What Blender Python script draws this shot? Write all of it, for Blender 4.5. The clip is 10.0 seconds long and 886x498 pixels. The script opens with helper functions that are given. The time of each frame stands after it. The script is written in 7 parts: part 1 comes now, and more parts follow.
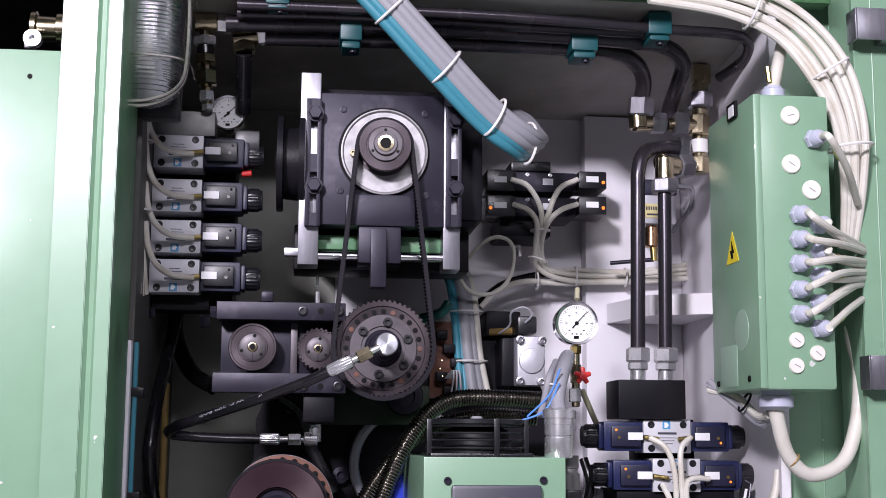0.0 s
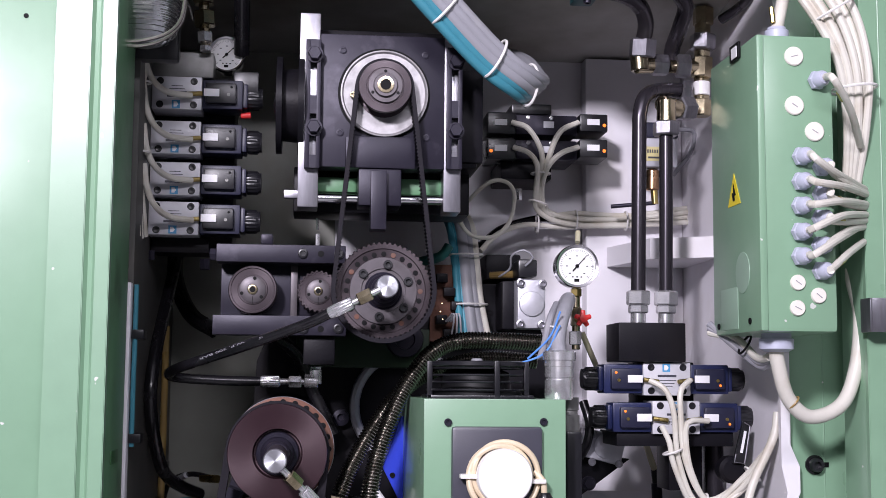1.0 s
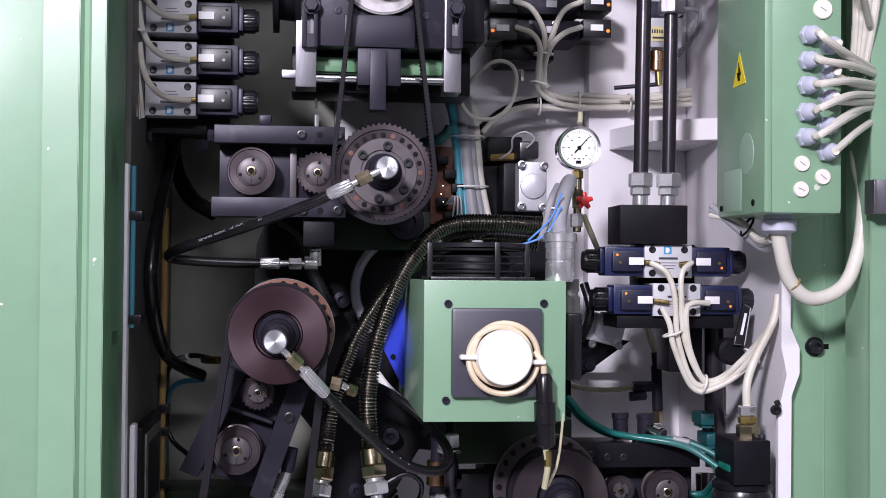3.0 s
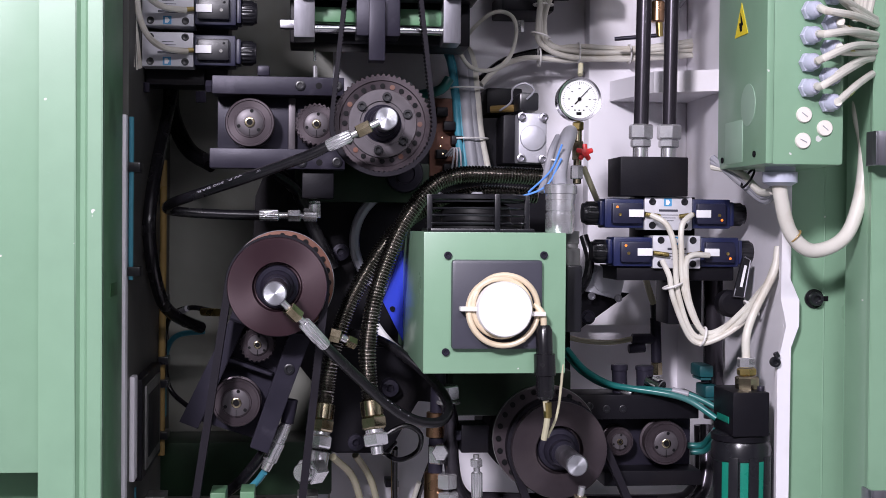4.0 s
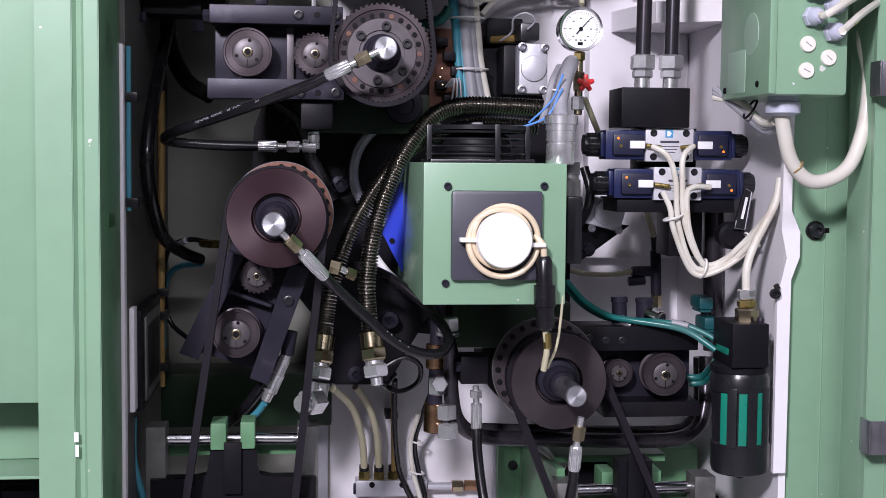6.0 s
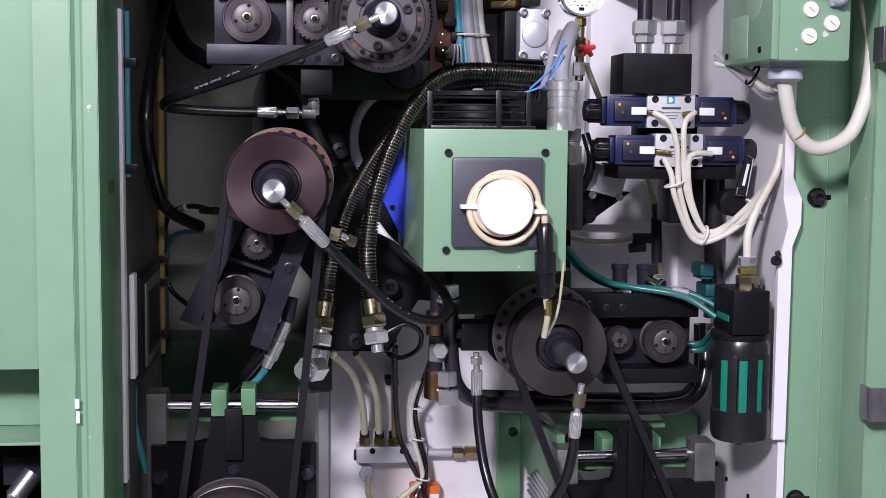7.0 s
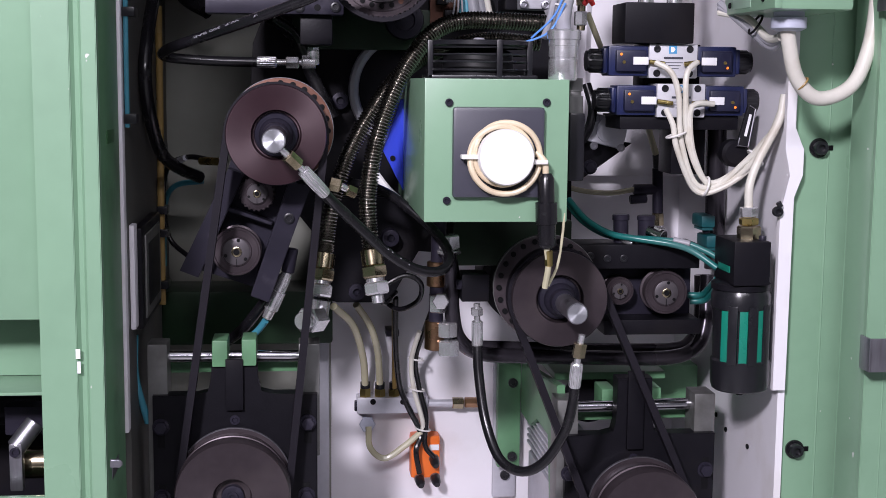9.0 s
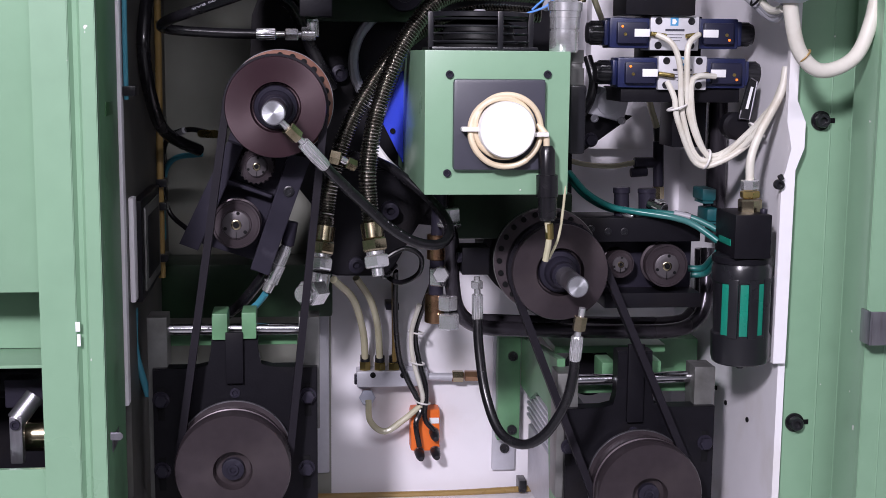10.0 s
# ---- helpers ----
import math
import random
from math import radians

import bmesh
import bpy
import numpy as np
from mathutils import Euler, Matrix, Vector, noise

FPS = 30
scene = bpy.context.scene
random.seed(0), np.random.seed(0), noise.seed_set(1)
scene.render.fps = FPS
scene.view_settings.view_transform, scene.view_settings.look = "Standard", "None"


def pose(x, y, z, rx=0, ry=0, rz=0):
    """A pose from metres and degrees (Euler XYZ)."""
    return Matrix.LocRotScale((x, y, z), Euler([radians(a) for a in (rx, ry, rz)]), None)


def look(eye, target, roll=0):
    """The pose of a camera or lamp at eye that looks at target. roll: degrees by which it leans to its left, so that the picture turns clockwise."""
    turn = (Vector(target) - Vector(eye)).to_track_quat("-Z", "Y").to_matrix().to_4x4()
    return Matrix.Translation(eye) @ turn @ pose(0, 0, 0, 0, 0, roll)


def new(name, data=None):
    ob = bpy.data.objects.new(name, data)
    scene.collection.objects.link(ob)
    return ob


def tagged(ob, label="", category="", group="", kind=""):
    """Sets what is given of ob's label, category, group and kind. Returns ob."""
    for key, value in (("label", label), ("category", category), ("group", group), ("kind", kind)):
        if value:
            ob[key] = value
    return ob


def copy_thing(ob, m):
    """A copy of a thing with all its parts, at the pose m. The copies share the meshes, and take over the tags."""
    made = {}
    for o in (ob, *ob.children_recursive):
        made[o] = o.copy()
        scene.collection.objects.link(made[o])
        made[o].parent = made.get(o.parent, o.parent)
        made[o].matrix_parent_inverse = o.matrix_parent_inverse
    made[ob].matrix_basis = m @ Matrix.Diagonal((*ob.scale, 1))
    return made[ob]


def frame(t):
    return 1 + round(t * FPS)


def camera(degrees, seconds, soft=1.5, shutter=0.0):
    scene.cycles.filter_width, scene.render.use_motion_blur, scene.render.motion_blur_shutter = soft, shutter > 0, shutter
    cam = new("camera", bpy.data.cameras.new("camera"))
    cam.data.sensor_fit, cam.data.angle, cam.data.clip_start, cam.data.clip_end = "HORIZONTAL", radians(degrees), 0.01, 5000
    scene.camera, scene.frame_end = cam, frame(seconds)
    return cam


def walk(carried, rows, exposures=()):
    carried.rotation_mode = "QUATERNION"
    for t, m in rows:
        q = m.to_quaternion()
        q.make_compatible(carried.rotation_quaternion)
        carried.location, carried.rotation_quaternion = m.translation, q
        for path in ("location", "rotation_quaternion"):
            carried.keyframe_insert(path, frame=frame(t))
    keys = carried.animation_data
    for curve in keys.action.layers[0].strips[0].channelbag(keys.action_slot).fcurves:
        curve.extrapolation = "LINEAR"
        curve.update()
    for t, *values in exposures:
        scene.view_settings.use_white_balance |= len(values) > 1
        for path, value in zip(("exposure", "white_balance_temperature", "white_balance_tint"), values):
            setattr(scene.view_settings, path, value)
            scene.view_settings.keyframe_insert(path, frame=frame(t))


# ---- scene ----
# The camera stands on a tripod before an open machine cabinet and tilts slowly down.
cam = camera(37.65, 10.0, soft=0.5)
EYE = 1.30
ROWS = [
    (0, -0.0015, -0.0271, 0.0148, -6.099, 8.328, -0.399),
    (0.5, -0.0031, -0.0242, 0.0117, -6.157, 7.22, -0.398),
    (1, -0.0026, -0.0201, 0.0095, -6.146, 5.989, -0.424),
    (1.5, -0.0011, -0.0162, 0.0078, -6.105, 4.822, -0.441),
    (2, 0.0015, -0.0116, 0.0075, -6.037, 3.436, -0.444),
    (2.5, 0.0032, -0.0084, 0.0056, -5.984, 2.138, -0.439),
    (4, 0, 0, 0, -6.136, -1.006, -0.472),
    (4.5, 0.0007, 0.0023, 0.0002, -6.133, -2.008, -0.462),
    (5, 0.0003, 0.0041, -0.0026, -6.143, -2.799, -0.499),
    (5.5, 0.0005, 0.0055, -0.006, -6.145, -3.242, -0.501),
    (7, -0, 0.0113, -0.007, -6.161, -5.287, -0.529),
    (7.5, 0.0011, 0.013, -0.006, -6.123, -5.906, -0.519),
    (8, 0.0008, 0.0136, -0.0079, -6.131, -6.395, -0.518),
    (8.5, 0.0004, 0.0134, -0.0094, -6.136, -6.81, -0.525),
    (9, -0.0004, 0.0153, -0.0108, -6.163, -7.347, -0.542),
    (9.5, -0.0015, 0.0181, -0.01, -6.199, -7.947, -0.542),
    (10, -0.0018, 0.0196, -0.0137, -6.211, -8.463, -0.565),
]
walk(cam, [(t, pose(x, y, EYE + z, 90 + pitch, roll, yaw)) for t, x, y, z, yaw, pitch, roll in ROWS])

# ---- light: a bright workshop lamp up at the left, added daylight-coloured fill from the hall ----
world = bpy.data.worlds.new("hall")
scene.world = world
world.use_nodes = True
world.node_tree.nodes["Background"].inputs[0].default_value = (0.72, 0.78, 1.0, 1)
world.node_tree.nodes["Background"].inputs[1].default_value = 0.045


def lamp(name, eye, target, size, watts, color, long=0.0):
    data = bpy.data.lights.new(name, "AREA")
    data.shape, data.size, data.energy, data.color = "RECTANGLE" if long else "DISK", long or size, watts, color
    data.size_y = size
    ob = new(name, data)
    ob.matrix_world = look(eye, target)
    return ob


lamp("work_light", (-1.0, -1.3, 2.6), (0.6, 2.0, 0.85), 0.34, 146, (0.935, 0.875, 1.0))
# Two unseen strips, added as frontal fill for valves, reveal and metal.
lamp("hall_fill_light", (0.3, -0.9, 2.7), (0.1, 1.7, 0.8), 0.12, 24, (0.93, 0.88, 1.0), 1.2)
lamp("hall_fill_light", (0.25, -2.6, 3.2), (0.25, 1.9, 0.6), 0.2, 10, (0.9, 0.88, 1.0), 2.4)

# ---- materials ----


def mat(name, color, rough=0.5, metal=0.0, vary=0.15, scale=40.0, bump=0.0, bump_scale=250.0, dirt=None, dirt_amount=0.35,
        coat=0.0, stretch=(1, 1, 1), dirt_scale=9.0, dirt_from=0.52, chips=0.0, spec=0.5):
    m = bpy.data.materials.new(name)
    m.use_nodes = True
    n, l = m.node_tree.nodes, m.node_tree.links
    b = n["Principled BSDF"]
    b.inputs["Metallic"].default_value = metal
    b.inputs["Coat Weight"].default_value = coat
    b.inputs["Coat Roughness"].default_value = 0.24
    b.inputs["Specular IOR Level"].default_value = spec
    co = n.new("ShaderNodeTexCoord")
    mp = n.new("ShaderNodeMapping")
    mp.inputs["Scale"].default_value = stretch
    l.new(co.outputs["Object"], mp.inputs[0])
    fine = n.new("ShaderNodeTexNoise")
    fine.inputs["Scale"].default_value, fine.inputs["Detail"].default_value = scale, 6
    l.new(mp.outputs[0], fine.inputs["Vector"])
    mix = n.new("ShaderNodeMix")
    mix.data_type = "RGBA"
    mix.inputs[6].default_value = (*[c * (1 - vary) for c in color], 1)
    mix.inputs[7].default_value = (*[min(1, c * (1 + vary)) for c in color], 1)
    l.new(fine.outputs["Fac"], mix.inputs[0])
    out = mix.outputs[2]
    broad = n.new("ShaderNodeTexNoise")
    broad.inputs["Scale"].default_value, broad.inputs["Detail"].default_value = dirt_scale, 9
    l.new(mp.outputs[0], broad.inputs["Vector"])
    if dirt:
        ramp = n.new("ShaderNodeMapRange")
        ramp.inputs[1].default_value, ramp.inputs[2].default_value = dirt_from, dirt_from + 0.2
        ramp.inputs[4].default_value = dirt_amount
        l.new(broad.outputs["Fac"], ramp.inputs[0])
        stain = n.new("ShaderNodeMix")
        stain.data_type = "RGBA"
        stain.inputs[7].default_value = (*dirt, 1)
        l.new(ramp.outputs[0], stain.inputs[0])
        l.new(out, stain.inputs[6])
        out = stain.outputs[2]
    if chips:
        spot = n.new("ShaderNodeTexNoise")
        spot.inputs["Scale"].default_value, spot.inputs["Detail"].default_value = 55, 2
        l.new(co.outputs["Object"], spot.inputs["Vector"])
        cut = n.new("ShaderNodeMapRange")
        cut.inputs[1].default_value, cut.inputs[2].default_value = chips, chips + 0.012
        l.new(spot.outputs["Fac"], cut.inputs[0])
        bare = n.new("ShaderNodeMix")
        bare.data_type = "RGBA"
        bare.inputs[7].default_value = (0.62, 0.64, 0.6, 1)
        l.new(cut.outputs[0], bare.inputs[0])
        l.new(out, bare.inputs[6])
        out = bare.outputs[2]
    l.new(out, b.inputs["Base Color"])
    rr = n.new("ShaderNodeMapRange")
    rr.inputs[3].default_value, rr.inputs[4].default_value = max(0.02, rough - 0.12), min(1, rough + 0.12)
    l.new(broad.outputs["Fac"], rr.inputs[0])
    l.new(rr.outputs[0], b.inputs["Roughness"])
    if bump:
        tex = n.new("ShaderNodeTexNoise")
        tex.inputs["Scale"].default_value, tex.inputs["Detail"].default_value = bump_scale, 3
        l.new(mp.outputs[0], tex.inputs["Vector"])
        bp = n.new("ShaderNodeBump")
        bp.inputs["Strength"].default_value, bp.inputs["Distance"].default_value = bump, 0.0005
        l.new(tex.outputs["Fac"], bp.inputs["Height"])
        l.new(bp.outputs[0], b.inputs["Normal"])
    return m


GREEN = mat("light_green_enamel", (0.215, 0.365, 0.24), 0.32, 0, 0.06, 30, 0.12, 420, (0.165, 0.295, 0.19), 0.4, coat=0.3, chips=0.765)
GREEN_FADED = mat("faded_green_patch", (0.29, 0.43, 0.32), 0.4, 0, 0.05, 30, 0.05, 420)
# Darker copy of the light green enamel, for faces in shade.
GREEN_SHADED = mat("green_enamel_shaded_copy", (0.05, 0.14, 0.055), 0.4, 0, 0.08, 30, 0.12, 420, (0.035, 0.105, 0.04), 0.5)
# Casting paint; on the left reveal it stands for shaded enamel.
GREEN_CAST = mat("green_casting_and_shaded_reveal", (0.12, 0.27, 0.14), 0.42, 0, 0.1, 60, 0.3, 300, (0.04, 0.07, 0.04), 0.6)
WHITE = mat("white_cabinet_paint", (0.8, 0.78, 0.82), 0.42, 0, 0.03, 25, 0.1, 350, (0.5, 0.45, 0.37), 0.45, dirt_scale=6, dirt_from=0.56)
BLACK_STEEL = mat("burnished_black_steel", (0.023, 0.021, 0.033), 0.38, 0.2, 0.2, 60, 0.15, 500, (0.13, 0.12, 0.15), 0.5, spec=0.22, dirt_scale=22, dirt_from=0.6)
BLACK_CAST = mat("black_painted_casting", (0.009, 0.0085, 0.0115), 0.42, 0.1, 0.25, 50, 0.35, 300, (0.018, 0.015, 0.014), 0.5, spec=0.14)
STEEL = mat("ground_steel", (0.34, 0.335, 0.37), 0.32, 0.9, 0.25, 30, 0.2, 300, (0.16, 0.15, 0.15), 0.6, stretch=(6, 6, 1))
CHROME = mat("polished_steel_shaft", (0.72, 0.71, 0.74), 0.16, 1.0, 0.06, 60, dirt=(0.45, 0.42, 0.42), dirt_amount=0.3)
WORN_RING = mat("worn_grey_bearing_cover", (0.36, 0.35, 0.36), 0.5, 0.5, 0.3, 120, 0.4, 250, (0.07, 0.065, 0.065), 0.7, dirt_scale=22, dirt_from=0.5)
# White wall paint darkened for the left post's shadow, with olive-brown stains.
SHADED_WALL = mat("shaded_stained_white_paint", (0.27, 0.275, 0.24), 0.45, 0, 0.12, 25, 0.1, 350, (0.16, 0.135, 0.09), 0.5, dirt_scale=6)
# Much darker base than the right side wall, with paler blotches.
GREY_WALL = mat("dark_grey_side_wall", (0.085, 0.085, 0.08), 0.5, 0, 0.2, 25, 0.1, 350, (0.16, 0.15, 0.13), 0.5, dirt_scale=7, spec=0.3)
BRUSHED = mat("turned_steel_face", (0.62, 0.63, 0.67), 0.34, 0.85, 0.08, 200, 0.08, 900)
ZINC = mat("zinc_plated_fitting", (0.8, 0.8, 0.82), 0.22, 0.82, 0.12, 60, 0.08, 300, (0.36, 0.32, 0.26), 0.5, dirt_scale=40)
YELLOW_ZINC = mat("yellow_zinc_fitting", (0.5, 0.43, 0.29), 0.22, 1.0, 0.18, 60, 0.08, 300, (0.16, 0.12, 0.06), 0.6, dirt_scale=40)
BRASS = mat("brass", (0.5, 0.39, 0.15), 0.3, 1.0, 0.1, 60, dirt=(0.3, 0.2, 0.08), dirt_amount=0.4, dirt_scale=30)
COPPER = mat("bronze_coloured_fitting", (0.4, 0.24, 0.14), 0.3, 1.0, 0.2, 60, 0.1, 300, (0.1, 0.06, 0.035), 0.6, dirt_scale=30)
PULLEY = mat("worn_pulley_iron", (0.052, 0.041, 0.047), 0.36, 0.45, 0.2, 80, 0.12, 600, (0.08, 0.064, 0.064), 0.5, spec=0.3)
PULLEY_RED = mat("brown_anodised_pulley", (0.04, 0.0195, 0.0255), 0.34, 0.35, 0.12, 80, 0.1, 600, (0.058, 0.03, 0.036), 0.5)
PULLEY_FACE = mat("worn_bare_iron_face", (0.1, 0.09, 0.098), 0.44, 0.5, 0.25, 80, 0.15, 500, (0.05, 0.042, 0.042), 0.5, dirt_scale=25, spec=0.3)
RUST = mat("rusty_flange", (0.14, 0.06, 0.04), 0.6, 0.4, 0.4, 90, 0.3, 200, (0.16, 0.13, 0.12), 0.6, dirt_scale=25)
RUBBER = mat("black_rubber", (0.008, 0.0075, 0.0095), 0.25, 0, 0.2, 80, 0.08, 500, (0.02, 0.019, 0.02), 0.4, dirt_scale=30)
BELT = mat("toothed_belt_rubber", (0.012, 0.0105, 0.015), 0.6, 0, 0.2, 80, 0.2, 500, spec=0.15)
PLASTIC = mat("black_plastic", (0.011, 0.011, 0.014), 0.3, 0, 0.2, 80, 0.1, 500)
NAVY = mat("navy_coil_housing", (0.012, 0.013, 0.036), 0.4, 0, 0.15, 80, 0.15, 600)
BLUE = mat("blue_coil_housing", (0.013, 0.019, 0.075), 0.34, 0, 0.2, 80, 0.15, 600, (0.01, 0.012, 0.03), 0.6)
BRIGHT_BLUE = mat("bright_blue_motor_paint", (0.02, 0.05, 0.62), 0.4, 0, 0.1, 60, 0.15, 300)
ALU = mat("grey_valve_body", (0.6, 0.6, 0.64), 0.42, 0.12, 0.08, 90, 0.15, 500, (0.42, 0.41, 0.42), 0.35, dirt_scale=30)
CAST_ALU = mat("cast_aluminium", (0.54, 0.54, 0.59), 0.42, 0.35, 0.1, 90, 0.3, 400, (0.33, 0.32, 0.33), 0.4)
CABLE_WHITE = mat("cream_pvc_cable", (0.66, 0.64, 0.57), 0.42, 0, 0.08, 40, 0.05, 300, (0.45, 0.38, 0.28), 0.5, dirt_scale=25)
CREAM_CABLE = mat("yellowed_cream_cable", (0.7, 0.59, 0.42), 0.42, 0, 0.08, 40, 0.05, 300, (0.5, 0.38, 0.24), 0.5, dirt_scale=25)
CABLE_GREY = mat("grey_pvc_cable", (0.29, 0.29, 0.32), 0.4, 0, 0.08, 40, 0.05, 300, (0.36, 0.34, 0.33), 0.4, dirt_scale=25)
CABLE_TEAL = mat("teal_pvc_cable", (0.05, 0.23, 0.30), 0.36, 0, 0.1, 40, 0.05, 300)
TEAL_HOSE = mat("green_teal_hose", (0.012, 0.13, 0.12), 0.3, 0, 0.12, 40, 0.05, 300, (0.2, 0.3, 0.3), 0.3)
TEAL_CLAMP = mat("dark_teal_pipe_clamp", (0.006, 0.075, 0.085), 0.4, 0, 0.15, 60, 0.15, 400)
BLUE_HOSE = mat("light_blue_tube", (0.12, 0.3, 0.75), 0.35, 0, 0.1, 40)
AMBER_HOSE = mat("amber_clear_tube", (0.5, 0.47, 0.32), 0.18, 0, 0.15, 40, dirt=(0.6, 0.59, 0.5), dirt_amount=0.5)
AMBER_DARK = mat("yellowed_tube", (0.3, 0.2, 0.07), 0.3, 0, 0.15, 40)
TIE = mat("white_nylon_tie", (0.78, 0.76, 0.74), 0.4, 0, 0.03, 60)
GLAND = mat("lilac_grey_nylon_gland", (0.46, 0.48, 0.58), 0.4, 0, 0.06, 60, 0.08, 400)
CREAM_PLUG = mat("cream_plastic_plug", (0.76, 0.73, 0.66), 0.38, 0, 0.04, 60, 0.05, 400)
DIAL = mat("white_dial_face", (0.82, 0.82, 0.82), 0.5, 0, 0.02, 30)
INK = mat("black_ink", (0.004, 0.004, 0.005), 0.6, 0, 0.05, 30, spec=0.15)
LABEL = mat("white_label", (0.82, 0.82, 0.84), 0.5, 0, 0.02, 30)
LOGO_BLUE = mat("light_blue_print", (0.07, 0.3, 0.55), 0.45, 0, 0.03, 30)
SIGN = mat("yellow_warning_sign", (0.85, 0.68, 0.04), 0.4, 0, 0.04, 30)
RED = mat("red_plastic", (0.62, 0.03, 0.03), 0.35, 0, 0.08, 60)
ORANGE = mat("orange_plastic", (0.8, 0.16, 0.02), 0.4, 0, 0.08, 60)
DARK_GREY = mat("dark_grey_enamel", (0.05, 0.05, 0.068), 0.4, 0, 0.08, 60, 0.15, 400)
FILTER_GREEN = mat("emerald_filter_window", (0.008, 0.2, 0.135), 0.3, 0, 0.1, 50)
WHITE_CAP = mat("white_plastic_cap", (0.86, 0.85, 0.84), 0.35, 0, 0.02, 40)
SPRING = mat("galvanised_conduit_steel", (0.36, 0.345, 0.32), 0.22, 1.0, 0.25, 60, 0.05, 300, (0.07, 0.06, 0.045), 0.7, dirt_scale=25)
PIPE = mat("phosphated_dark_pipe", (0.05, 0.045, 0.055), 0.26, 0.6, 0.2, 50, 0.1, 400, (0.09, 0.08, 0.08), 0.4, stretch=(1, 1, 0.3))
RIBBED = mat("ribbed_lamp_glass", (0.93, 0.95, 0.94), 0.12, 0.0, 0.02, 60)
RIBBED.node_tree.nodes["Principled BSDF"].inputs["Transmission Weight"].default_value = 1.0
# Green taken almost to black for the deep shadow behind carrier and pulleys.
SHADOW_GREEN = mat("shadow_dark_green_paint", (0.018, 0.04, 0.02), 0.4, 0, 0.2, 40, 0.2, 300, (0.008, 0.008, 0.006), 0.7, spec=0.3)
IRON = mat("worn_grey_iron", (0.2, 0.2, 0.195), 0.45, 0.6, 0.3, 60, 0.25, 300, (0.07, 0.07, 0.06), 0.6, dirt_scale=20)
# White roof paint greyed and heavily stained to hold its shade; some brown dirt.
CEILING = mat("shaded_dirty_roof_paint", (0.5, 0.49, 0.465), 0.5, 0, 0.1, 25, 0.1, 350, (0.17, 0.135, 0.09), 0.65, dirt_scale=4, dirt_from=0.47)
RUBBER_FOOT = mat("dull_black_plastic", (0.007, 0.007, 0.008), 0.5, 0, 0.2, 80, 0.1, 500, spec=0.25)
WIRE = mat("bright_wire", (0.75, 0.72, 0.64), 0.25, 1.0, 0.08, 60)


def turned(m, amount):
    """Fine lathe marks round the y axis, which stretch the highlights."""
    n, l = m.node_tree.nodes, m.node_tree.links
    marks = n.new("ShaderNodeTangent")
    marks.direction_type, marks.axis = "RADIAL", "Y"
    n["Principled BSDF"].inputs["Anisotropic"].default_value = amount
    l.new(marks.outputs[0], n["Principled BSDF"].inputs["Tangent"])


turned(BRUSHED, 0.8)
turned(PULLEY_RED, 0.6)
turned(PULLEY, 0.5)


def led(name, color, power):
    m = bpy.data.materials.new(name)
    m.use_nodes = True
    b = m.node_tree.nodes["Principled BSDF"]
    b.inputs["Base Color"].default_value = (*color, 1)
    b.inputs["Emission Color"].default_value = (*color, 1)
    b.inputs["Emission Strength"].default_value = power
    return m


LED = led("orange_led", (1.0, 0.2, 0.02), 1.2)
YELLOW_LABEL = mat("pale_yellow_label", (0.72, 0.64, 0.32), 0.5, 0, 0.04, 30)
LED_WARM = led("small_warm_led", (1.0, 0.7, 0.4), 3.0)

# ---- mesh helpers: all take places in the world, in metres ----
V = Vector


def part(name, bm, material, parent=None, label=""):
    """Link a bmesh as one mesh object, under a thing or a part."""
    me = bpy.data.meshes.new(name)
    bmesh.ops.recalc_face_normals(bm, faces=bm.faces)
    base = Vector()
    o = parent
    while o is not None:
        base += o.location
        o = o.parent
    bm.transform(Matrix.Translation(-base))
    bm.to_mesh(me)
    bm.free()
    me.materials.append(material)
    ob = new(name, me)
    ob.parent = parent
    for p in me.polygons:
        p.use_smooth = True
    me.set_sharp_from_angle(angle=radians(35))
    return tagged(ob, label) if label else ob


def thing(name, label, category, at, group="", kind=""):
    ob = new(name)
    ob.location = at
    ob.empty_display_size = 0.02
    return tagged(ob, label, category, group, kind)


def solid(name, bm, material, label, category, group="", kind=""):
    return tagged(part(name, bm, material), label, category, group, kind)


def box(bm, x0, x1, z0, z1, y0, y1, bevel=0.0015, m=None):
    r = bmesh.ops.create_cube(bm, size=1)
    vs = r["verts"]
    bmesh.ops.transform(bm, matrix=Matrix.Translation(((x0 + x1) / 2, (y0 + y1) / 2, (z0 + z1) / 2)) @ Matrix.Diagonal((abs(x1 - x0), abs(y1 - y0), abs(z1 - z0), 1)), verts=vs)
    if bevel:
        es = list({e for v in vs for e in v.link_edges})
        r = bmesh.ops.bevel(bm, geom=es, offset=bevel, segments=2, affect="EDGES", profile=0.6)
        vs = list({v for f in r["faces"] for v in f.verts} | {v for v in vs if v.is_valid})
    if m is not None:
        bmesh.ops.transform(bm, matrix=m, verts=[v for v in vs if v.is_valid])
    return bm


def nb():
    return bmesh.new()


def boxed(*a, **k):
    return box(bmesh.new(), *a, **k)


def turn(at, degrees, axis="Y"):
    return Matrix.Translation(at) @ Matrix.Rotation(radians(degrees), 4, axis) @ Matrix.Translation(-Vector(at))


def frame_of(d):
    d = Vector(d).normalized()
    up = Vector((0, 0, 1)) if abs(d.z) < 0.9 else Vector((1, 0, 0))
    s = d.cross(up).normalized()
    return d, s, s.cross(d).normalized()


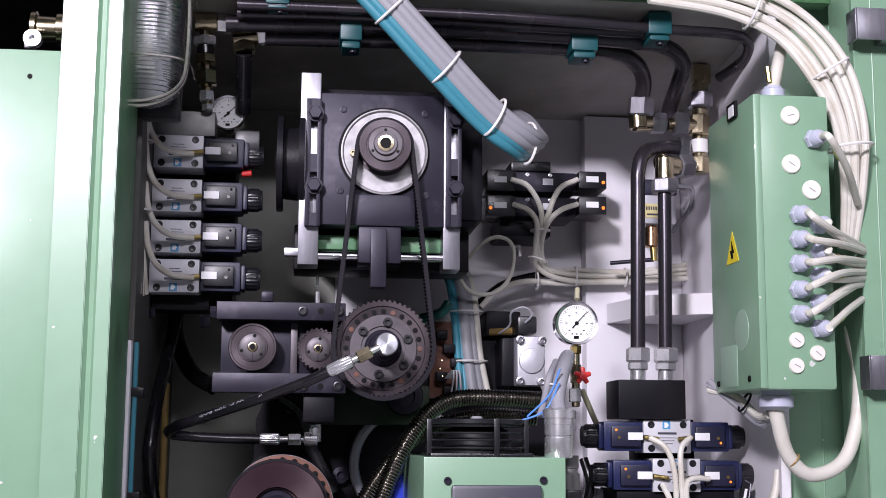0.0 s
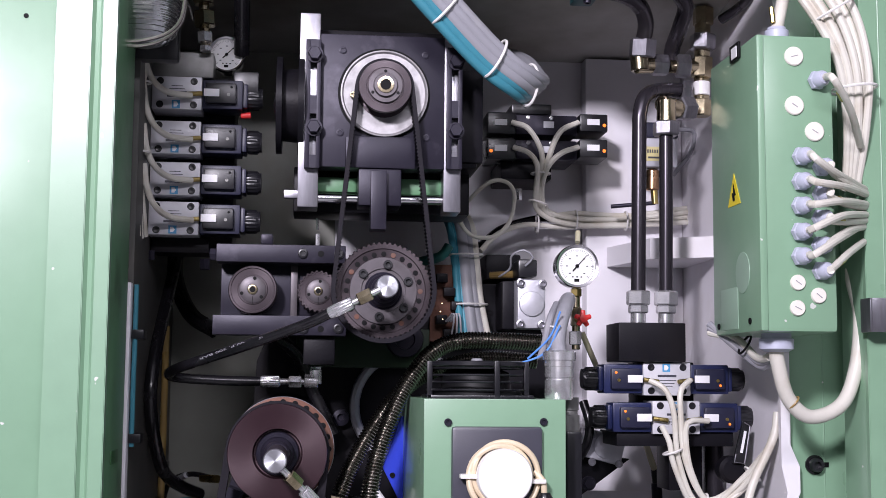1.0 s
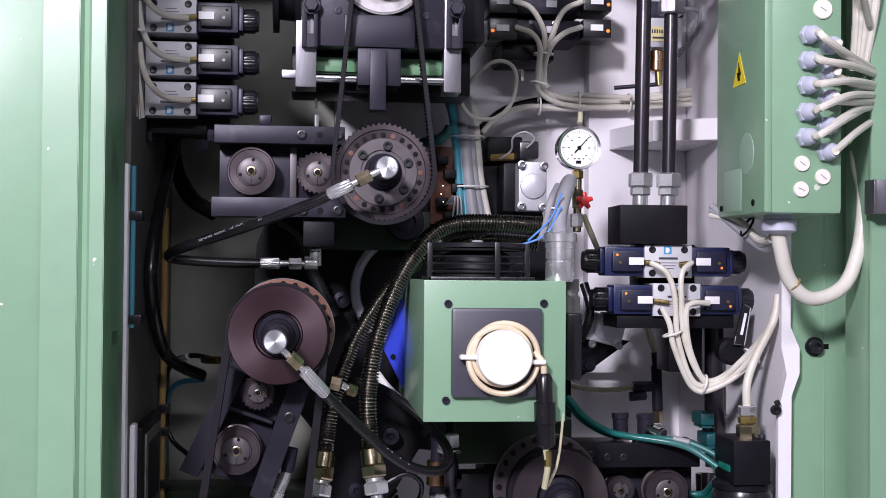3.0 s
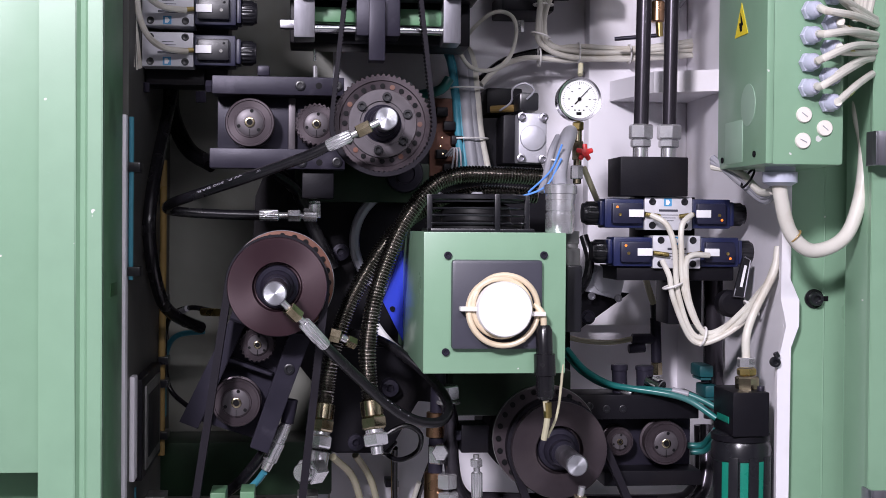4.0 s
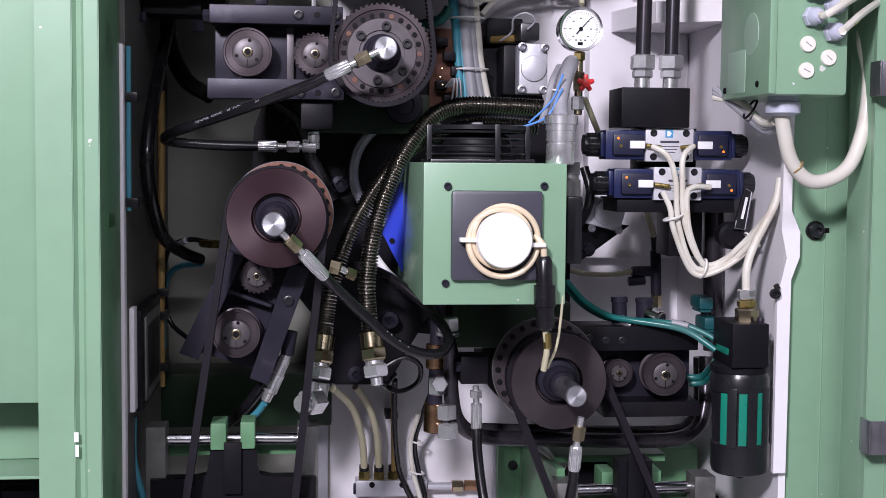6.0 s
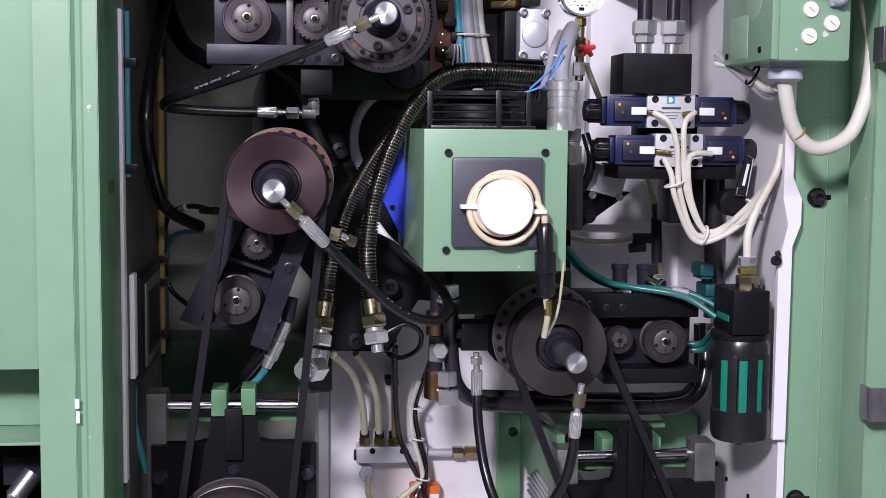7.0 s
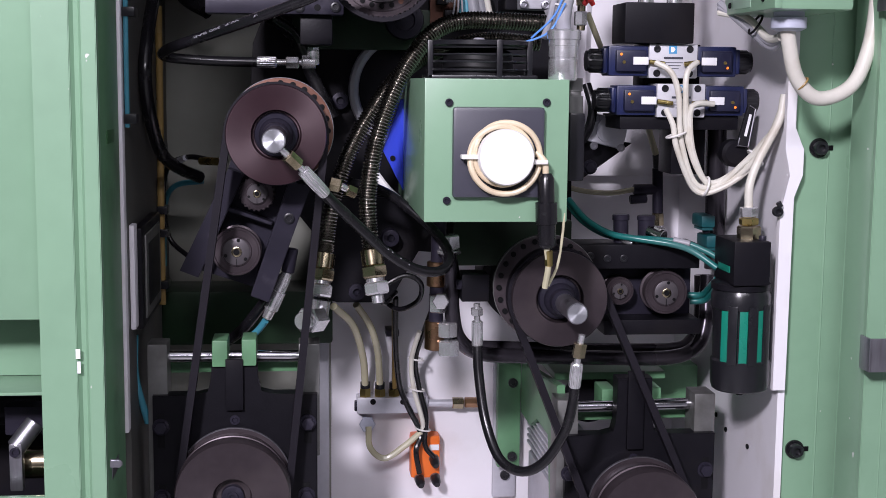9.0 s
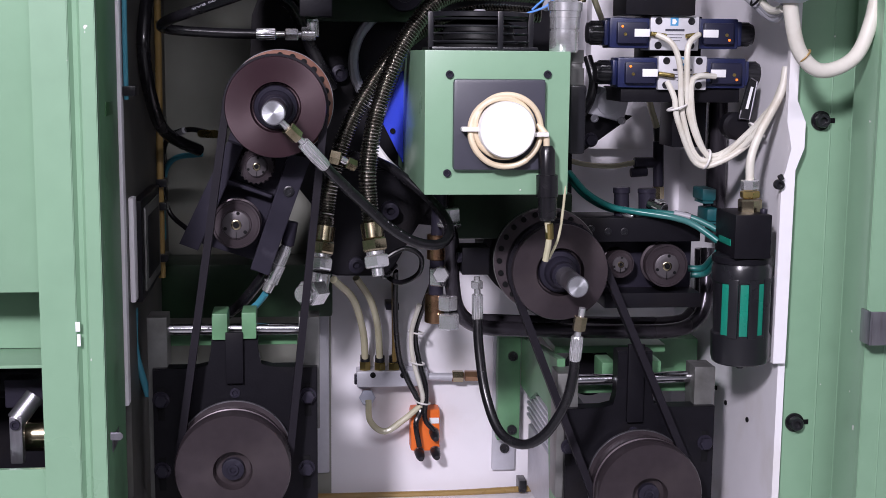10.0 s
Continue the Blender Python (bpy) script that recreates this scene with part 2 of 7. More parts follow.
def loft(bm, rings, close=True, caps=True):
    """Join rings of points, all of one length."""
    vr = [[bm.verts.new(p) for p in ring] for ring in rings]
    k = len(vr[0])
    for a, b in zip(vr, vr[1:]):
        for i in range(k if close else k - 1):
            bm.faces.new((a[i], a[(i + 1) % k], b[(i + 1) % k], b[i]))
    if caps:
        for r in (vr[0], vr[-1]):
            bm.faces.new(r)
    return bm


def lathe(bm, at, d, profile, seg=32, teeth=0, tooth=0.0, toothed=()):
    """Turn a profile of (distance along d, radius) round the line from at along d. toothed: which of its rings carry teeth."""
    d, s, u = frame_of(d)
    at = Vector(at)
    n = teeth * 4 if teeth else seg
    rings = []
    for i, (h, r) in enumerate(profile):
        ring = []
        for k in range(n):
            a = 2 * math.pi * k / n
            q = r - (tooth if teeth and i in toothed and k % 4 > 1 else 0)
            ring.append(at + d * h + (s * math.cos(a) + u * math.sin(a)) * max(q, 1e-5))
        rings.append(ring)
    return loft(bm, rings)


def rod(bm, a, b, r, seg=20, bevel=0.0, r1=None):
    a, b = Vector(a), Vector(b)
    h = (b - a).length
    r1 = r if r1 is None else r1
    pr = [(0, r - bevel), (bevel, r), (h - bevel, r1), (h, r1 - bevel)] if bevel else [(0, r), (h, r1)]
    return lathe(bm, a, b - a, pr, seg)


def hexnut(bm, a, b, r):
    """A hexagon nut with chamfered corners from a to b; r to the corners."""
    a, b = Vector(a), Vector(b)
    h = (b - a).length
    c = min(0.12 * r, h * 0.2)
    return lathe(bm, a, b - a, [(0, r * 0.88), (c, r), (h - c, r), (h, r * 0.88)], 6)


def glide(pts, step=0.006):
    """A smooth line through points (Catmull-Rom)."""
    p = [Vector(q) for q in pts]
    p = [2 * p[0] - p[1]] + p + [2 * p[-1] - p[-2]]
    out = []
    for i in range(1, len(p) - 2):
        n = max(2, int((p[i + 1] - p[i]).length / step))
        for k in range(n):
            t = k / n
            a, b, c, e = p[i - 1], p[i], p[i + 1], p[i + 2]
            out.append(0.5 * (2 * b + (c - a) * t + (2 * a - 5 * b + 4 * c - e) * t * t + (3 * b - a - 3 * c + e) * t ** 3))
    return out + [p[-2]]


def tube(bm, pts, r, seg=12, step=0.006, smooth=True, ribs=0.0, pitch=0.0045):
    """A round tube along a smooth line. ribs: how deep its corrugations are."""
    line = glide(pts, step if not ribs else pitch / 4) if smooth else [Vector(p) for p in pts]
    rings = []
    side = None
    for i, p in enumerate(line):
        d = (line[min(i + 1, len(line) - 1)] - line[max(i - 1, 0)]).normalized()
        if side is None:
            side = frame_of(d)[1]
        side = (side - d * side.dot(d)).normalized()
        up = d.cross(side)
        q = r - (ribs * (0.22, 0.0, 0.22, 1.0)[i % 4] if ribs else 0)
        rings.append([p + (side * math.cos(2 * math.pi * k / seg) + up * math.sin(2 * math.pi * k / seg)) * q for k in range(seg)])
    return loft(bm, rings)


def ring_of(bm, at, d, r, wire, seg=36, k=8):
    """A torus round the line through at along d."""
    d, s, u = frame_of(d)
    rings = []
    for i in range(seg + 1):
        a = 2 * math.pi * i / seg
        o = s * math.cos(a) + u * math.sin(a)
        rings.append([Vector(at) + o * r + (o * math.cos(2 * math.pi * j / k) + d * math.sin(2 * math.pi * j / k)) * wire for j in range(k)])
    return loft(bm, rings, caps=False)


def slab(bm, outline, y0, y1, bevel=0.001):
    """A plate: an outline of (x, z), from y0 to y1."""
    a = [bm.verts.new((x, y0, z)) for x, z in outline]
    b = [bm.verts.new((x, y1, z)) for x, z in outline]
    n = len(a)
    front = bm.faces.new(a)
    bm.faces.new(b[::-1])
    for i in range(n):
        bm.faces.new((a[i], b[i], b[(i + 1) % n], a[(i + 1) % n]))
    if bevel:
        bmesh.ops.bevel(bm, geom=list(front.edges), offset=bevel, segments=2, affect="EDGES")
    return bm


def text(name, words, at, height, material, parent, turned=0.0, depth=0.0003, stretch=1.0, facing=0.0, width=None):
    """Raised print on a face that looks towards -y (facing turns it round z), as a mesh."""
    cu = bpy.data.curves.new(name, "FONT")
    cu.body, cu.size, cu.extrude, cu.align_x, cu.align_y = words, height * 1.4, depth, "CENTER", "CENTER"
    cu.resolution_u = 2
    tmp = bpy.data.objects.new(name, cu)
    scene.collection.objects.link(tmp)
    me = bpy.data.meshes.new_from_object(tmp.evaluated_get(bpy.context.evaluated_depsgraph_get()))
    bpy.data.objects.remove(tmp)
    bm = bmesh.new()
    bm.from_mesh(me)
    if width:
        xs = [v.co.x for v in bm.verts]
        stretch = width / (max(xs) - min(xs))
    bm.transform(Matrix.Translation(at) @ Matrix.Rotation(radians(facing), 4, "Z") @ Matrix.Rotation(radians(90), 4, "X") @ Matrix.Rotation(radians(turned), 4, "Z") @ Matrix.Diagonal((stretch, 1, 1, 1)))
    return part(name, bm, material, parent)


def socket_bolt(bm, at, r, h=None, d=(0, -1, 0)):
    """A socket-head screw that stands out along d."""
    h = h or r
    lathe(bm, at, d, [(0, r), (h * 0.9, r), (h, r * 0.93), (h, r * 0.55), (h * 0.4, r * 0.5), (h * 0.38, 0.0001)], 16)
    return bm


def hex_bolt(bm, at, r, h, d=(0, -1, 0)):
    d0 = Vector(d)
    lathe(bm, at, d, [(0, r * 1.25), (h * 0.2, r * 1.25), (h * 0.2, r)], 20)
    hexnut(bm, Vector(at) + d0 * h * 0.2, Vector(at) + d0 * h, r)
    return bm


# ---- the cabinet: walls, frame and panels ----
BACK = 2.25
XL, XR, ZF, ZT = -0.226, 0.6632, 0.5125, 1.892   # inner faces of the side walls, floor and roof of the cabinet


def structure(name, bm, material, label, category="wall"):
    return solid(name, bm, material, label, category, kind="structure")


structure("wall_back", boxed(XL - 0.02, XR + 0.02, ZF - 0.02, ZT + 0.02, BACK, BACK + 0.01, bevel=0), WHITE, "white painted sheet steel back wall of the cabinet")
structure("wall_left", boxed(XL - 0.01, XL, ZF - 0.02, ZT + 0.1, 1.72, BACK, bevel=0), GREY_WALL, "dark grey inner side wall of the cabinet")
structure("wall_right", boxed(XR, XR + 0.01, ZF - 0.02, ZT + 0.1, 1.74, BACK, bevel=0), WHITE, "white painted inner side wall of the cabinet")
bm = nb()
loft(bm, [[(x, y, z) for x, z in ((XL - 0.02, h), (XR + 0.02, h), (XR + 0.02, h + 0.01), (XL - 0.02, h + 0.01))] for y, h in ((1.69, 1.945), (BACK + 0.01, ZT))])
structure("ceiling", bm, CEILING, "white painted sloping roof sheet of the cabinet, greyed as shade, with brown dirt", "ceiling")
structure("floor", boxed(XL - 0.02, XR + 0.02, ZF - 0.01, ZF, 1.6, BACK + 0.01, bevel=0), WHITE, "white cabinet floor sheet with yellowed oil film", "floor")
structure("ground", boxed(-4, 4, -0.02, 0, -4, 4, bevel=0), mat("grey_workshop_floor", (0.27, 0.27, 0.275), 0.45, 0, 0.2, 12, 0.1, 60, (0.1, 0.1, 0.1), 0.5), "grey concrete workshop floor", "ground")
HALL = mat("pale_hall_paint", (0.6, 0.6, 0.63), 0.6, 0, 0.05, 6, 0.1, 60, (0.22, 0.22, 0.22), 0.3)
structure("wall_hall_north", boxed(-4, 4, 0, 3.6, 4, 4.1, bevel=0), HALL, "pale painted workshop wall")
structure("wall_hall_south", boxed(-4, 4, 0, 3.6, -4.1, -4, bevel=0), HALL, "pale painted workshop wall")
structure("wall_hall_west", boxed(-4.1, -4, 0, 3.6, -4, 4, bevel=0), HALL, "pale painted workshop wall")
structure("wall_hall_east", boxed(4, 4.1, 0, 3.6, -4, 4, bevel=0), HALL, "pale painted workshop wall")
structure("ceiling_hall", boxed(-4, 4, 3.6, 3.7, -4, 4, bevel=0), HALL, "pale painted workshop ceiling", "ceiling")

# Added sheet: its darker colour carries the left post's shadow on the wall.
structure("wall_back_shade_sheet", boxed(XL, 0.0488, ZF, ZT, 2.2455, BACK - 0.0005, bevel=0), SHADED_WALL, "left back wall sheet, darkened as the post's shadow, with olive stains")
structure("wall_step", boxed(0.4887, XR, 1.13, ZT, 2.21, BACK, bevel=0.004), WHITE, "white painted sheet, stepped forward by a hand's width")

# green front frame, left: post with a crease, inner reveal, recessed sheet with openings
X0, X1 = -0.2998, -0.2288
XC = -0.2515
bm = nb()
slab(bm, [(X0, 0.0), (XC - 0.007, 0.0), (XC - 0.007, 2.3), (X0, 2.3)], 1.52, 1.535)
slab(bm, [(XC + 0.006, 0.0), (X1, 0.0), (X1, 2.3), (XC + 0.006, 2.3)], 1.52, 1.535)
loft(bm, [[(XC + u, y, z) for u, y in ((-0.0072, 1.5215), (-0.003, 1.5275), (0.002, 1.5285), (0.0062, 1.5215), (0.0062, 1.5335), (-0.0072, 1.5335))] for z in (0.0, 2.3)])
structure("trim_left_post", bm, GREEN, "light green enamelled sheet steel post with a vertical crease", "post")
# Same enamel as the post; the darker green holds the reveal's shade.
structure("trim_left_reveal", boxed(X1 - 0.012, X1 - 0.0005, 0.0, 2.3, 1.5355, 1.69, bevel=0.001), GREEN_CAST, "green inner reveal of the front post, darkened as shade", "post")
structure("trim_left_edge", boxed(X1 - 0.010, -0.2261, 0.83, 1.44, 1.7, 1.725, bevel=0.002), WHITE, "white sheet edge behind the post", "trim")
ZH = [0.7989, 0.9251, 1.011, 1.778]
for name, z0, z1, y in (("panel_left_low", 0.0, ZH[0], 1.54), ("panel_left_recess", ZH[1], ZH[2] + 0.03, 1.63), ("panel_left_middle", ZH[2], ZH[3], 1.54), ("panel_left_top", ZH[3] + 0.09, 2.3, 1.54)):
    structure(name, boxed(-0.9, X0 + 0.02, z0, z1, y, y + 0.008, bevel=0.0008), GREEN, "light green enamelled machine panel beside square openings", "panel")
structure("panel_left_sill", boxed(-0.9, X0 + 0.02, ZH[1] - 0.004, ZH[1] - 0.0002, 1.54, 1.63, bevel=0.0008), GREEN, "light green folded sheet edge of the opening", "panel")
# Added black sheet; its colour replaces the shade deep inside the openings.
structure("wall_left_void", boxed(-0.9, X0 - 0.02, 0.0, 2.3, 1.78, 1.8, bevel=0), BLACK_CAST, "black sheet standing for the unlit interior behind the openings")
bm = nb()
lathe(bm, (-0.3387, 1.54, 1.745), (0, -1, 0), [(0, 0.003), (0.0012, 0.003), (0.0014, 0.0001)], 12)
structure("panel_hole_plug", bm, INK, "small dark hole plug in the panel", "plug")

# right: sheet panel, outer post with clips
PX = 0.6732
PO = 0.7342
bm = nb()
box(bm, PX, PO + 0.05, 0.0, 2.3, 1.75, 1.758, bevel=0.001)
door_panel = structure("panel_right", bm, GREEN, "green enamelled door panel with pressed vertical ribs", "panel")
for u, r in ((0.052, 0.0016), (0.083, 0.0012), (0.101, 0.0016)):
    part("rib", rod(nb(), (PX + u, 1.7505, 0.3), (PX + u, 1.7505, 2.3), r, 8), GREEN, door_panel)
bm = nb()
slab(bm, [(PO, 0.0), (PO + 0.4, 0.0), (PO + 0.4, 2.3), (PO, 2.3)], 1.62, 1.63)
box(bm, PO, PO + 0.008, 0.0, 2.3, 1.6305, 1.7, bevel=0.001)
rod(bm, (PO + 0.026, 1.6205, 0.3), (PO + 0.026, 1.6205, 2.3), 0.0014, 8)
structure("trim_right_post", bm, GREEN, "green enamelled outer post of the machine", "post")
bm = nb()
zs = [0.3, 0.8659, 0.8659 + 0.004, 1.166, 1.202, 2.0]
slab(bm, [(XR - 0.012, zs[1]), (XR + 0.006, zs[1]), (XR + 0.006, zs[3] - 0.03), (XR + 0.018, zs[3]), (XR + 0.018, zs[4]), (XR + 0.004, zs[4] + 0.03), (XR + 0.004, zs[5]), (XR - 0.008, zs[5]), (XR - 0.008, zs[4]), (XR, zs[3]), (XR - 0.012, zs[3] - 0.05)], 1.728, 1.738, 0.0005)
structure("trim_right_edge", bm, WHITE, "white bent sheet edge with a wavy outline", "trim")
structure("panel_base", boxed(X1, PX, 0.0, ZF - 0.012, 1.6, 1.61, bevel=0.001), GREEN, "light green base panel under the cabinet opening", "panel")
structure("panel_fascia", boxed(X1, PO, 1.99, 2.3, 1.55, 1.56, bevel=0.001), GREEN, "light green fascia over the cabinet opening", "panel")
# Rail in the shaded copy of the enamel.
structure("trim_top", boxed(XL, PO, 1.934, 2.3, 1.69, 1.72, bevel=0.002), GREEN_SHADED, "green top rail of the cabinet opening, darkened as shade", "trim")


def clip(z, far):
    g = thing("door_clip", "grey zinc-plated bent steel clip on the green post", "clip", (far, 1.62, z), "clips on the post")
    bm = nb()
    box(bm, far - 0.008, far + 0.07, z - 0.022, z + 0.022, 1.585, 1.588, bevel=0.0008)
    box(bm, far - 0.011, far - 0.008, z - 0.022, z + 0.022, 1.585, 1.615, bevel=0.0008)
    box(bm, far + 0.03, far + 0.05, z - 0.02, z + 0.02, 1.588, 1.619, bevel=0.0008)
    part("bracket", bm, STEEL, g)


for z in (1.871, 1.404, 0.9448):
    clip(z, PO)


def panel_screw(p):
    g = thing("panel_screw", "black socket-head screw with washer in the green panel", "screw", p, "panel screws")
    part("head", socket_bolt(nb(), Vector(p) - Vector((0, 0.0035, 0)), 0.0095, 0.011), PLASTIC, g)
    part("washer", lathe(nb(), p, (0, -1, 0), [(0, 0.0135), (0.003, 0.0135), (0.0032, 0.006)], 24), RUBBER, g)
    part("slot", boxed(p[0] - 0.004, p[0] + 0.021, p[2] - 0.0035, p[2] + 0.0035, p[1] - 0.0012, p[1], bevel=0.0003), INK, g)


panel_screw((0.7102, 1.75, 1.203))
panel_screw((0.6946, 1.75, 0.7749))

# ---- upper spindle carrier: plate, rails, ring and small pulley ----
D1 = 1.74


g = thing("spindle_carrier", "black steel spindle plate clamped between two ground steel rails", "machine unit", (0.099, 1.78, 1.556))
part("plate", boxed(0.0143, 0.1872, 1.607, 1.794, D1 + 0.01, D1 + 0.05, bevel=0.0015), BLACK_STEEL, g)
part("rail", boxed(-0.0143, 0.0138, 1.551, 1.823, D1 + 0.012, D1 + 0.06, bevel=0.0015), STEEL, g, "bright ground steel rail")
part("rail", boxed(0.1868, 0.2108, 1.548, 1.8, D1 + 0.0125, D1 + 0.06, bevel=0.0015), STEEL, g, "bright ground steel rail")


def slotted_clamp(g, x0, x1, z0, z1, y):
    """A clamp bar with two long slots, each with a hexagon bolt."""
    w = (x1 - x0)
    a, b = x0 + w * 0.32, x1 - w * 0.26
    h = z1 - z0
    zs = [z0, z0 + h * 0.1, z0 + h * 0.42, z0 + h * 0.56, z0 + h * 0.93, z1]
    bm = nb()
    box(bm, x0, a, z0, z1, y, y + 0.013, bevel=0.0008)
    box(bm, b, x1, z0, z1, y, y + 0.013, bevel=0.0008)
    for i in (0, 2, 4):
        box(bm, a - 0.0002, b + 0.0002, zs[i], zs[i + 1], y + 0.0002, y + 0.0128, bevel=0)
    clamp = part("clamp_bar", bm, BLACK_STEEL, g)
    for z in (z0 + h * 0.31, z0 + h * 0.88):
        part("bolt", hex_bolt(nb(), ((a + b) / 2 + 0.001, y, z), 0.0095, 0.011), BLACK_STEEL, clamp, "black hexagon bolt")


slotted_clamp(g, -0.0059, 0.0151, 1.603, 1.782, D1 - 0.003)
slotted_clamp(g, 0.1894, 0.2108, 1.606, 1.777, D1 - 0.003)
c = Vector((0.1029, 1.75, 1.711))
part("ring_shadow_gap", lathe(nb(), c, (0, -1, 0), [(0.0002, 0.064), (0.0012, 0.064), (0.0014, 0.0001)], 64), INK, g)
part("bearing_ring", lathe(nb(), c + Vector((0, 0, -0.001)), (0, -1, 0), [(0.001, 0.0605), (0.009, 0.0605), (0.0095, 0.0585), (0.006, 0.0565), (0.0055, 0.0001)], 64), WORN_RING, g, "worn grey bearing cover")
part("ring_screw", socket_bolt(nb(), (0.0593, 1.74, 1.706), 0.0045, 0.005), YELLOW_ZINC, g)
for p in ((0.0451, 1.75, 1.771), (0.1603, 1.75, 1.768), (0.0425, 1.75, 1.655), (0.1622, 1.75, 1.651)):
    part("screw", socket_bolt(nb(), p, 0.0052, 0.0012), BLACK_STEEL, g)
box_lo = boxed(0.0505, 0.1465, 1.605, 1.649, D1, D1 + 0.04, bevel=0.002)
part("lower_plate", box_lo, BLACK_STEEL, g)
part("foot_block", boxed(0.0684, 0.1275, 1.553, 1.604, D1 - 0.001, D1 + 0.05, bevel=0.003), BLACK_STEEL, g)
part("tongue", boxed(0.0852, 0.1068, 1.519, 1.6, D1 - 0.012, D1 + 0.02, bevel=0.0015), BLACK_STEEL, g)
part("guide_rod", rod(nb(), (-0.0132, 1.77, 1.566), (0.1935, 1.77, 1.566), 0.0065, 20, 0.001), CHROME, g, "polished guide rod")
part("rod_end", boxed(-0.0326, -0.0117, 1.564, 1.575, D1 + 0.02, D1 + 0.035, bevel=0.001), STEEL, g)
part("cross_beam", boxed(0.0116, 0.0719, 1.578, 1.599, D1 + 0.05, D1 + 0.1, bevel=0.003), GREEN_CAST, g, "green painted beam")
part("cross_beam", boxed(0.1295, 0.1923, 1.576, 1.599, D1 + 0.05, D1 + 0.1, bevel=0.003), GREEN_CAST, g, "green painted beam")
part("backing", boxed(-0.0204, 0.2355, 1.557, 1.623, D1 + 0.11, D1 + 0.2, bevel=0.003), BLACK_CAST, g)
part("housing", boxed(-0.003, 0.2424, 1.617, 1.817, D1 + 0.065, BACK, bevel=0.01), BLACK_CAST, g)
c2 = Vector((-0.0354, 1.79, 1.699))
part("motor_flange", lathe(nb(), c2 + Vector((0.028, 0, 0)), (-1, 0, 0), [(0, 0.07), (0.008, 0.07), (0.008, 0.052), (0.03, 0.05), (0.03, 0.068), (0.038, 0.068), (0.038, 0.03), (0.043, 0.0001)], 40), BLACK_CAST, g, "glossy black motor flange")
part("side_cover", boxed(0.2153, 0.2488, 1.626, 1.761, D1 + 0.06, D1 + 0.2, bevel=0.004), BLACK_CAST, g)
k = Vector((0.102, 1.71, 1.713))
pul = part("pulley", lathe(nb(), k + Vector((0, 0.036, 0)), (0, -1, 0), [(0, 0.034), (0.003, 0.037), (0.004, 0.031), (0.030, 0.031), (0.031, 0.0365), (0.036, 0.0355), (0.0362, 0.026), (0.035, 0.0255), (0.035, 0.0001)], teeth=26, tooth=0.002, toothed=(2, 3)), PULLEY, g, "small dark toothed pulley")
part("hub", lathe(nb(), k, (0, -1, 0), [(0.0005, 0.0235), (0.004, 0.023), (0.0042, 0.0165), (0.007, 0.0165), (0.009, 0.0155), (0.009, 0.009), (0.002, 0.008), (0.0015, 0.0001)], 36), PULLEY_FACE, pul, "iron clamping hub")
for a in (90, 210, 330):
    part("grub_screw", lathe(nb(), k + Vector((math.cos(radians(a)) * 0.0198, -0.0035, math.sin(radians(a)) * 0.0198)), (0, -1, 0), [(0, 0.0022), (0.001, 0.0022), (0.0011, 0.0001)], 10), INK, pul)
part("bush_ring", lathe(nb(), k, (0, -1, 0), [(0.0088, 0.0115), (0.0108, 0.0112), (0.011, 0.0075), (0.0088, 0.007)], 28), YELLOW_ZINC, pul, "bright bush ring")
part("bore", lathe(nb(), k, (0, -1, 0), [(0.0088, 0.0068), (0.0095, 0.0066), (0.0095, 0.0001)], 24), INK, pul)

# ---- belts ----


def belt(name_label, a, ra, b, rb, y, width, thick=0.0035, tooth=0.002):
    """A closed toothed belt round two wheels of radii ra and rb in one upright plane."""
    a, b = Vector((a[0], 0, a[2])), Vector((b[0], 0, b[2]))
    d = b - a
    base = math.atan2(d.z, d.x)
    off = math.acos((ra - rb) / d.length)
    pts = []
    for c, r, a0, a1 in ((a, ra, base + off, base + 2 * math.pi - off), (b, rb, base - off, base + off)):
        for i in range(25):
            t = a0 + (a1 - a0) * i / 24
            pts.append((c, r, t))
    line = []
    for i, (c, r, t) in enumerate(pts):
        p = c + Vector((math.cos(t), 0, math.sin(t))) * r
        n = Vector((math.cos(t), 0, math.sin(t)))
        line.append((p, n))
    dense = []
    for (p, n), (q, m2) in zip(line, line[1:] + line[:1]):
        k = max(1, int((q - p).length / 0.0025))
        for j in range(k):
            dense.append((p.lerp(q, j / k), n.lerp(m2, j / k).normalized()))
    bm = nb()
    rings = []
    for j, (p, n) in enumerate(dense):
        inn = tooth if j % 2 else 0.0
        rings.append([p + n * thick + Vector((0, y, 0)), p + n * thick + Vector((0, y + width, 0)), p - n * inn + Vector((0, y + width, 0)), p - n * inn + Vector((0, y, 0))])
    rings.append(rings[0])
    loft(bm, rings, caps=False)
    bmesh.ops.remove_doubles(bm, verts=bm.verts, dist=1e-6)
    return solid("drive_belt", bm, BELT, name_label, "belt", "drive belts")


P1 = Vector((0.1042, 1.76, 1.436))
belt("black toothed rubber belt round the small upper pulley", k, 0.0355, P1, 0.066, D1 - 0.022, 0.022, 0.005)


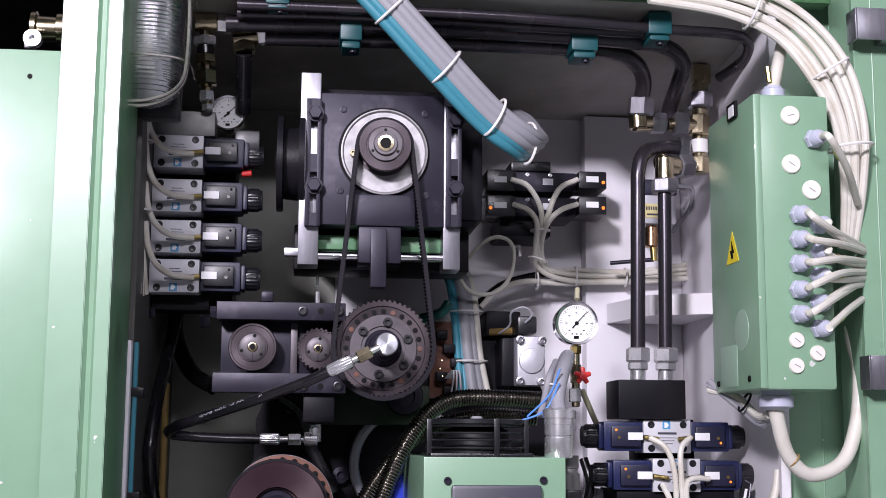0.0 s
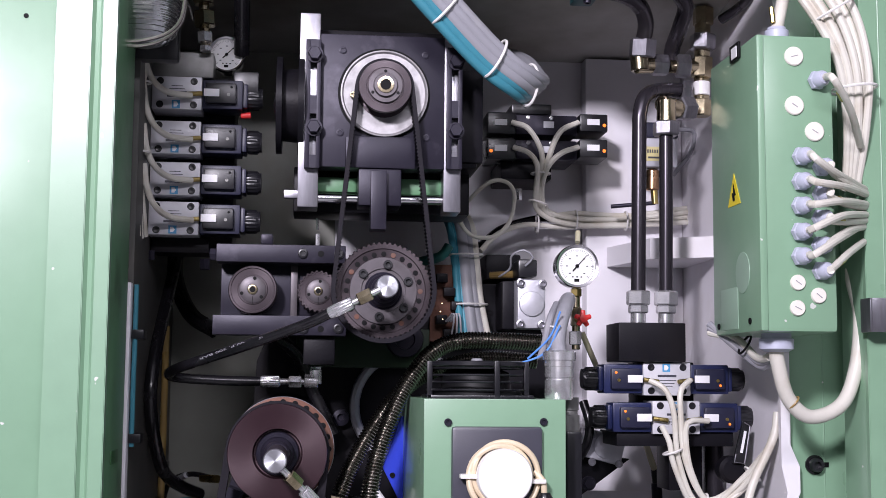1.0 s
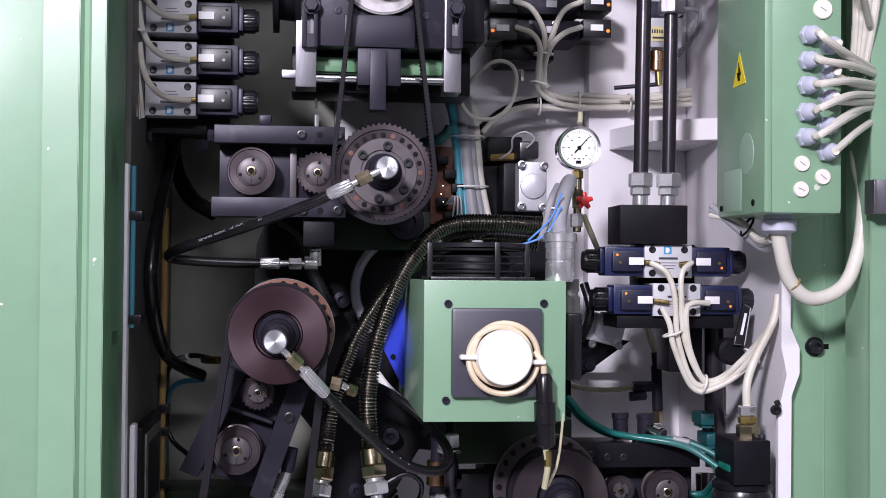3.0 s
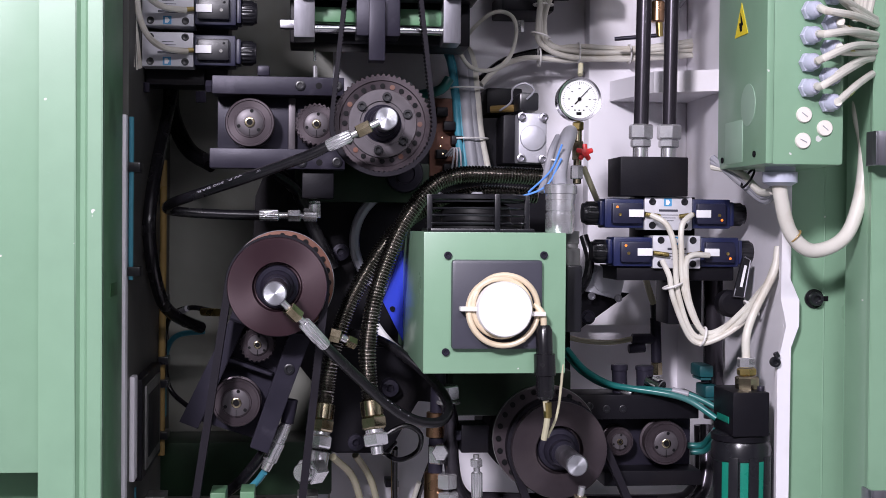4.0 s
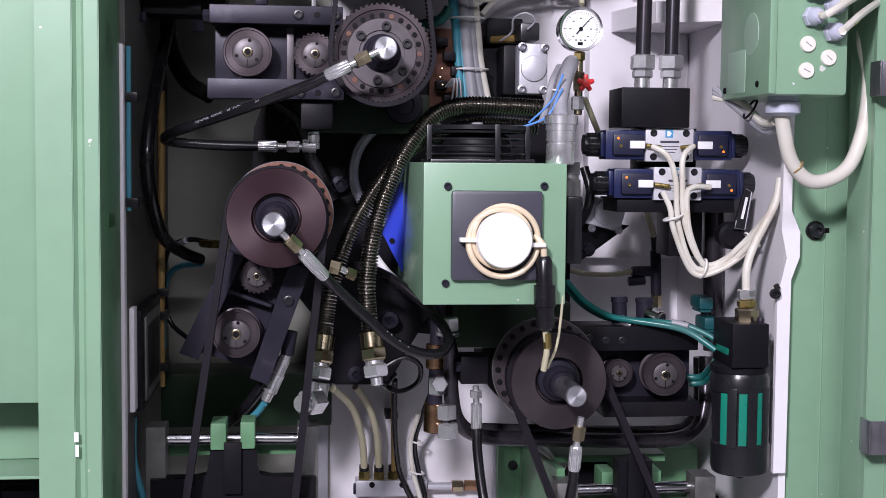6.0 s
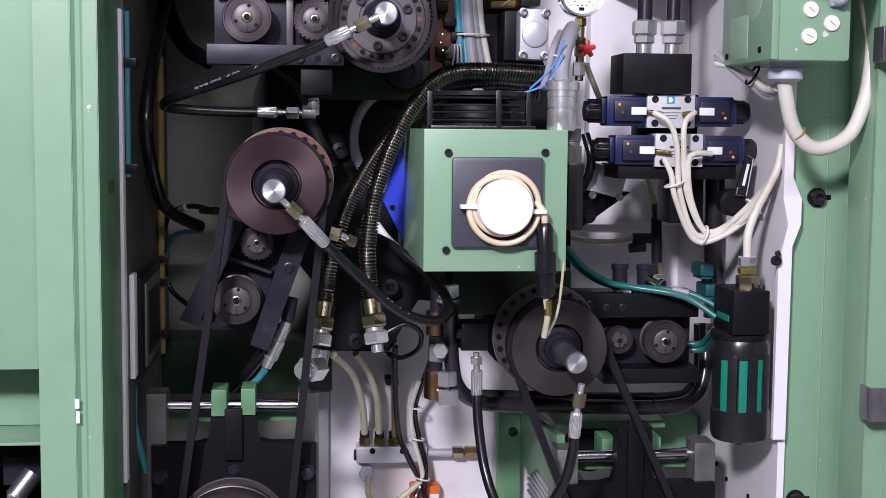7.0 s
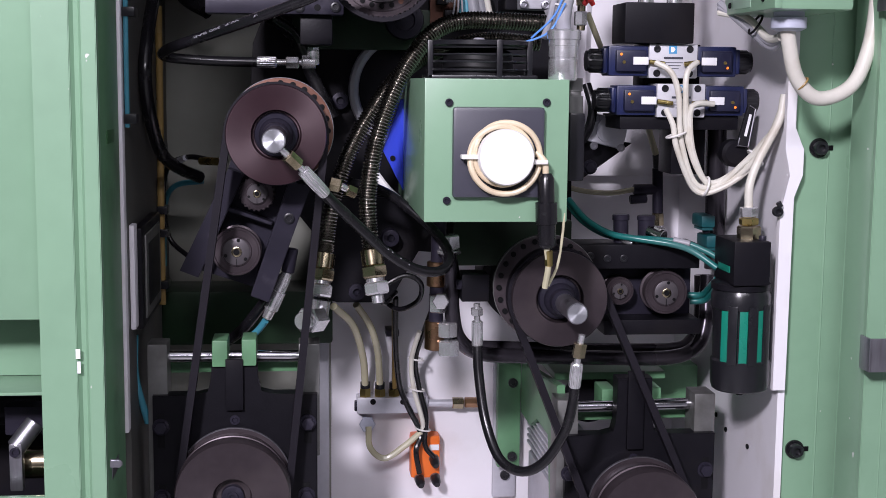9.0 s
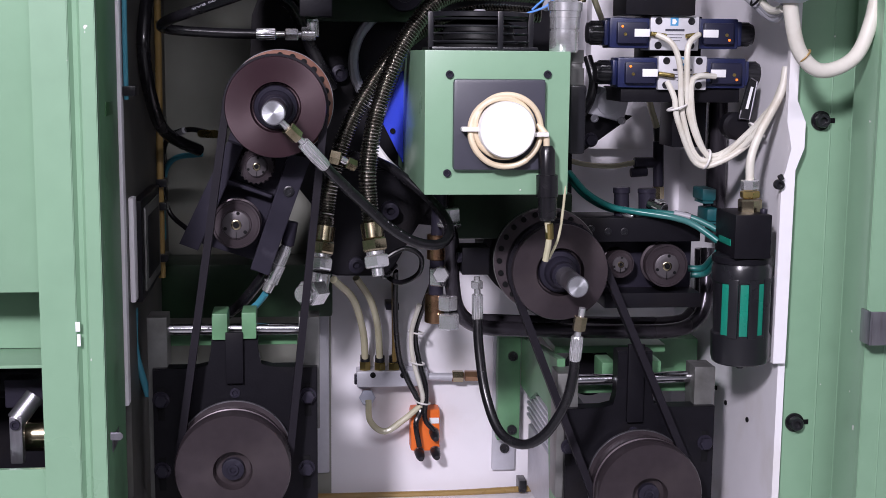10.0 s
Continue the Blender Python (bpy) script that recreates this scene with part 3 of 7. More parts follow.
def big_pulley(front, r, label, material, shaft_len, shaft_r, toothed=False, back_r=None, ring=None, name="spindle_pulley", shift=(0, 0), shaft=True, shaft_mat=None):
    """A wide driven pulley with rim, dished face, hub and projecting shaft; front: centre of its front face."""
    f = Vector(front)
    g = thing(name, label, "pulley", f + Vector((0, 0.05, 0)), "spindle pulleys")
    w = 0.045
    prof = [(-w, r * 0.8), (-w, r), (-w + 0.003, r), (-w + 0.004, r * 0.965), (-0.004, r * 0.965), (-0.003, r), (0, r * 0.985), (0, r * 0.86), (-0.0025, r * 0.845), (-0.003, r * 0.66), (-0.001, r * 0.645), (-0.001, r * 0.5), (-0.014, r * 0.47), (-0.016, 0.0001)]
    if not toothed:
        prof = prof[:8] + [(-0.0006, r * 0.7), (-0.001, r * 0.5)] + prof[-2:]
    part("wheel", lathe(nb(), f, (0, -1, 0), prof, teeth=56 if toothed else 0, tooth=0.0028, toothed=(1, 2, 3, 4, 5, 6) if toothed else (), seg=72), material, g)
    if back_r:
        fl = part("flange", lathe(nb(), f + Vector((shift[0], 0.045, shift[1])), (0, -1, 0), [(-0.012, back_r), (0.0, back_r), (0.001, back_r * 0.96), (0.001, 0.01)], 64), ring or RUST, g, "bolted flange ring")
        part("flange_rim", ring_of(nb(), f + Vector((shift[0], 0.046, shift[1])), (0, 1, 0), back_r, 0.0011, 72, 6), STEEL if not ring else IRON, g, "bright worn flange edge")
        for i in range(24):
            a = 2 * math.pi * i / 24
            part("flange_screw", lathe(nb(), f + Vector((shift[0] + math.cos(a) * back_r * 0.9, 0.044, shift[1] + math.sin(a) * back_r * 0.9)), (0, -1, 0), [(0, 0.0042), (0.002, 0.004), (0.0022, 0.0001)], 10), INK, fl)
    hub = part("hub", lathe(nb(), f, (0, -1, 0), [(-0.012, r * 0.44), (-0.004, r * 0.42), (0.0, r * 0.34), (0.012, r * 0.32), (0.016, r * 0.27), (0.03, r * 0.26), (0.034, shaft_r * 1.05), (0.034, 0.0001)], 48), BLACK_STEEL, g)
    if shaft:
        sh = part("shaft", rod(nb(), f + Vector((0, -0.03, 0)), f + Vector((0, -shaft_len, 0)), shaft_r, 32, 0.001), shaft_mat or BLACK_STEEL, g)
        part("shaft_collar", rod(nb(), f + Vector((0, 0.012 - shaft_len, 0)), f + Vector((0, -0.0002 - shaft_len, 0)), shaft_r * 1.04, 32, 0.001), STEEL, sh)
        part("shaft_face", lathe(nb(), f + Vector((0, -0.0004 - shaft_len, 0)), (0, -1, 0), [(0, shaft_r * 0.94), (0.0006, shaft_r * 0.92), (0.0006, 0.0001)], 32), BRUSHED, sh, "turned silver rotary union face")
    return g, f


g1, f1 = big_pulley((0.1048, 1.745, 1.437), 0.06752, "dark iron toothed pulley with socket screws on the upper spindle", PULLEY, 0.085, 0.01443, toothed=True)
for i in range(6):
    a = 2 * math.pi * (i + 0.35) / 6
    part("socket_screw", socket_bolt(nb(), f1 + Vector((math.cos(a) * 0.036, 0.0012, math.sin(a) * 0.036)), 0.0062, 0.006), PLASTIC, g1)
part("face_ring", lathe(nb(), f1, (0, -1, 0), [(-0.002, 0.0462), (0.0006, 0.0456), (0.0006, 0.0305), (-0.003, 0.03)], 72), PULLEY_FACE, g1, "worn bare iron face")
for i in range(24):
    a = 2 * math.pi * i / 24
    part("hole", lathe(nb(), f1 + Vector((math.cos(a) * 0.0505, 0.0024, math.sin(a) * 0.0505)), (0, -1, 0), [(0, 0.0036), (0.0008, 0.0036), (0.0009, 0.0001)], 10), INK if i % 5 else RUST, g1)
g2, f2 = big_pulley((-0.0339, 1.745, 1.217), 0.06677, "brown anodised pulley with a steel rotary union and a rusty flange", PULLEY_RED, 0.165, 0.01415, back_r=0.0705, shift=(0.0055, 0.0045))
g3, f3 = big_pulley((0.3558, 1.77, 0.9904), 0.06772, "dark iron pulley on the lower spindle with a long steel shaft", PULLEY, 0.115, 0.01371, back_r=0.075, shift=(-0.012, 0.010), ring=PULLEY, shaft_mat=STEEL)

# ---- green gearmotor housing with fan, cover plate and coiled cable ----
DB = 1.60
g = thing("motor_box", "light green sheet steel motor housing with a dark grey cover plate", "motor housing", (0.2383, 1.6, 1.118))
x0, x1, z0, z1 = 0.1485, 0.3274, 1.117, 1.293
part("front_sheet", boxed(x0, x1, z0, z1, DB, DB + 0.004, bevel=0.0015), GREEN, g)
xb = x0 + 0.0005
part("side_sheet", boxed(xb, xb + 0.004, z0, z1, DB + 0.0045, 2.03, bevel=0.001), GREEN, g)
part("side_sheet", boxed(x1 - 0.006, x1 - 0.002, z0, z1, DB + 0.0045, 2.03, bevel=0.001), GREEN, g)
part("top_sheet", boxed(xb + 0.004, x1 - 0.006, z1 - 0.005, z1 - 0.001, DB + 0.0045, 2.03, bevel=0.001), GREEN, g)
part("bottom_sheet", boxed(xb + 0.004, x1 - 0.006, z0 + 0.001, z0 + 0.005, DB + 0.0045, 2.03, bevel=0.001), GREEN, g)
cov = part("cover_plate", boxed(0.1823, 0.2959, 1.148, 1.259, DB - 0.012, DB - 0.0002, bevel=0.005), DARK_GREY, g, "dark grey cover plate")
for p in ((0.1783, 1.6, 1.264), (0.2988, 1.6, 1.265), (0.1764, 1.6, 1.144)):
    part("screw", socket_bolt(nb(), p, 0.0048, 0.004), BLACK_STEEL, g)
c = Vector((0.2442, 1.57, 1.199))
part("cap", lathe(nb(), c + Vector((0.0005, 0.0175, 0)), (0, -1, 0), [(0, 0.034), (0.026, 0.034), (0.0285, 0.0325), (0.0295, 0.029), (0.0295, 0.0001)], 56), WHITE_CAP, cov, "round white cap")
# fan on top
x0, x1, z0, z1 = 0.1587, 0.2904, 1.292, 1.341
xc, yc = (x0 + x1) / 2, DB + 0.084
fan = part("fan", lathe(nb(), (xc, yc, z0 + 0.004), (0, 0, 1), [(0, 0.06), (0.006, 0.06), (0.007, 0.046), (0.03, 0.044), (0.036, 0.03), (0.037, 0.0001)], 40), RUBBER_FOOT, g, "black cooling fan on the housing")
part("frame_plate", boxed(x0, x1, z0 - 0.0005, z0 + 0.0055, DB + 0.018, DB + 0.15, bevel=0.002), PLASTIC, fan)
for i, z in enumerate((z0 + 0.012, z0 + 0.022, z0 + 0.031, z0 + 0.04)):
    part("guard_ring", ring_of(nb(), (xc, yc, z), (0, 0, 1), 0.0645 - 0.001 * i, 0.0014, 48, 6), PLASTIC, fan)
part("guard_top", lathe(nb(), (xc, yc, z1 - 0.006), (0, 0, 1), [(0, 0.058), (0, 0.0655), (0.005, 0.0655), (0.006, 0.0635), (0.006, 0.058)], 56), PLASTIC, fan)
for u in (0.02, 0.64, 0.98):
    x = x0 + (x1 - x0) * u
    yy = yc - max(0.004, (0.0665 ** 2 - min(0.0664, abs(x - xc)) ** 2) ** 0.5)
    part("guard_post", boxed(x - 0.0035, x + 0.0035, z0 - 0.004, z1, yy - 0.003, yy + 0.004, bevel=0.0012), PLASTIC, fan)
part("terminal", rod(nb(), (xc + 0.001, yc, z1 - 0.001), (xc + 0.001, yc, z1 + 0.004), 0.008, 14, 0.002), CABLE_GREY, fan)
# coiled cable round the cap with connector
g = thing("coiled_cable", "cream coiled cable tied round the white cap, with a black connector", "cable", c + Vector((0, 0.01, 0)))
bm = nb()
pts = []
for i in range(0, 61):
    a = math.pi * 2 * i / 24 + 2.2
    r = 0.0395 + 0.006 * math.sin(i * 0.13)
    pts.append(c + Vector((math.cos(a) * r, 0.012 - 0.006 * (i / 60) + 0.002 * math.sin(i * 0.9), math.sin(a) * r)))
tube(bm, pts, 0.0036, 10)
part("coil", bm, CREAM_CABLE, g)
for a in (180, 352):
    q = c + Vector((math.cos(radians(a)) * 0.0425, 0.008, math.sin(radians(a)) * 0.0425))
    part("cable_tie", boxed(q[0] - 0.011, q[0] + 0.011, q[2] - 0.0028, q[2] + 0.0028, q[1] - 0.0085, q[1] + 0.0085, bevel=0.002), TIE, g)
t0, t1 = Vector((0.296, 1.58, 1.179)), Vector((0.2991, 1.58, 1.086))
part("connector", lathe(nb(), t0, t1 - t0, [(0, 0.007), (0.006, 0.0105), (0.035, 0.0105), (0.036, 0.0135), (0.062, 0.0135), (0.063, 0.0115), (0.088, 0.011), (0.092, 0.008)], 20), RUBBER, g, "black rubber cable connector")
part("lead", tube(nb(), [(0.2844, 1.584, 1.204), (0.294, 1.578, 1.194), t0], 0.004), CREAM_CABLE, g)
part("tail", tube(nb(), [t1, (0.3015, 1.58, 1.064), (0.2994, 1.59, 1.036)], 0.004, 10), AMBER_HOSE, g)
part("wire_marker", rod(nb(), (0.3013, 1.58, 1.084), (0.3022, 1.58, 1.064), 0.0052, 10, 0.001), BRASS, g)
part("loop", tube(nb(), [(0.3046, 1.595, 1.037), (0.3182, 1.6, 1.068), (0.3251, 1.602, 1.132), (0.3249, 1.61, 1.159)], 0.0018, 8), AMBER_HOSE, g)
# conduit gland on the right of the housing
g = thing("conduit_gland", "bright steel cable gland with a grey hose, beside the motor housing", "cable gland", (0.3235, 1.63, 1.251))
a, b = Vector((0.3272, 1.64, 1.355)), Vector((0.3265, 1.64, 1.29))
part("gland", lathe(nb(), a, b - a, [(0, 0.0195), (0.002, 0.0215), (0.012, 0.0215), (0.0125, 0.0195), (0.02, 0.0195), (0.0205, 0.0185), (0.034, 0.0185), (0.0345, 0.0172), (0.037, 0.0172), (0.0375, 0.0185), (0.060, 0.0185), (0.063, 0.017)], 32), ZINC, g)
part("sleeve", lathe(nb(), (0.3443, 1.665, 1.295), (0, 0, -1), [(0, 0.0135), (0.016, 0.0135), (0.017, 0.012), (0.022, 0.012), (0.023, 0.0145), (0.044, 0.0145)], 16), IRON, g)
part("lower_body", boxed(0.3389, 0.359, 1.164, 1.251, 1.65, 1.75, bevel=0.003), PLASTIC, g)
part("grey_hose", tube(nb(), [a + Vector((0, 0, -0.004)), (0.3275, 1.65, 1.3674), (0.3334, 1.66, 1.3934), (0.347, 1.69, 1.4175), (0.3603, 1.74, 1.429), (0.3707, 1.82, 1.4277), (0.3692, 1.87, 1.4031)], 0.0098, 14), CABLE_GREY, g)
part("thin_hose", tube(nb(), [(0.3057, 1.665, 1.345), (0.3107, 1.66, 1.3615), (0.3184, 1.66, 1.3962), (0.3353, 1.70, 1.4195)], 0.0045, 10), CABLE_GREY, g)
part("hose_tie", ring_of(nb(), (0.329, 1.66, 1.385), (0.2, 0, 1), 0.0125, 0.0013, 20, 6), TIE, g)
for pts in (((0.3288, 1.64, 1.406), (0.3165, 1.65, 1.373), (0.2909, 1.67, 1.345)), ((0.3283, 1.64, 1.388), (0.3094, 1.65, 1.352), (0.2709, 1.67, 1.336))):
    part("blue_wire", tube(nb(), pts, 0.0014, 8), BLUE_HOSE, g)

# ---- green terminal box on the door panel ----
DT = 1.55
g = thing("terminal_box", "green enamelled steel terminal box with cable glands and a warning sign", "terminal box", (0.6616, 1.7, 1.385))
x0, x1, z0, z1 = 0.5702, 0.6655, 1.379, 1.759
part("box_body", boxed(x0, x1, z0, z1, DT, 1.745, bevel=0.006), GREEN, g)
part("lid", boxed(x0 - 0.006, x0 + 0.004, z0 + 0.001, z1 - 0.001, DT - 0.003, 1.735, bevel=0.003), GREEN, g)
for p, r in (((0.6141, 1.55, 1.731), 1), ((0.6135, 1.55, 1.667), 1), ((0.6394, 1.55, 1.634), 1), ((0.6134, 1.55, 1.441), .8), ((0.6401, 1.55, 1.425), .8), ((0.6123, 1.55, 1.409), .8)):
    pl = part("plug", lathe(nb(), p, (0, -1, 0), [(0, 0.0125 * r), (0.002, 0.0125 * r), (0.0035, 0.0112 * r), (0.0036, 0.0001)], 28), CREAM_PLUG, g)
    part("slot", boxed(p[0] - 0.0045, p[0] + 0.0045, p[2] - 0.0005, p[2] + 0.0005, p[1] - 0.0042, p[1] - 0.003, bevel=0, m=turn(p, -20 + 300 * (p[0] + p[2]) % 70)), CABLE_GREY, pl)


def gland(g, p, out, r=0.0125):
    p, out = Vector(p), Vector(out).normalized()
    gl = part("cable_gland", hexnut(nb(), p, p + out * 0.009, r), GLAND, g)
    part("gland_cap", lathe(nb(), p + out * 0.009, out, [(0, r * 0.85), (0.008, r * 0.82), (0.012, r * 0.62), (0.0125, r * 0.4)], 16), GLAND, gl)


cab = thing("gland_cables", "bundle of cream cables from the box to the post", "cable", (0.7611, 1.7, 1.456))
for a, b, c_, d in (
    ((0.6417, 1.55, 1.7), (0.6463, 1.5, 1.69), (0.6843, 1.54, 1.66), (0.7227, 1.6, 1.628)),
    ((0.6188, 1.55, 1.601), (0.6248, 1.51, 1.592), (0.6661, 1.54, 1.578), (0.7599, 1.65, 1.572)),
    ((0.6177, 1.55, 1.569), (0.6238, 1.51, 1.563), (0.6715, 1.54, 1.563), (0.7597, 1.65, 1.568)),
    ((0.6166, 1.55, 1.538), (0.6228, 1.51, 1.535), (0.6722, 1.54, 1.544), (0.7592, 1.65, 1.556)),
    ((0.6155, 1.55, 1.505), (0.6217, 1.51, 1.506), (0.6715, 1.54, 1.526), (0.7587, 1.65, 1.543)),
    ((0.6152, 1.55, 1.474), (0.6206, 1.51, 1.473), (0.6644, 1.54, 1.496), (0.7544, 1.65, 1.535)),
    ((0.6452, 1.55, 1.588), (0.6517, 1.53, 1.581), (0.6936, 1.57, 1.57), (0.7682, 1.66, 1.568)),
    ((0.644, 1.55, 1.553), (0.6504, 1.53, 1.548), (0.6925, 1.57, 1.544), (0.7676, 1.66, 1.554)),
    ((0.6428, 1.55, 1.522), (0.6493, 1.53, 1.518), (0.6917, 1.57, 1.522), (0.767, 1.66, 1.538)),
    ((0.6416, 1.55, 1.488), (0.6483, 1.53, 1.49), (0.6912, 1.57, 1.511), (0.7626, 1.66, 1.53)),
    ((0.6419, 1.55, 1.456), (0.65, 1.53, 1.457), (0.6916, 1.57, 1.483), (0.762, 1.66, 1.515)),
):
    out = Vector((0.25, -1, 0.0))
    gland(g, a, out)
    part("cable", tube(nb(), [Vector(a) + out * 0.012, Vector(a) + out * 0.024, b, c_, d], 0.0048, 10), CABLE_WHITE, cab)
    p, q = Vector(b), Vector(c_)
    part("wire_marker", rod(nb(), p.lerp(q, 0.35), p.lerp(q, 0.62), 0.0056, 10, 0.001), BRASS, cab) if a[0] > 0.6381 else None
x = x0 - 0.0062
side = Matrix.Translation((x - 0.0006, 1.64, 1.55)) @ Matrix.Rotation(radians(-90), 4, "Z") @ Matrix.Translation((-0.025, 0, 0))
bm = slab(nb(), [(0, 0), (0.05, 0), (0.025, 0.043)], 0, 0.0006, 0)
bm.transform(side)
sg = part("warning_sign", bm, SIGN, g, "yellow triangular high-voltage sign")
bm = slab(nb(), [(0.022, 0.006), (0.018, 0.017), (0.0245, 0.017), (0.023, 0.03), (0.033, 0.013), (0.0275, 0.013), (0.0285, 0.006)], -0.0008, -0.0001, 0)
bm.transform(side)
part("bolt_mark", bm, INK, sg)
part("indicator", boxed(x - 0.004, x, 1.742, 1.764, 1.605, 1.64, bevel=0.001), INK, g)
part("indicator_face", boxed(x - 0.005, x - 0.004, 1.744, 1.759, 1.61, 1.63, bevel=0), LABEL, g)
part("faded_patch", boxed(x - 0.0004, x + 0.001, 1.386, 1.441, 1.632, 1.70, bevel=0.0002), GREEN_FADED, g, "faded paler patch of paint")
part("lid_screw", socket_bolt(nb(), (x, 1.585, 1.394), 0.004, 0.002, (-1, 0, 0)), INK, g)
part("lid_screw", socket_bolt(nb(), (x, 1.71, 1.392), 0.004, 0.002, (-1, 0, 0)), INK, g)
part("knockout", lathe(nb(), (x + 0.0004, 1.612, 1.458), (-1, 0, 0), [(0, 0.027), (0.0008, 0.0268), (0.001, 0.0255), (0.0009, 0.0001)], 40), GREEN_FADED, g, "round faded knockout cover")
part("bottom_gland", lathe(nb(), (0.6029, 1.6, 1.381), (0, 0, -1), [(0, 0.019), (0.008, 0.019), (0.009, 0.022), (0.022, 0.022), (0.026, 0.014)], 20), GLAND, g)
part("top_gland", lathe(nb(), (0.6187, 1.62, 1.777), (0, 0, 1), [(-0.004, 0.016), (0.006, 0.016), (0.008, 0.013), (0.011, 0.012)], 20), GLAND, g)

# ---- hydraulic directional valves ----


def valve(p, coil, sides, label, group, flipped=False, printed=True):
    """A small hydraulic valve: grey body with four screws and print, coils on its sides with plug, label and knob. p: centre of its front."""
    p = Vector(p)
    x, y, z = p
    g = thing("hydraulic_valve", label, "valve", p + Vector((0, 0.05, -0.024)), group)
    body = part("valve_body", boxed(x - 0.0355, x + 0.0355, z - 0.024, z + 0.024, y, y + 0.055, bevel=0.0015), ALU, g, "grey metal valve body")
    for sx in (-1, 1):
        for sz in (-1, 1):
            q = (x + sx * 0.024, y, z + sz * 0.0172)
            part("screw", lathe(nb(), q, (0, -1, 0), [(-0.002, 0.0052), (0.0008, 0.0052), (0.001, 0.0045), (0.0006, 0.0026), (0.0004, 0.0001)], 18), PLASTIC, body)
    s = -1 if flipped else 1
    lx, lz = (x - 0.001, z + s * 0.0165)
    part("print_mark", boxed(lx - 0.0058, lx + 0.0058, lz - 0.0058, lz + 0.0058, y - 0.0004, y + 0.0001, bevel=0), LOGO_BLUE, body, "light blue square print")
    part("print_mark_shape", slab(nb(), [(lx - 0.0032, lz - s * 0.0038), (lx + 0.0008, lz - s * 0.0038), (lx + 0.0034, lz), (lx + 0.0008, lz + s * 0.0038), (lx - 0.0032, lz + s * 0.0038)], y - 0.0008, y - 0.0003, 0), LABEL, body)
    part("brand_bar", boxed(x - 0.014, x + 0.014, z + s * 0.0045 - 0.0016, z + s * 0.0045 + 0.0016, y - 0.0003, y + 0.0001, bevel=0), DARK_GREY, body)
    for i, w in enumerate((0.014, 0.011, 0.008)):
        zz = z - s * (0.002 + 0.0042 * i)
        part("print_bar", boxed(x - w, x + w, zz - 0.0005, zz + 0.0005, y - 0.0003, y + 0.0001, bevel=0), DARK_GREY, body)
    for sd in sides:
        a, b = (x + 0.036, x + 0.094) if sd > 0 else (x - 0.094, x - 0.036)
        c = part("coil", boxed(a, b, z - 0.0215, z + 0.0215, y + 0.002, y + 0.05, bevel=0.003), coil, g, "dark coil housing")
        e = x + sd * 0.094
        part("coil_neck", boxed(min(e, e + sd * 0.007), max(e, e + sd * 0.007), z - 0.018, z + 0.018, y + 0.006, y + 0.046, bevel=0.003), coil, c)
        part("knob", lathe(nb(), (e + sd * 0.007, y + 0.026, z), (sd, 0, 0), [(0, 0.0165), (0.003, 0.0175), (0.015, 0.0175), (0.018, 0.015), (0.021, 0.0145), (0.021, 0.0001)], teeth=18, tooth=0.0012, toothed=(1, 2)), PLASTIC, c, "ribbed black end nut")
        u = x + sd * 0.063
        part("plug", boxed(u - 0.022, u + 0.022, z - 0.015, z + 0.015, y - 0.008, y + 0.002, bevel=0.0025), PLASTIC if coil is NAVY else NAVY, c)
        v = x + sd * 0.050
        part("label_plate", boxed(v - 0.011, v + 0.011, z - 0.0055, z + 0.0055, y - 0.0105, y - 0.0079, bevel=0.0006), LABEL, c, "white label")
        part("plug_screw", socket_bolt(nb(), (x + sd * 0.074, y - 0.008, z - 0.002), 0.0024, 0.0014), IRON if coil is NAVY else BRASS, c)
        part("led", lathe(nb(), (x + sd * 0.078, y - 0.008, z - 0.009 * s * sd), (0, -1, 0), [(0, 0.0019), (0.001, 0.0016), (0.0012, 0.0001)], 10), LED if coil is not NAVY else INK, c)
        t = part("cable_end", rod(nb(), (x + sd * 0.037, y - 0.006, z - 0.001), (x + sd * 0.014, y - 0.007, z - 0.003 if s < 0 else z - 0.004), 0.0034, 10, 0.0008), BRASS, c, "yellow cable marker")
    return g


first = valve((-0.19, 1.85, 1.726), NAVY, (1,), "grey and black hydraulic valve in the upright valve bank", "upright valve bank", flipped=True)
B = Vector(first.location)
for q in ((-0.1901, 1.85, 1.661), (-0.1895, 1.85, 1.601), (-0.1898, 1.85, 1.544)):
    copy_thing(first, Matrix.Translation(Vector(q) + Vector((0, 0.05, -0.024))))
g = thing("valve_manifold", "black steel manifold block behind the valve bank", "manifold", (-0.1783, 1.93, 1.518))
part("block", boxed(-0.2355, -0.1095, 1.503, 1.762, 1.905, 2.0, bevel=0.003), BLACK_CAST, g)
part("foot", boxed(-0.2237, -0.1413, 1.498, 1.521, 1.885, 1.9045, bevel=0.002), BLACK_CAST, g)
# Top block gets a darker metal to carry the bulkhead lamp's shadow.
part("top_block", boxed(-0.2254, -0.1387, 1.75, 1.787, 1.852, 1.9, bevel=0.002), IRON, g, "grey top block, in darker iron as shade")
part("solenoid_upper", boxed(-0.1108, -0.0738, 1.729, 1.763, 1.86, 1.9, bevel=0.003), PLASTIC, g)
part("red_cap", rod(nb(), (-0.0992, 1.87, 1.699), (-0.0844, 1.87, 1.7), 0.0045, 14, 0.001), RED, g)
part("drain_bolt", hexnut(nb(), (-0.1463, 1.88, 1.489), (-0.1458, 1.88, 1.473), 0.008), BLACK_STEEL, g)
part("drain_bolt", hexnut(nb(), (-0.2233, 1.88, 1.5), (-0.2228, 1.88, 1.486), 0.006), BLACK_STEEL, g)

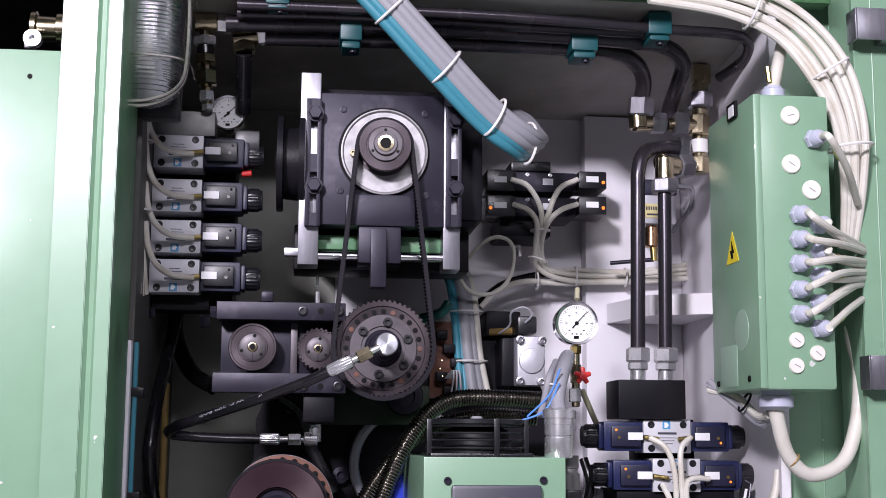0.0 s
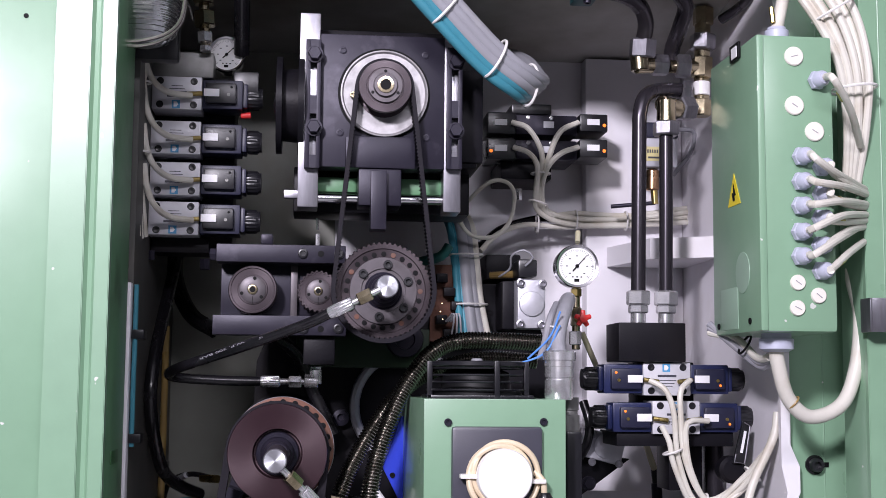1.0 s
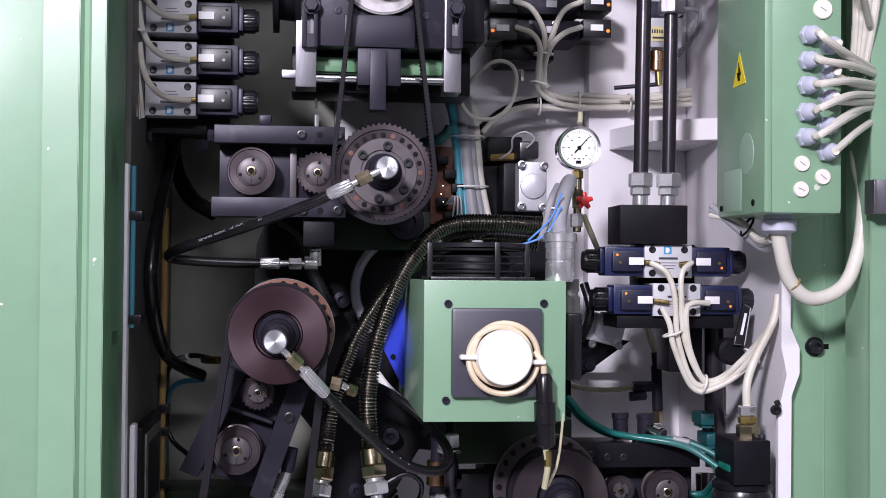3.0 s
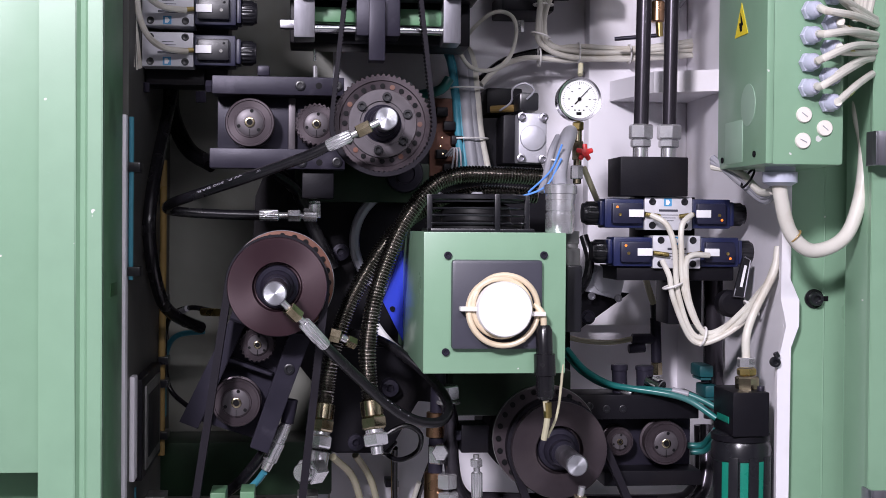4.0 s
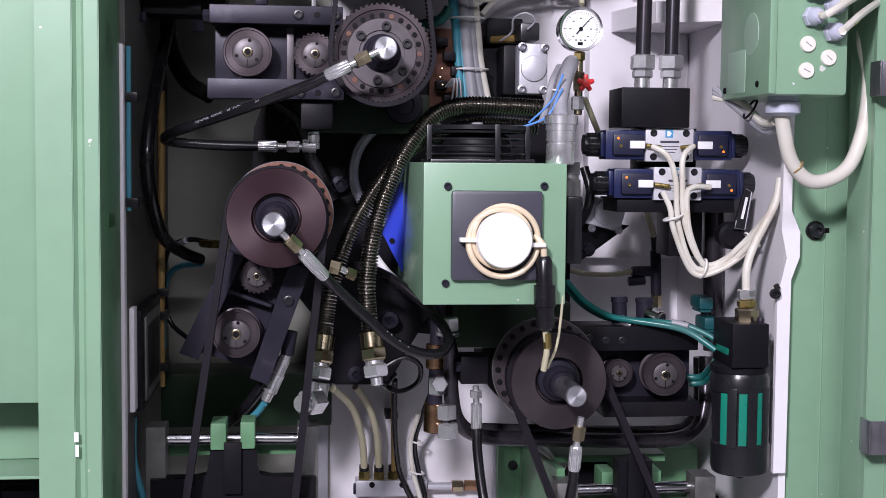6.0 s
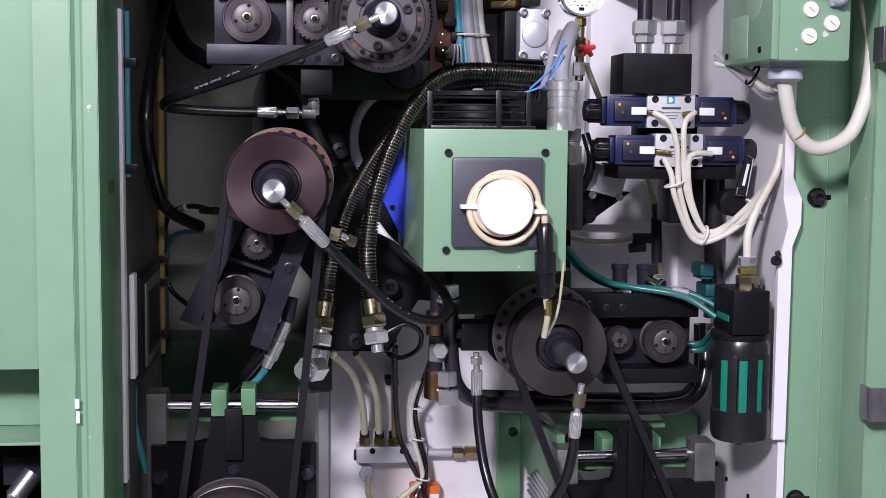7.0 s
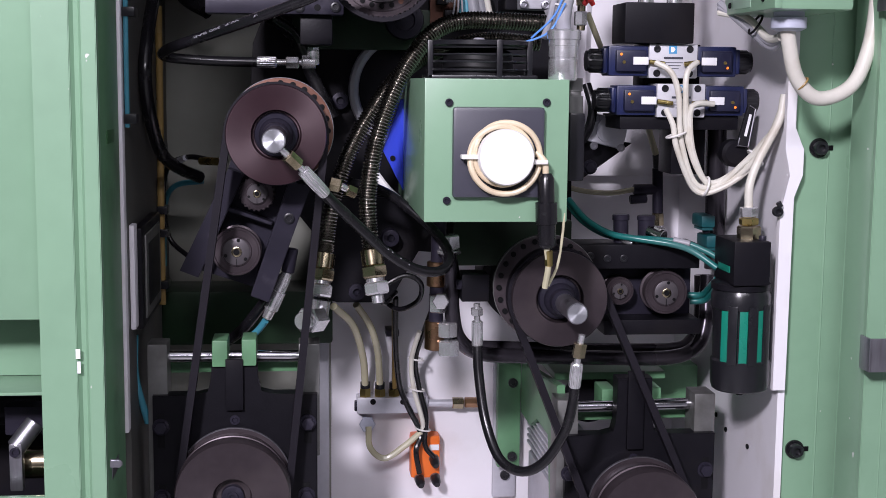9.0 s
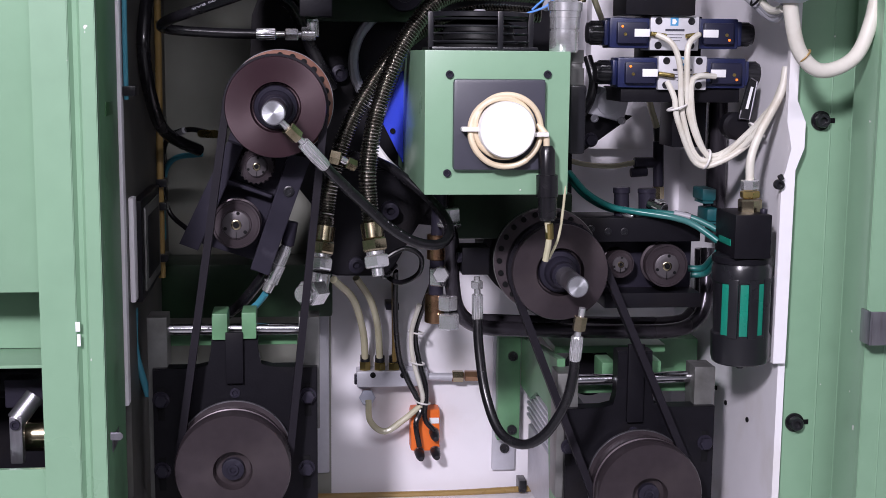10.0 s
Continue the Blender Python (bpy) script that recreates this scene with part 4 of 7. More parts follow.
g = thing("valve_cables", "cream cables curving from the valves into one bundle", "cable", (-0.2291, 1.83, 1.531))
for pts in (((-0.1681, 1.842, 1.7206), (-0.1988, 1.826, 1.7211), (-0.217, 1.8, 1.7302), (-0.2275, 1.788, 1.7531), (-0.2324, 1.785, 1.7873)),
            ((-0.1659, 1.842, 1.6566), (-0.1964, 1.826, 1.6578), (-0.2146, 1.8, 1.6677), (-0.225, 1.788, 1.6908), (-0.2299, 1.785, 1.7248)),
            ((-0.1639, 1.842, 1.5974), (-0.1943, 1.826, 1.5991), (-0.2124, 1.8, 1.6098), (-0.2228, 1.788, 1.6331), (-0.2276, 1.785, 1.6668)),
            ((-0.1619, 1.842, 1.5403), (-0.1922, 1.826, 1.5426), (-0.2102, 1.8, 1.554), (-0.2206, 1.788, 1.5775), (-0.2254, 1.785, 1.611)),
            ((-0.2285, 1.8, 1.5086), (-0.2313, 1.785, 1.565), (-0.2341, 1.785, 1.6363), (-0.232, 1.782, 1.7079), (-0.2271, 1.782, 1.7606))):
    part("cable", tube(nb(), pts, 0.0044, 10), CABLE_WHITE, g)
for p in ((-0.2299, 1.785, 1.6268), (-0.2299, 1.785, 1.7248)):
    part("cable_tie", ring_of(nb(), p, (0, 0, 1), 0.011, 0.0016, 20, 6), TIE, g)


def gauge(c, r, label, needle, back=0.03):
    """A round pressure gauge that faces -y."""
    c = Vector(c)
    g = thing("pressure_gauge", label, "gauge", c + Vector((0, 0.02, -r)), "pressure gauges")
    part("case", lathe(nb(), c + Vector((0, back, 0)), (0, -1, 0), [(0, r * 0.8), (0.004, r * 0.95), (back - 0.004, r * 0.97), (back - 0.003, r), (back + 0.003, r), (back + 0.006, r * 0.97), (back + 0.005, r * 0.88), (back + 0.001, r * 0.86), (back + 0.001, 0.0001)], 56), CHROME, g, "polished steel case")
    dial = part("dial", lathe(nb(), c, (0, -1, 0), [(0.0014, r * 0.855), (0.002, r * 0.855), (0.002, 0.0001)], 48), DIAL, g)
    for i in range(7):
        a = radians(225 - 270 * i / 6)
        d = Vector((math.cos(a), 0, math.sin(a)))
        part("tick", rod(nb(), c + d * r * 0.64 + Vector((0, -0.0022, 0)), c + d * r * 0.78 + Vector((0, -0.0022, 0)), 0.00035, 5), DARK_GREY, dial)
    bm = nb()
    for i in range(41):
        a = radians(225 - 270 * i / 40)
        d = Vector((math.cos(a), 0, math.sin(a)))
        rod(bm, c + d * r * 0.7 + Vector((0, -0.0022, 0)), c + d * r * 0.78 + Vector((0, -0.0022, 0)), 0.0002, 4)
    part("fine_scale", bm, DARK_GREY, dial)
    for i in range(7):
        a = radians(225 - 270 * i / 6)
        x, z = c.x + math.cos(a) * r * 0.47, c.z + math.sin(a) * r * 0.47
        part("figure_bar", boxed(x - 0.0014, x + 0.0014, z - 0.0007, z + 0.0007, c.y - 0.0024, c.y - 0.0019, bevel=0), DARK_GREY, dial)
    d = Vector((math.cos(radians(needle)), 0, math.sin(radians(needle))))
    s = Vector((-d.z, 0, d.x))
    q = c + Vector((0, -0.0035, 0))
    bm = nb()
    loft(bm, [[q - d * r * 0.3 + s * 0.001, q - d * r * 0.3 - s * 0.001], [q + s * 0.0007, q - s * 0.0007], [q + d * r * 0.68 + s * 0.0003, q + d * r * 0.68 - s * 0.0003]], close=False, caps=False)
    bmesh.ops.solidify(bm, geom=bm.faces[:], thickness=0.0005)
    lathe(bm, q, (0, -1, 0), [(0, r * 0.09), (0.001, r * 0.08), (0.0012, 0.0001)], 16)
    part("needle", bm, INK, dial)
    for w in (-0.2, 0.0, 0.2):
        part("print_bar", boxed(c.x + w * r - 0.0012, c.x + w * r + 0.0012, c.z - r * 0.52, c.z - r * 0.47, c.y - 0.0023, c.y - 0.0019, bevel=0), INK, dial)
    part("print_bar", boxed(c.x - r * 0.13, c.x + r * 0.1, c.z - r * 0.72, c.z - r * 0.58, c.y - 0.0023, c.y - 0.0019, bevel=0), INK, dial)
    return g


gauge((-0.1236, 1.9, 1.797), 0.02726, "small steel pressure gauge with a white dial beside the valve bank", 45)
gauge((0.3952, 1.85, 1.485), 0.03217, "steel pressure gauge with a white dial on a brass stem", 48)


def fitting(label, parts, category="pipe fitting", group="hydraulic fittings"):
    """A pipe fitting from (kind, from, to, radius, material) pieces."""
    g = thing("pipe_fitting", label, category, parts[0][1], group)
    for kind, a, b, r, m in parts:
        if kind == "nut":
            part("nut", hexnut(nb(), a, b, r), m, g)
        else:
            part(kind, rod(nb(), a, b, r, 20, min(0.001, r * 0.2)), m, g)
    return g


# gauge stem, needle valve and tubes below it
fitting("brass gauge stem with hexagon joints", [("nut", (0.3962, 1.86, 1.453), (0.3962, 1.86, 1.441), 0.0085, BRASS), ("stem", (0.3962, 1.86, 1.441), (0.3955, 1.86, 1.363), 0.006, YELLOW_ZINC), ("nut", (0.3949, 1.86, 1.39), (0.3947, 1.86, 1.37), 0.0095, ZINC), ("nut", (0.396, 1.86, 1.425), (0.3958, 1.86, 1.398), 0.0085, YELLOW_ZINC)])
g = thing("shutoff_valve", "small needle valve with a red star handle", "valve", (0.3992, 1.84, 1.405))
c = Vector((0.3996, 1.83, 1.407))
bm = nb()
lathe(bm, c + Vector((0, 0.012, 0)), (0, -1, 0), [(0, 0.006), (0.02, 0.006), (0.021, 0.0001)], 16)
for i in range(5):
    a = 2 * math.pi * i / 5 + 0.3
    rod(bm, c, c + Vector((math.cos(a) * 0.0125, 0, math.sin(a) * 0.0125)), 0.0045, 8, 0.001, 0.0034)
part("handle", bm, RED, g, "red star handle")
part("valve_stem", rod(nb(), c + Vector((0, 0.012, 0)), c + Vector((-0.004, 0.028, 0)), 0.005, 12), BRASS, g)
solid("amber_tube", tube(nb(), [(0.408, 1.9, 1.542), (0.4049, 1.89, 1.525)], 0.004, 10), AMBER_HOSE, "short amber tube above the gauge", "tube")
solid("amber_tube", tube(nb(), [(0.4115, 1.89, 1.389), (0.4263, 1.9, 1.36), (0.4504, 1.95, 1.332)], 0.0045, 10), AMBER_HOSE, "amber clear tube running down from the needle valve", "tube")

# ---- valves on the right ----
DR = 1.85
valve((0.5294, 1.85, 1.321), BLUE, (-1, 1), "blue and grey double-coil hydraulic valve", "blue valve stack", flipped=False)
valve((0.5427, 1.85, 1.265), BLUE, (-1, 1), "blue and grey double-coil hydraulic valve above the handle", "blue valve stack", flipped=False)
g = thing("port_manifold", "black steel port block with two pipe connections", "manifold", (0.5213, 1.9, 1.347))
part("block", boxed(0.455, 0.5555, 1.346, 1.403, 1.84, 1.92, bevel=0.002), BLACK_CAST, g)
part("spine", boxed(0.5013, 0.5885, 1.223, 1.347, 1.912, 1.97, bevel=0.002), BLACK_CAST, g)
part("sub_plate", boxed(0.4557, 0.6321, 1.223, 1.244, 1.86, 1.97, bevel=0.002), BLACK_CAST, g)
part("column", boxed(0.5508, 0.6029, 1.154, 1.23, 1.92, 1.99, bevel=0.002), BLACK_CAST, g)
g = thing("control_lever", "black lever with a grey edged plate", "lever", (0.6354, 1.83, 1.2))
part("arm", slab(nb(), [(0.6365, 1.261), (0.6485, 1.256), (0.6396, 1.199), (0.621, 1.2)], 1.83, 1.836), PLASTIC, g)
part("rim", tube(nb(), [(0.6375, 1.828, 1.259), (0.6461, 1.828, 1.254), (0.6372, 1.828, 1.2), (0.622, 1.828, 1.202), (0.6243, 1.828, 1.213)], 0.0011, 6, smooth=False), STEEL, g)
part("print_bar", boxed(-0.002, 0.002, -0.016, 0.016, -0.0005, 0, bevel=0, m=Matrix.Translation((0.636, 1.829, 1.231)) @ Matrix.Rotation(radians(12), 4, "Y")), LABEL, g)
part("hub", lathe(nb(), (0.6228, 1.86, 1.19), (0, -1, 0), [(0, 0.02), (0.02, 0.02), (0.024, 0.015), (0.024, 0.0001)], 20), BLACK_CAST, g)
# cables on the valves
g = thing("riser_cables", "pair of cream cables running down beside the valve stack", "cable", (-0.2234, 1.75, 1.499), "")
for pts in (((-0.222, 1.775, 1.7696), (-0.2282, 1.775, 1.7306), (-0.2313, 1.778, 1.6829), (-0.2319, 1.79, 1.6053), (-0.2271, 1.8, 1.5513), (-0.2249, 1.82, 1.514)), ((-0.2258, 1.77, 1.7649), (-0.233, 1.77, 1.7116), (-0.2349, 1.765, 1.6405), (-0.2327, 1.77, 1.5706), (-0.2293, 1.775, 1.5089))):
    part("cable", tube(nb(), pts, 0.0044, 10), CABLE_WHITE, g)
g = thing("valve_cables", "cream cables hanging in a loop from the blue valves", "cable", (0.5739, 1.83, 1.14))
for pts in (((0.4976, 1.83, 1.319), (0.5183, 1.82, 1.305), (0.5304, 1.82, 1.271), (0.5378, 1.825, 1.206), (0.5654, 1.83, 1.144), (0.6125, 1.82, 1.153), (0.6458, 1.79, 1.199), (0.6569, 1.762, 1.249), (0.662, 1.755, 1.27), (0.676, 1.76, 1.288)),
            ((0.5585, 1.83, 1.32), (0.5415, 1.82, 1.305), (0.5404, 1.82, 1.271), (0.5478, 1.825, 1.206), (0.5779, 1.83, 1.15), (0.6165, 1.82, 1.165), (0.6486, 1.785, 1.213), (0.6583, 1.76, 1.252), (0.676, 1.765, 1.29)),
            ((0.5152, 1.83, 1.253), (0.5235, 1.82, 1.23), (0.5298, 1.82, 1.198), (0.5613, 1.83, 1.138), (0.5959, 1.82, 1.141), (0.6381, 1.81, 1.174), (0.6633, 1.79, 1.228)),
            ((0.5846, 1.83, 1.261), (0.5563, 1.82, 1.261), (0.5474, 1.82, 1.247), (0.5564, 1.825, 1.189), (0.5864, 1.83, 1.143), (0.6254, 1.81, 1.178), (0.6592, 1.79, 1.224))):
    part("cable", tube(nb(), pts, 0.0042, 10), CABLE_WHITE, g)
for p, d in (((0.5293, 1.825, 1.217), (1, 0, -3)), ((0.5763, 1.83, 1.143), (2, 0, -0.6)), ((0.642, 1.81, 1.186), (1, 0, 1))):
    part("cable_tie", ring_of(nb(), p, d, 0.014, 0.0017, 20, 6), TIE, g)

# ---- steel pipes down the right and their joints ----
g = thing("hydraulic_pipe", "dark phosphated steel pipe with an upper bend", "pipe", (0.494, 1.88, 1.432), "right-hand pipes")
part("tube", tube(nb(), [(0.5777, 1.93, 1.773), (0.5401, 1.91, 1.767), (0.5121, 1.89, 1.753), (0.5015, 1.885, 1.726), (0.4999, 1.885, 1.682), (0.498, 1.885, 1.552), (0.4964, 1.885, 1.445)], 0.0112, 20), PIPE, g)
g = thing("hydraulic_pipe", "straight dark phosphated steel pipe", "pipe", (0.5373, 1.88, 1.433), "right-hand pipes")
part("tube", tube(nb(), [(0.5418, 1.885, 1.701), (0.5408, 1.885, 1.596), (0.539, 1.885, 1.446)], 0.0104, 20), PIPE, g)
for x in (0, 1):
    pa = [(0.4965, 1.885, 1.453), (0.4961, 1.885, 1.431), (0.496, 1.885, 1.419), (0.4957, 1.885, 1.404)] if not x else [(0.5391, 1.885, 1.453), (0.5387, 1.885, 1.431), (0.5385, 1.885, 1.419), (0.5382, 1.885, 1.404)]
    fitting("zinc-plated pipe union on the black block", [("nut", pa[0], pa[1], 0.0185, ZINC), ("nut", pa[1], pa[2], 0.0155, ZINC), ("neck", pa[2], pa[3], 0.0115, ZINC)])
fitting("zinc elbow with knurled face and union nuts", [("nut", (0.542, 1.885, 1.712), (0.5416, 1.885, 1.69), 0.0205, STEEL), ("elbow", (0.5427, 1.885, 1.745), (0.542, 1.885, 1.71), 0.0145, YELLOW_ZINC), ("arm", (0.5368, 1.89, 1.741), (0.5742, 1.92, 1.741), 0.0135, YELLOW_ZINC), ("nut", (0.5724, 1.92, 1.741), (0.5972, 1.93, 1.744), 0.0195, STEEL)])
fitting("column of yellow zinc tee joints", [("body", (0.6149, 1.94, 1.741), (0.6256, 1.96, 1.904), 0.0125, YELLOW_ZINC), ("nut", (0.6147, 1.94, 1.734), (0.6154, 1.94, 1.761), 0.0155, YELLOW_ZINC), ("band", (0.6155, 1.94, 1.767), (0.616, 1.94, 1.789), 0.0135, WHITE_CAP), ("nut", (0.6161, 1.94, 1.796), (0.6178, 1.94, 1.829), 0.0165, YELLOW_ZINC), ("nut", (0.6212, 1.95, 1.843), (0.6227, 1.95, 1.869), 0.0205, STEEL), ("nut", (0.6262, 1.96, 1.886), (0.6268, 1.96, 1.916), 0.0165, YELLOW_ZINC), ("arm", (0.5601, 1.93, 1.81), (0.6165, 1.94, 1.813), 0.0105, YELLOW_ZINC), ("nut", (0.5711, 1.93, 1.811), (0.5931, 1.93, 1.811), 0.0195, STEEL), ("nut", (0.5345, 1.93, 1.812), (0.5583, 1.93, 1.811), 0.0175, STEEL), ("nut", (0.5795, 1.93, 1.773), (0.5942, 1.93, 1.771), 0.0165, STEEL)])
fitting("zinc elbow below the bent pipe", [("nut", (0.5157, 1.915, 1.849), (0.5147, 1.92, 1.82), 0.0215, STEEL), ("elbow", (0.5102, 1.92, 1.825), (0.5117, 1.92, 1.799), 0.0145, YELLOW_ZINC), ("arm", (0.5045, 1.92, 1.807), (0.5382, 1.93, 1.811), 0.0125, YELLOW_ZINC)])
for label, pts, r in (("thick dark steel pipe bent down under the roof", ((-0.0687, 1.83, 1.896), (0.0553, 1.83, 1.898), (0.2063, 1.83, 1.899), (0.3771, 1.83, 1.898), (0.453, 1.84, 1.897), (0.493, 1.86, 1.887), (0.513, 1.89, 1.867), (0.515, 1.92, 1.838)), 0.0125),
                      ("thick dark steel pipe with a wide bend under the roof", ((-0.1245, 1.8, 1.905), (0.054, 1.8, 1.909), (0.2866, 1.8, 1.908), (0.4675, 1.81, 1.906), (0.5319, 1.83, 1.905), (0.5667, 1.86, 1.89), (0.5708, 1.9, 1.867), (0.569, 1.94, 1.841), (0.5696, 1.95, 1.82)), 0.0125),
                      ("dark steel pipe that turns back at its end", ((-0.1063, 1.75, 1.917), (0.0521, 1.75, 1.917), (0.2787, 1.75, 1.915), (0.5168, 1.77, 1.913), (0.6141, 1.78, 1.913), (0.6487, 1.8, 1.91), (0.6587, 1.83, 1.897), (0.6524, 1.87, 1.889), (0.6367, 1.9, 1.88)), 0.0078),
                      ("thin dark steel pipe at the back of the roof", ((-0.1077, 1.78, 1.914), (0.0532, 1.78, 1.916), (0.2835, 1.78, 1.913), (0.4882, 1.79, 1.913)), 0.0095)):
    g = thing("hydraulic_pipe", label, "pipe", pts[0], "pipes under the roof")
    part("tube", tube(nb(), pts, r, 16), PIPE, g)


def pipe_clamp(p, w, h):
    p = Vector(p)
    g = thing("pipe_clamp", "dark teal plastic pipe clamp round the steel pipes", "clamp", p, "pipe clamps")
    part("clamp_body", boxed(p.x - w / 2, p.x + w / 2, p.z - h / 2, p.z + h / 2, p.y - 0.022, p.y + 0.03, bevel=0.004), TEAL_CLAMP, g)
    part("clamp_half", boxed(p.x - w * 0.42, p.x + w * 0.42, p.z - h * 0.75, p.z - h / 2, p.y - 0.018, p.y + 0.026, bevel=0.004), TEAL_CLAMP, g)
    part("screw", socket_bolt(nb(), (p.x + w * 0.1, p.y - 0.005, p.z - h * 0.75), 0.006, 0.004, (0, 0, -1)), BLACK_STEEL, g)


pipe_clamp((0.0549, 1.8, 1.903), 0.032, 0.044)
pipe_clamp((0.3987, 1.81, 1.902), 0.04, 0.04)
pipe_clamp((0.5044, 1.78, 1.919), 0.036, 0.034)
pipe_clamp((-0.0501, 1.76, 1.928), 0.034, 0.022)
# joints on the left under the roof
fitting("column of dirty zinc pipe joints above the small gauge", [("stem", (-0.1584, 1.84, 1.9179), (-0.1513, 1.86, 1.7827), 0.0075, YELLOW_ZINC), ("nut", (-0.1568, 1.84, 1.8957), (-0.1564, 1.84, 1.882), 0.0185, ZINC), ("sleeve", (-0.1564, 1.84, 1.882), (-0.1551, 1.84, 1.8684), 0.0125, RUBBER), ("nut", (-0.1551, 1.84, 1.8684), (-0.1547, 1.84, 1.8547), 0.0165, YELLOW_ZINC), ("nut", (-0.1535, 1.84, 1.8445), (-0.152, 1.84, 1.8225), 0.0165, YELLOW_ZINC), ("nut", (-0.1517, 1.84, 1.814), (-0.1512, 1.84, 1.7988), 0.0115, ZINC), ("nut", (-0.1502, 1.84, 1.7938), (-0.1499, 1.84, 1.7853), 0.009, ZINC), ("elbow", (-0.1723, 1.84, 1.9174), (-0.1396, 1.84, 1.9187), 0.0145, YELLOW_ZINC), ("nut", (-0.1395, 1.84, 1.917), (-0.1173, 1.84, 1.9162), 0.0155, ZINC)])
fitting("dirty zinc pipe elbow with a hexagon nut under the roof", [("elbow", (-0.1166, 1.84, 1.8939), (-0.0806, 1.84, 1.9005), 0.0135, YELLOW_ZINC), ("nut", (-0.0823, 1.84, 1.9004), (-0.0609, 1.84, 1.9039), 0.0155, ZINC), ("nut", (-0.1001, 1.84, 1.8894), (-0.0988, 1.84, 1.874), 0.0185, YELLOW_ZINC), ("hose", (-0.0996, 1.84, 1.8739), (-0.1018, 1.9, 1.7988), 0.0115, RUBBER)])

# ---- caged bulkhead lamp ----
g = thing("bulkhead_lamp", "unlit bulkhead lamp with ribbed glass and a wire cage", "lamp", (-0.208, 1.66, 1.818))
c = Vector((-0.2059, 1.66, 1.84))
bm = nb()
rings, inner = [], []
for i in range(0, 145):
    z = c.z - 0.098 + 0.196 * i / 144
    u = (i / 144 - 0.5) * 2
    s = max(0.03, (1 - abs(u) ** 5) ** 0.5) if abs(u) < 1 else 0.03
    for q, shell in ((s * (1 + (0.02 if i % 4 < 2 else -0.012)), rings), (s * 0.93, inner)):
        shell.append([(c.x - 0.014 + 0.052 * q * math.copysign(abs(math.cos(a)) ** 0.7, math.cos(a)), c.y + 0.06 * q * math.copysign(abs(math.sin(a)) ** 0.7, math.sin(a)), c.z + (z - c.z) * (1 if shell is rings else 0.97)) for a in [2 * math.pi * k / 28 for k in range(28)]])
loft(bm, rings + inner[::-1])
glass = part("glass", bm, RIBBED, g, "ribbed clear glass cover")
part("reflector", boxed(c.x - 0.05, c.x + 0.02, c.z - 0.085, c.z + 0.085, c.y + 0.02, c.y + 0.03, bevel=0.006), CAST_ALU, g, "dull grey reflector plate")
part("bulb", lathe(nb(), (c.x - 0.014, c.y, c.z - 0.05), (0, 0, 1), [(0, 0.004), (0.004, 0.014), (0.02, 0.02), (0.04, 0.018), (0.06, 0.012), (0.09, 0.012)], 20), WHITE_CAP, g, "unlit white bulb")
for dy in (-0.062, -0.05):
    part("cage_wire", tube(nb(), [(c.x + 0.03, c.y + dy, c.z + 0.13), (c.x + 0.046, c.y + dy, c.z + 0.07), (c.x + 0.048, c.y + dy, c.z - 0.04), (c.x + 0.038, c.y + dy, c.z - 0.085), (c.x + 0.0, c.y + dy, c.z - 0.104 - 0.3 * (dy + 0.062)), (c.x - 0.06, c.y + dy, c.z - 0.108)], 0.0024, 8), WIRE, g, "bright cage wire")
part("cage_hoop", tube(nb(), [(c.x - 0.07, c.y - 0.062, c.z - 0.045), (c.x + 0.01, c.y - 0.066, c.z - 0.047), (c.x + 0.047, c.y - 0.05, c.z - 0.05), (c.x + 0.05, c.y + 0.03, c.z - 0.05)], 0.0016, 8), WIRE, g)
part("cage_hoop", tube(nb(), [(c.x - 0.07, c.y - 0.062, c.z + 0.05), (c.x + 0.01, c.y - 0.066, c.z + 0.05), (c.x + 0.047, c.y - 0.05, c.z + 0.05), (c.x + 0.05, c.y + 0.03, c.z + 0.05)], 0.0016, 8), WIRE, g)
part("lamp_base", boxed(c.x - 0.07, c.x + 0.03, c.z - 0.1, c.z + 0.1, c.y + 0.055, c.y + 0.08, bevel=0.006), PLASTIC, g)

# ---- thick cable bundle across the upper part ----
g = thing("cable_bundle", "bundle of grey and teal cables tied with white nylon ties", "cable", (0.2978, 1.72, 1.714))
for o, m, r in ((-34, CABLE_TEAL, 0.0075), (-20, CABLE_TEAL, 0.0075), (-6, CABLE_GREY, 0.0095), (10, CABLE_GREY, 0.0095), (25, CABLE_GREY, 0.007), (2, CABLE_GREY, 0.009), (-28, CABLE_TEAL, 0.007)):
    dx, dy = o * 0.72 * 0.0007, o * 0.62 * 0.0007
    back = 0.012 if o in (2, -28) else 0.0
    pts = [Vector((0.0638, 1.66, 1.936)), Vector((0.1106, 1.665, 1.888)), Vector((0.182, 1.68, 1.816)), Vector((0.2472, 1.7, 1.756)), Vector((0.2938, 1.72, 1.729)), Vector((0.3193, 1.765, 1.7297))]
    pts = [p + Vector((dx, back, dy)) for p in pts]
    pts += [Vector((0.3371, 1.86, 1.766)) + Vector((dx * 0.6, 0, dy * 0.5)), Vector((0.3347, 1.98, 1.822)) + Vector((dx * 0.6, 0, dy * 0.5)), Vector((0.3159, 2.12, 1.868)) + Vector((dx * 0.6, 0, dy * 0.4)), Vector((0.29, 2.235, 1.87)) + Vector((dx * 0.6, 0, dy * 0.3))]
    part("cable", tube(nb(), pts, r, 12), m, g)
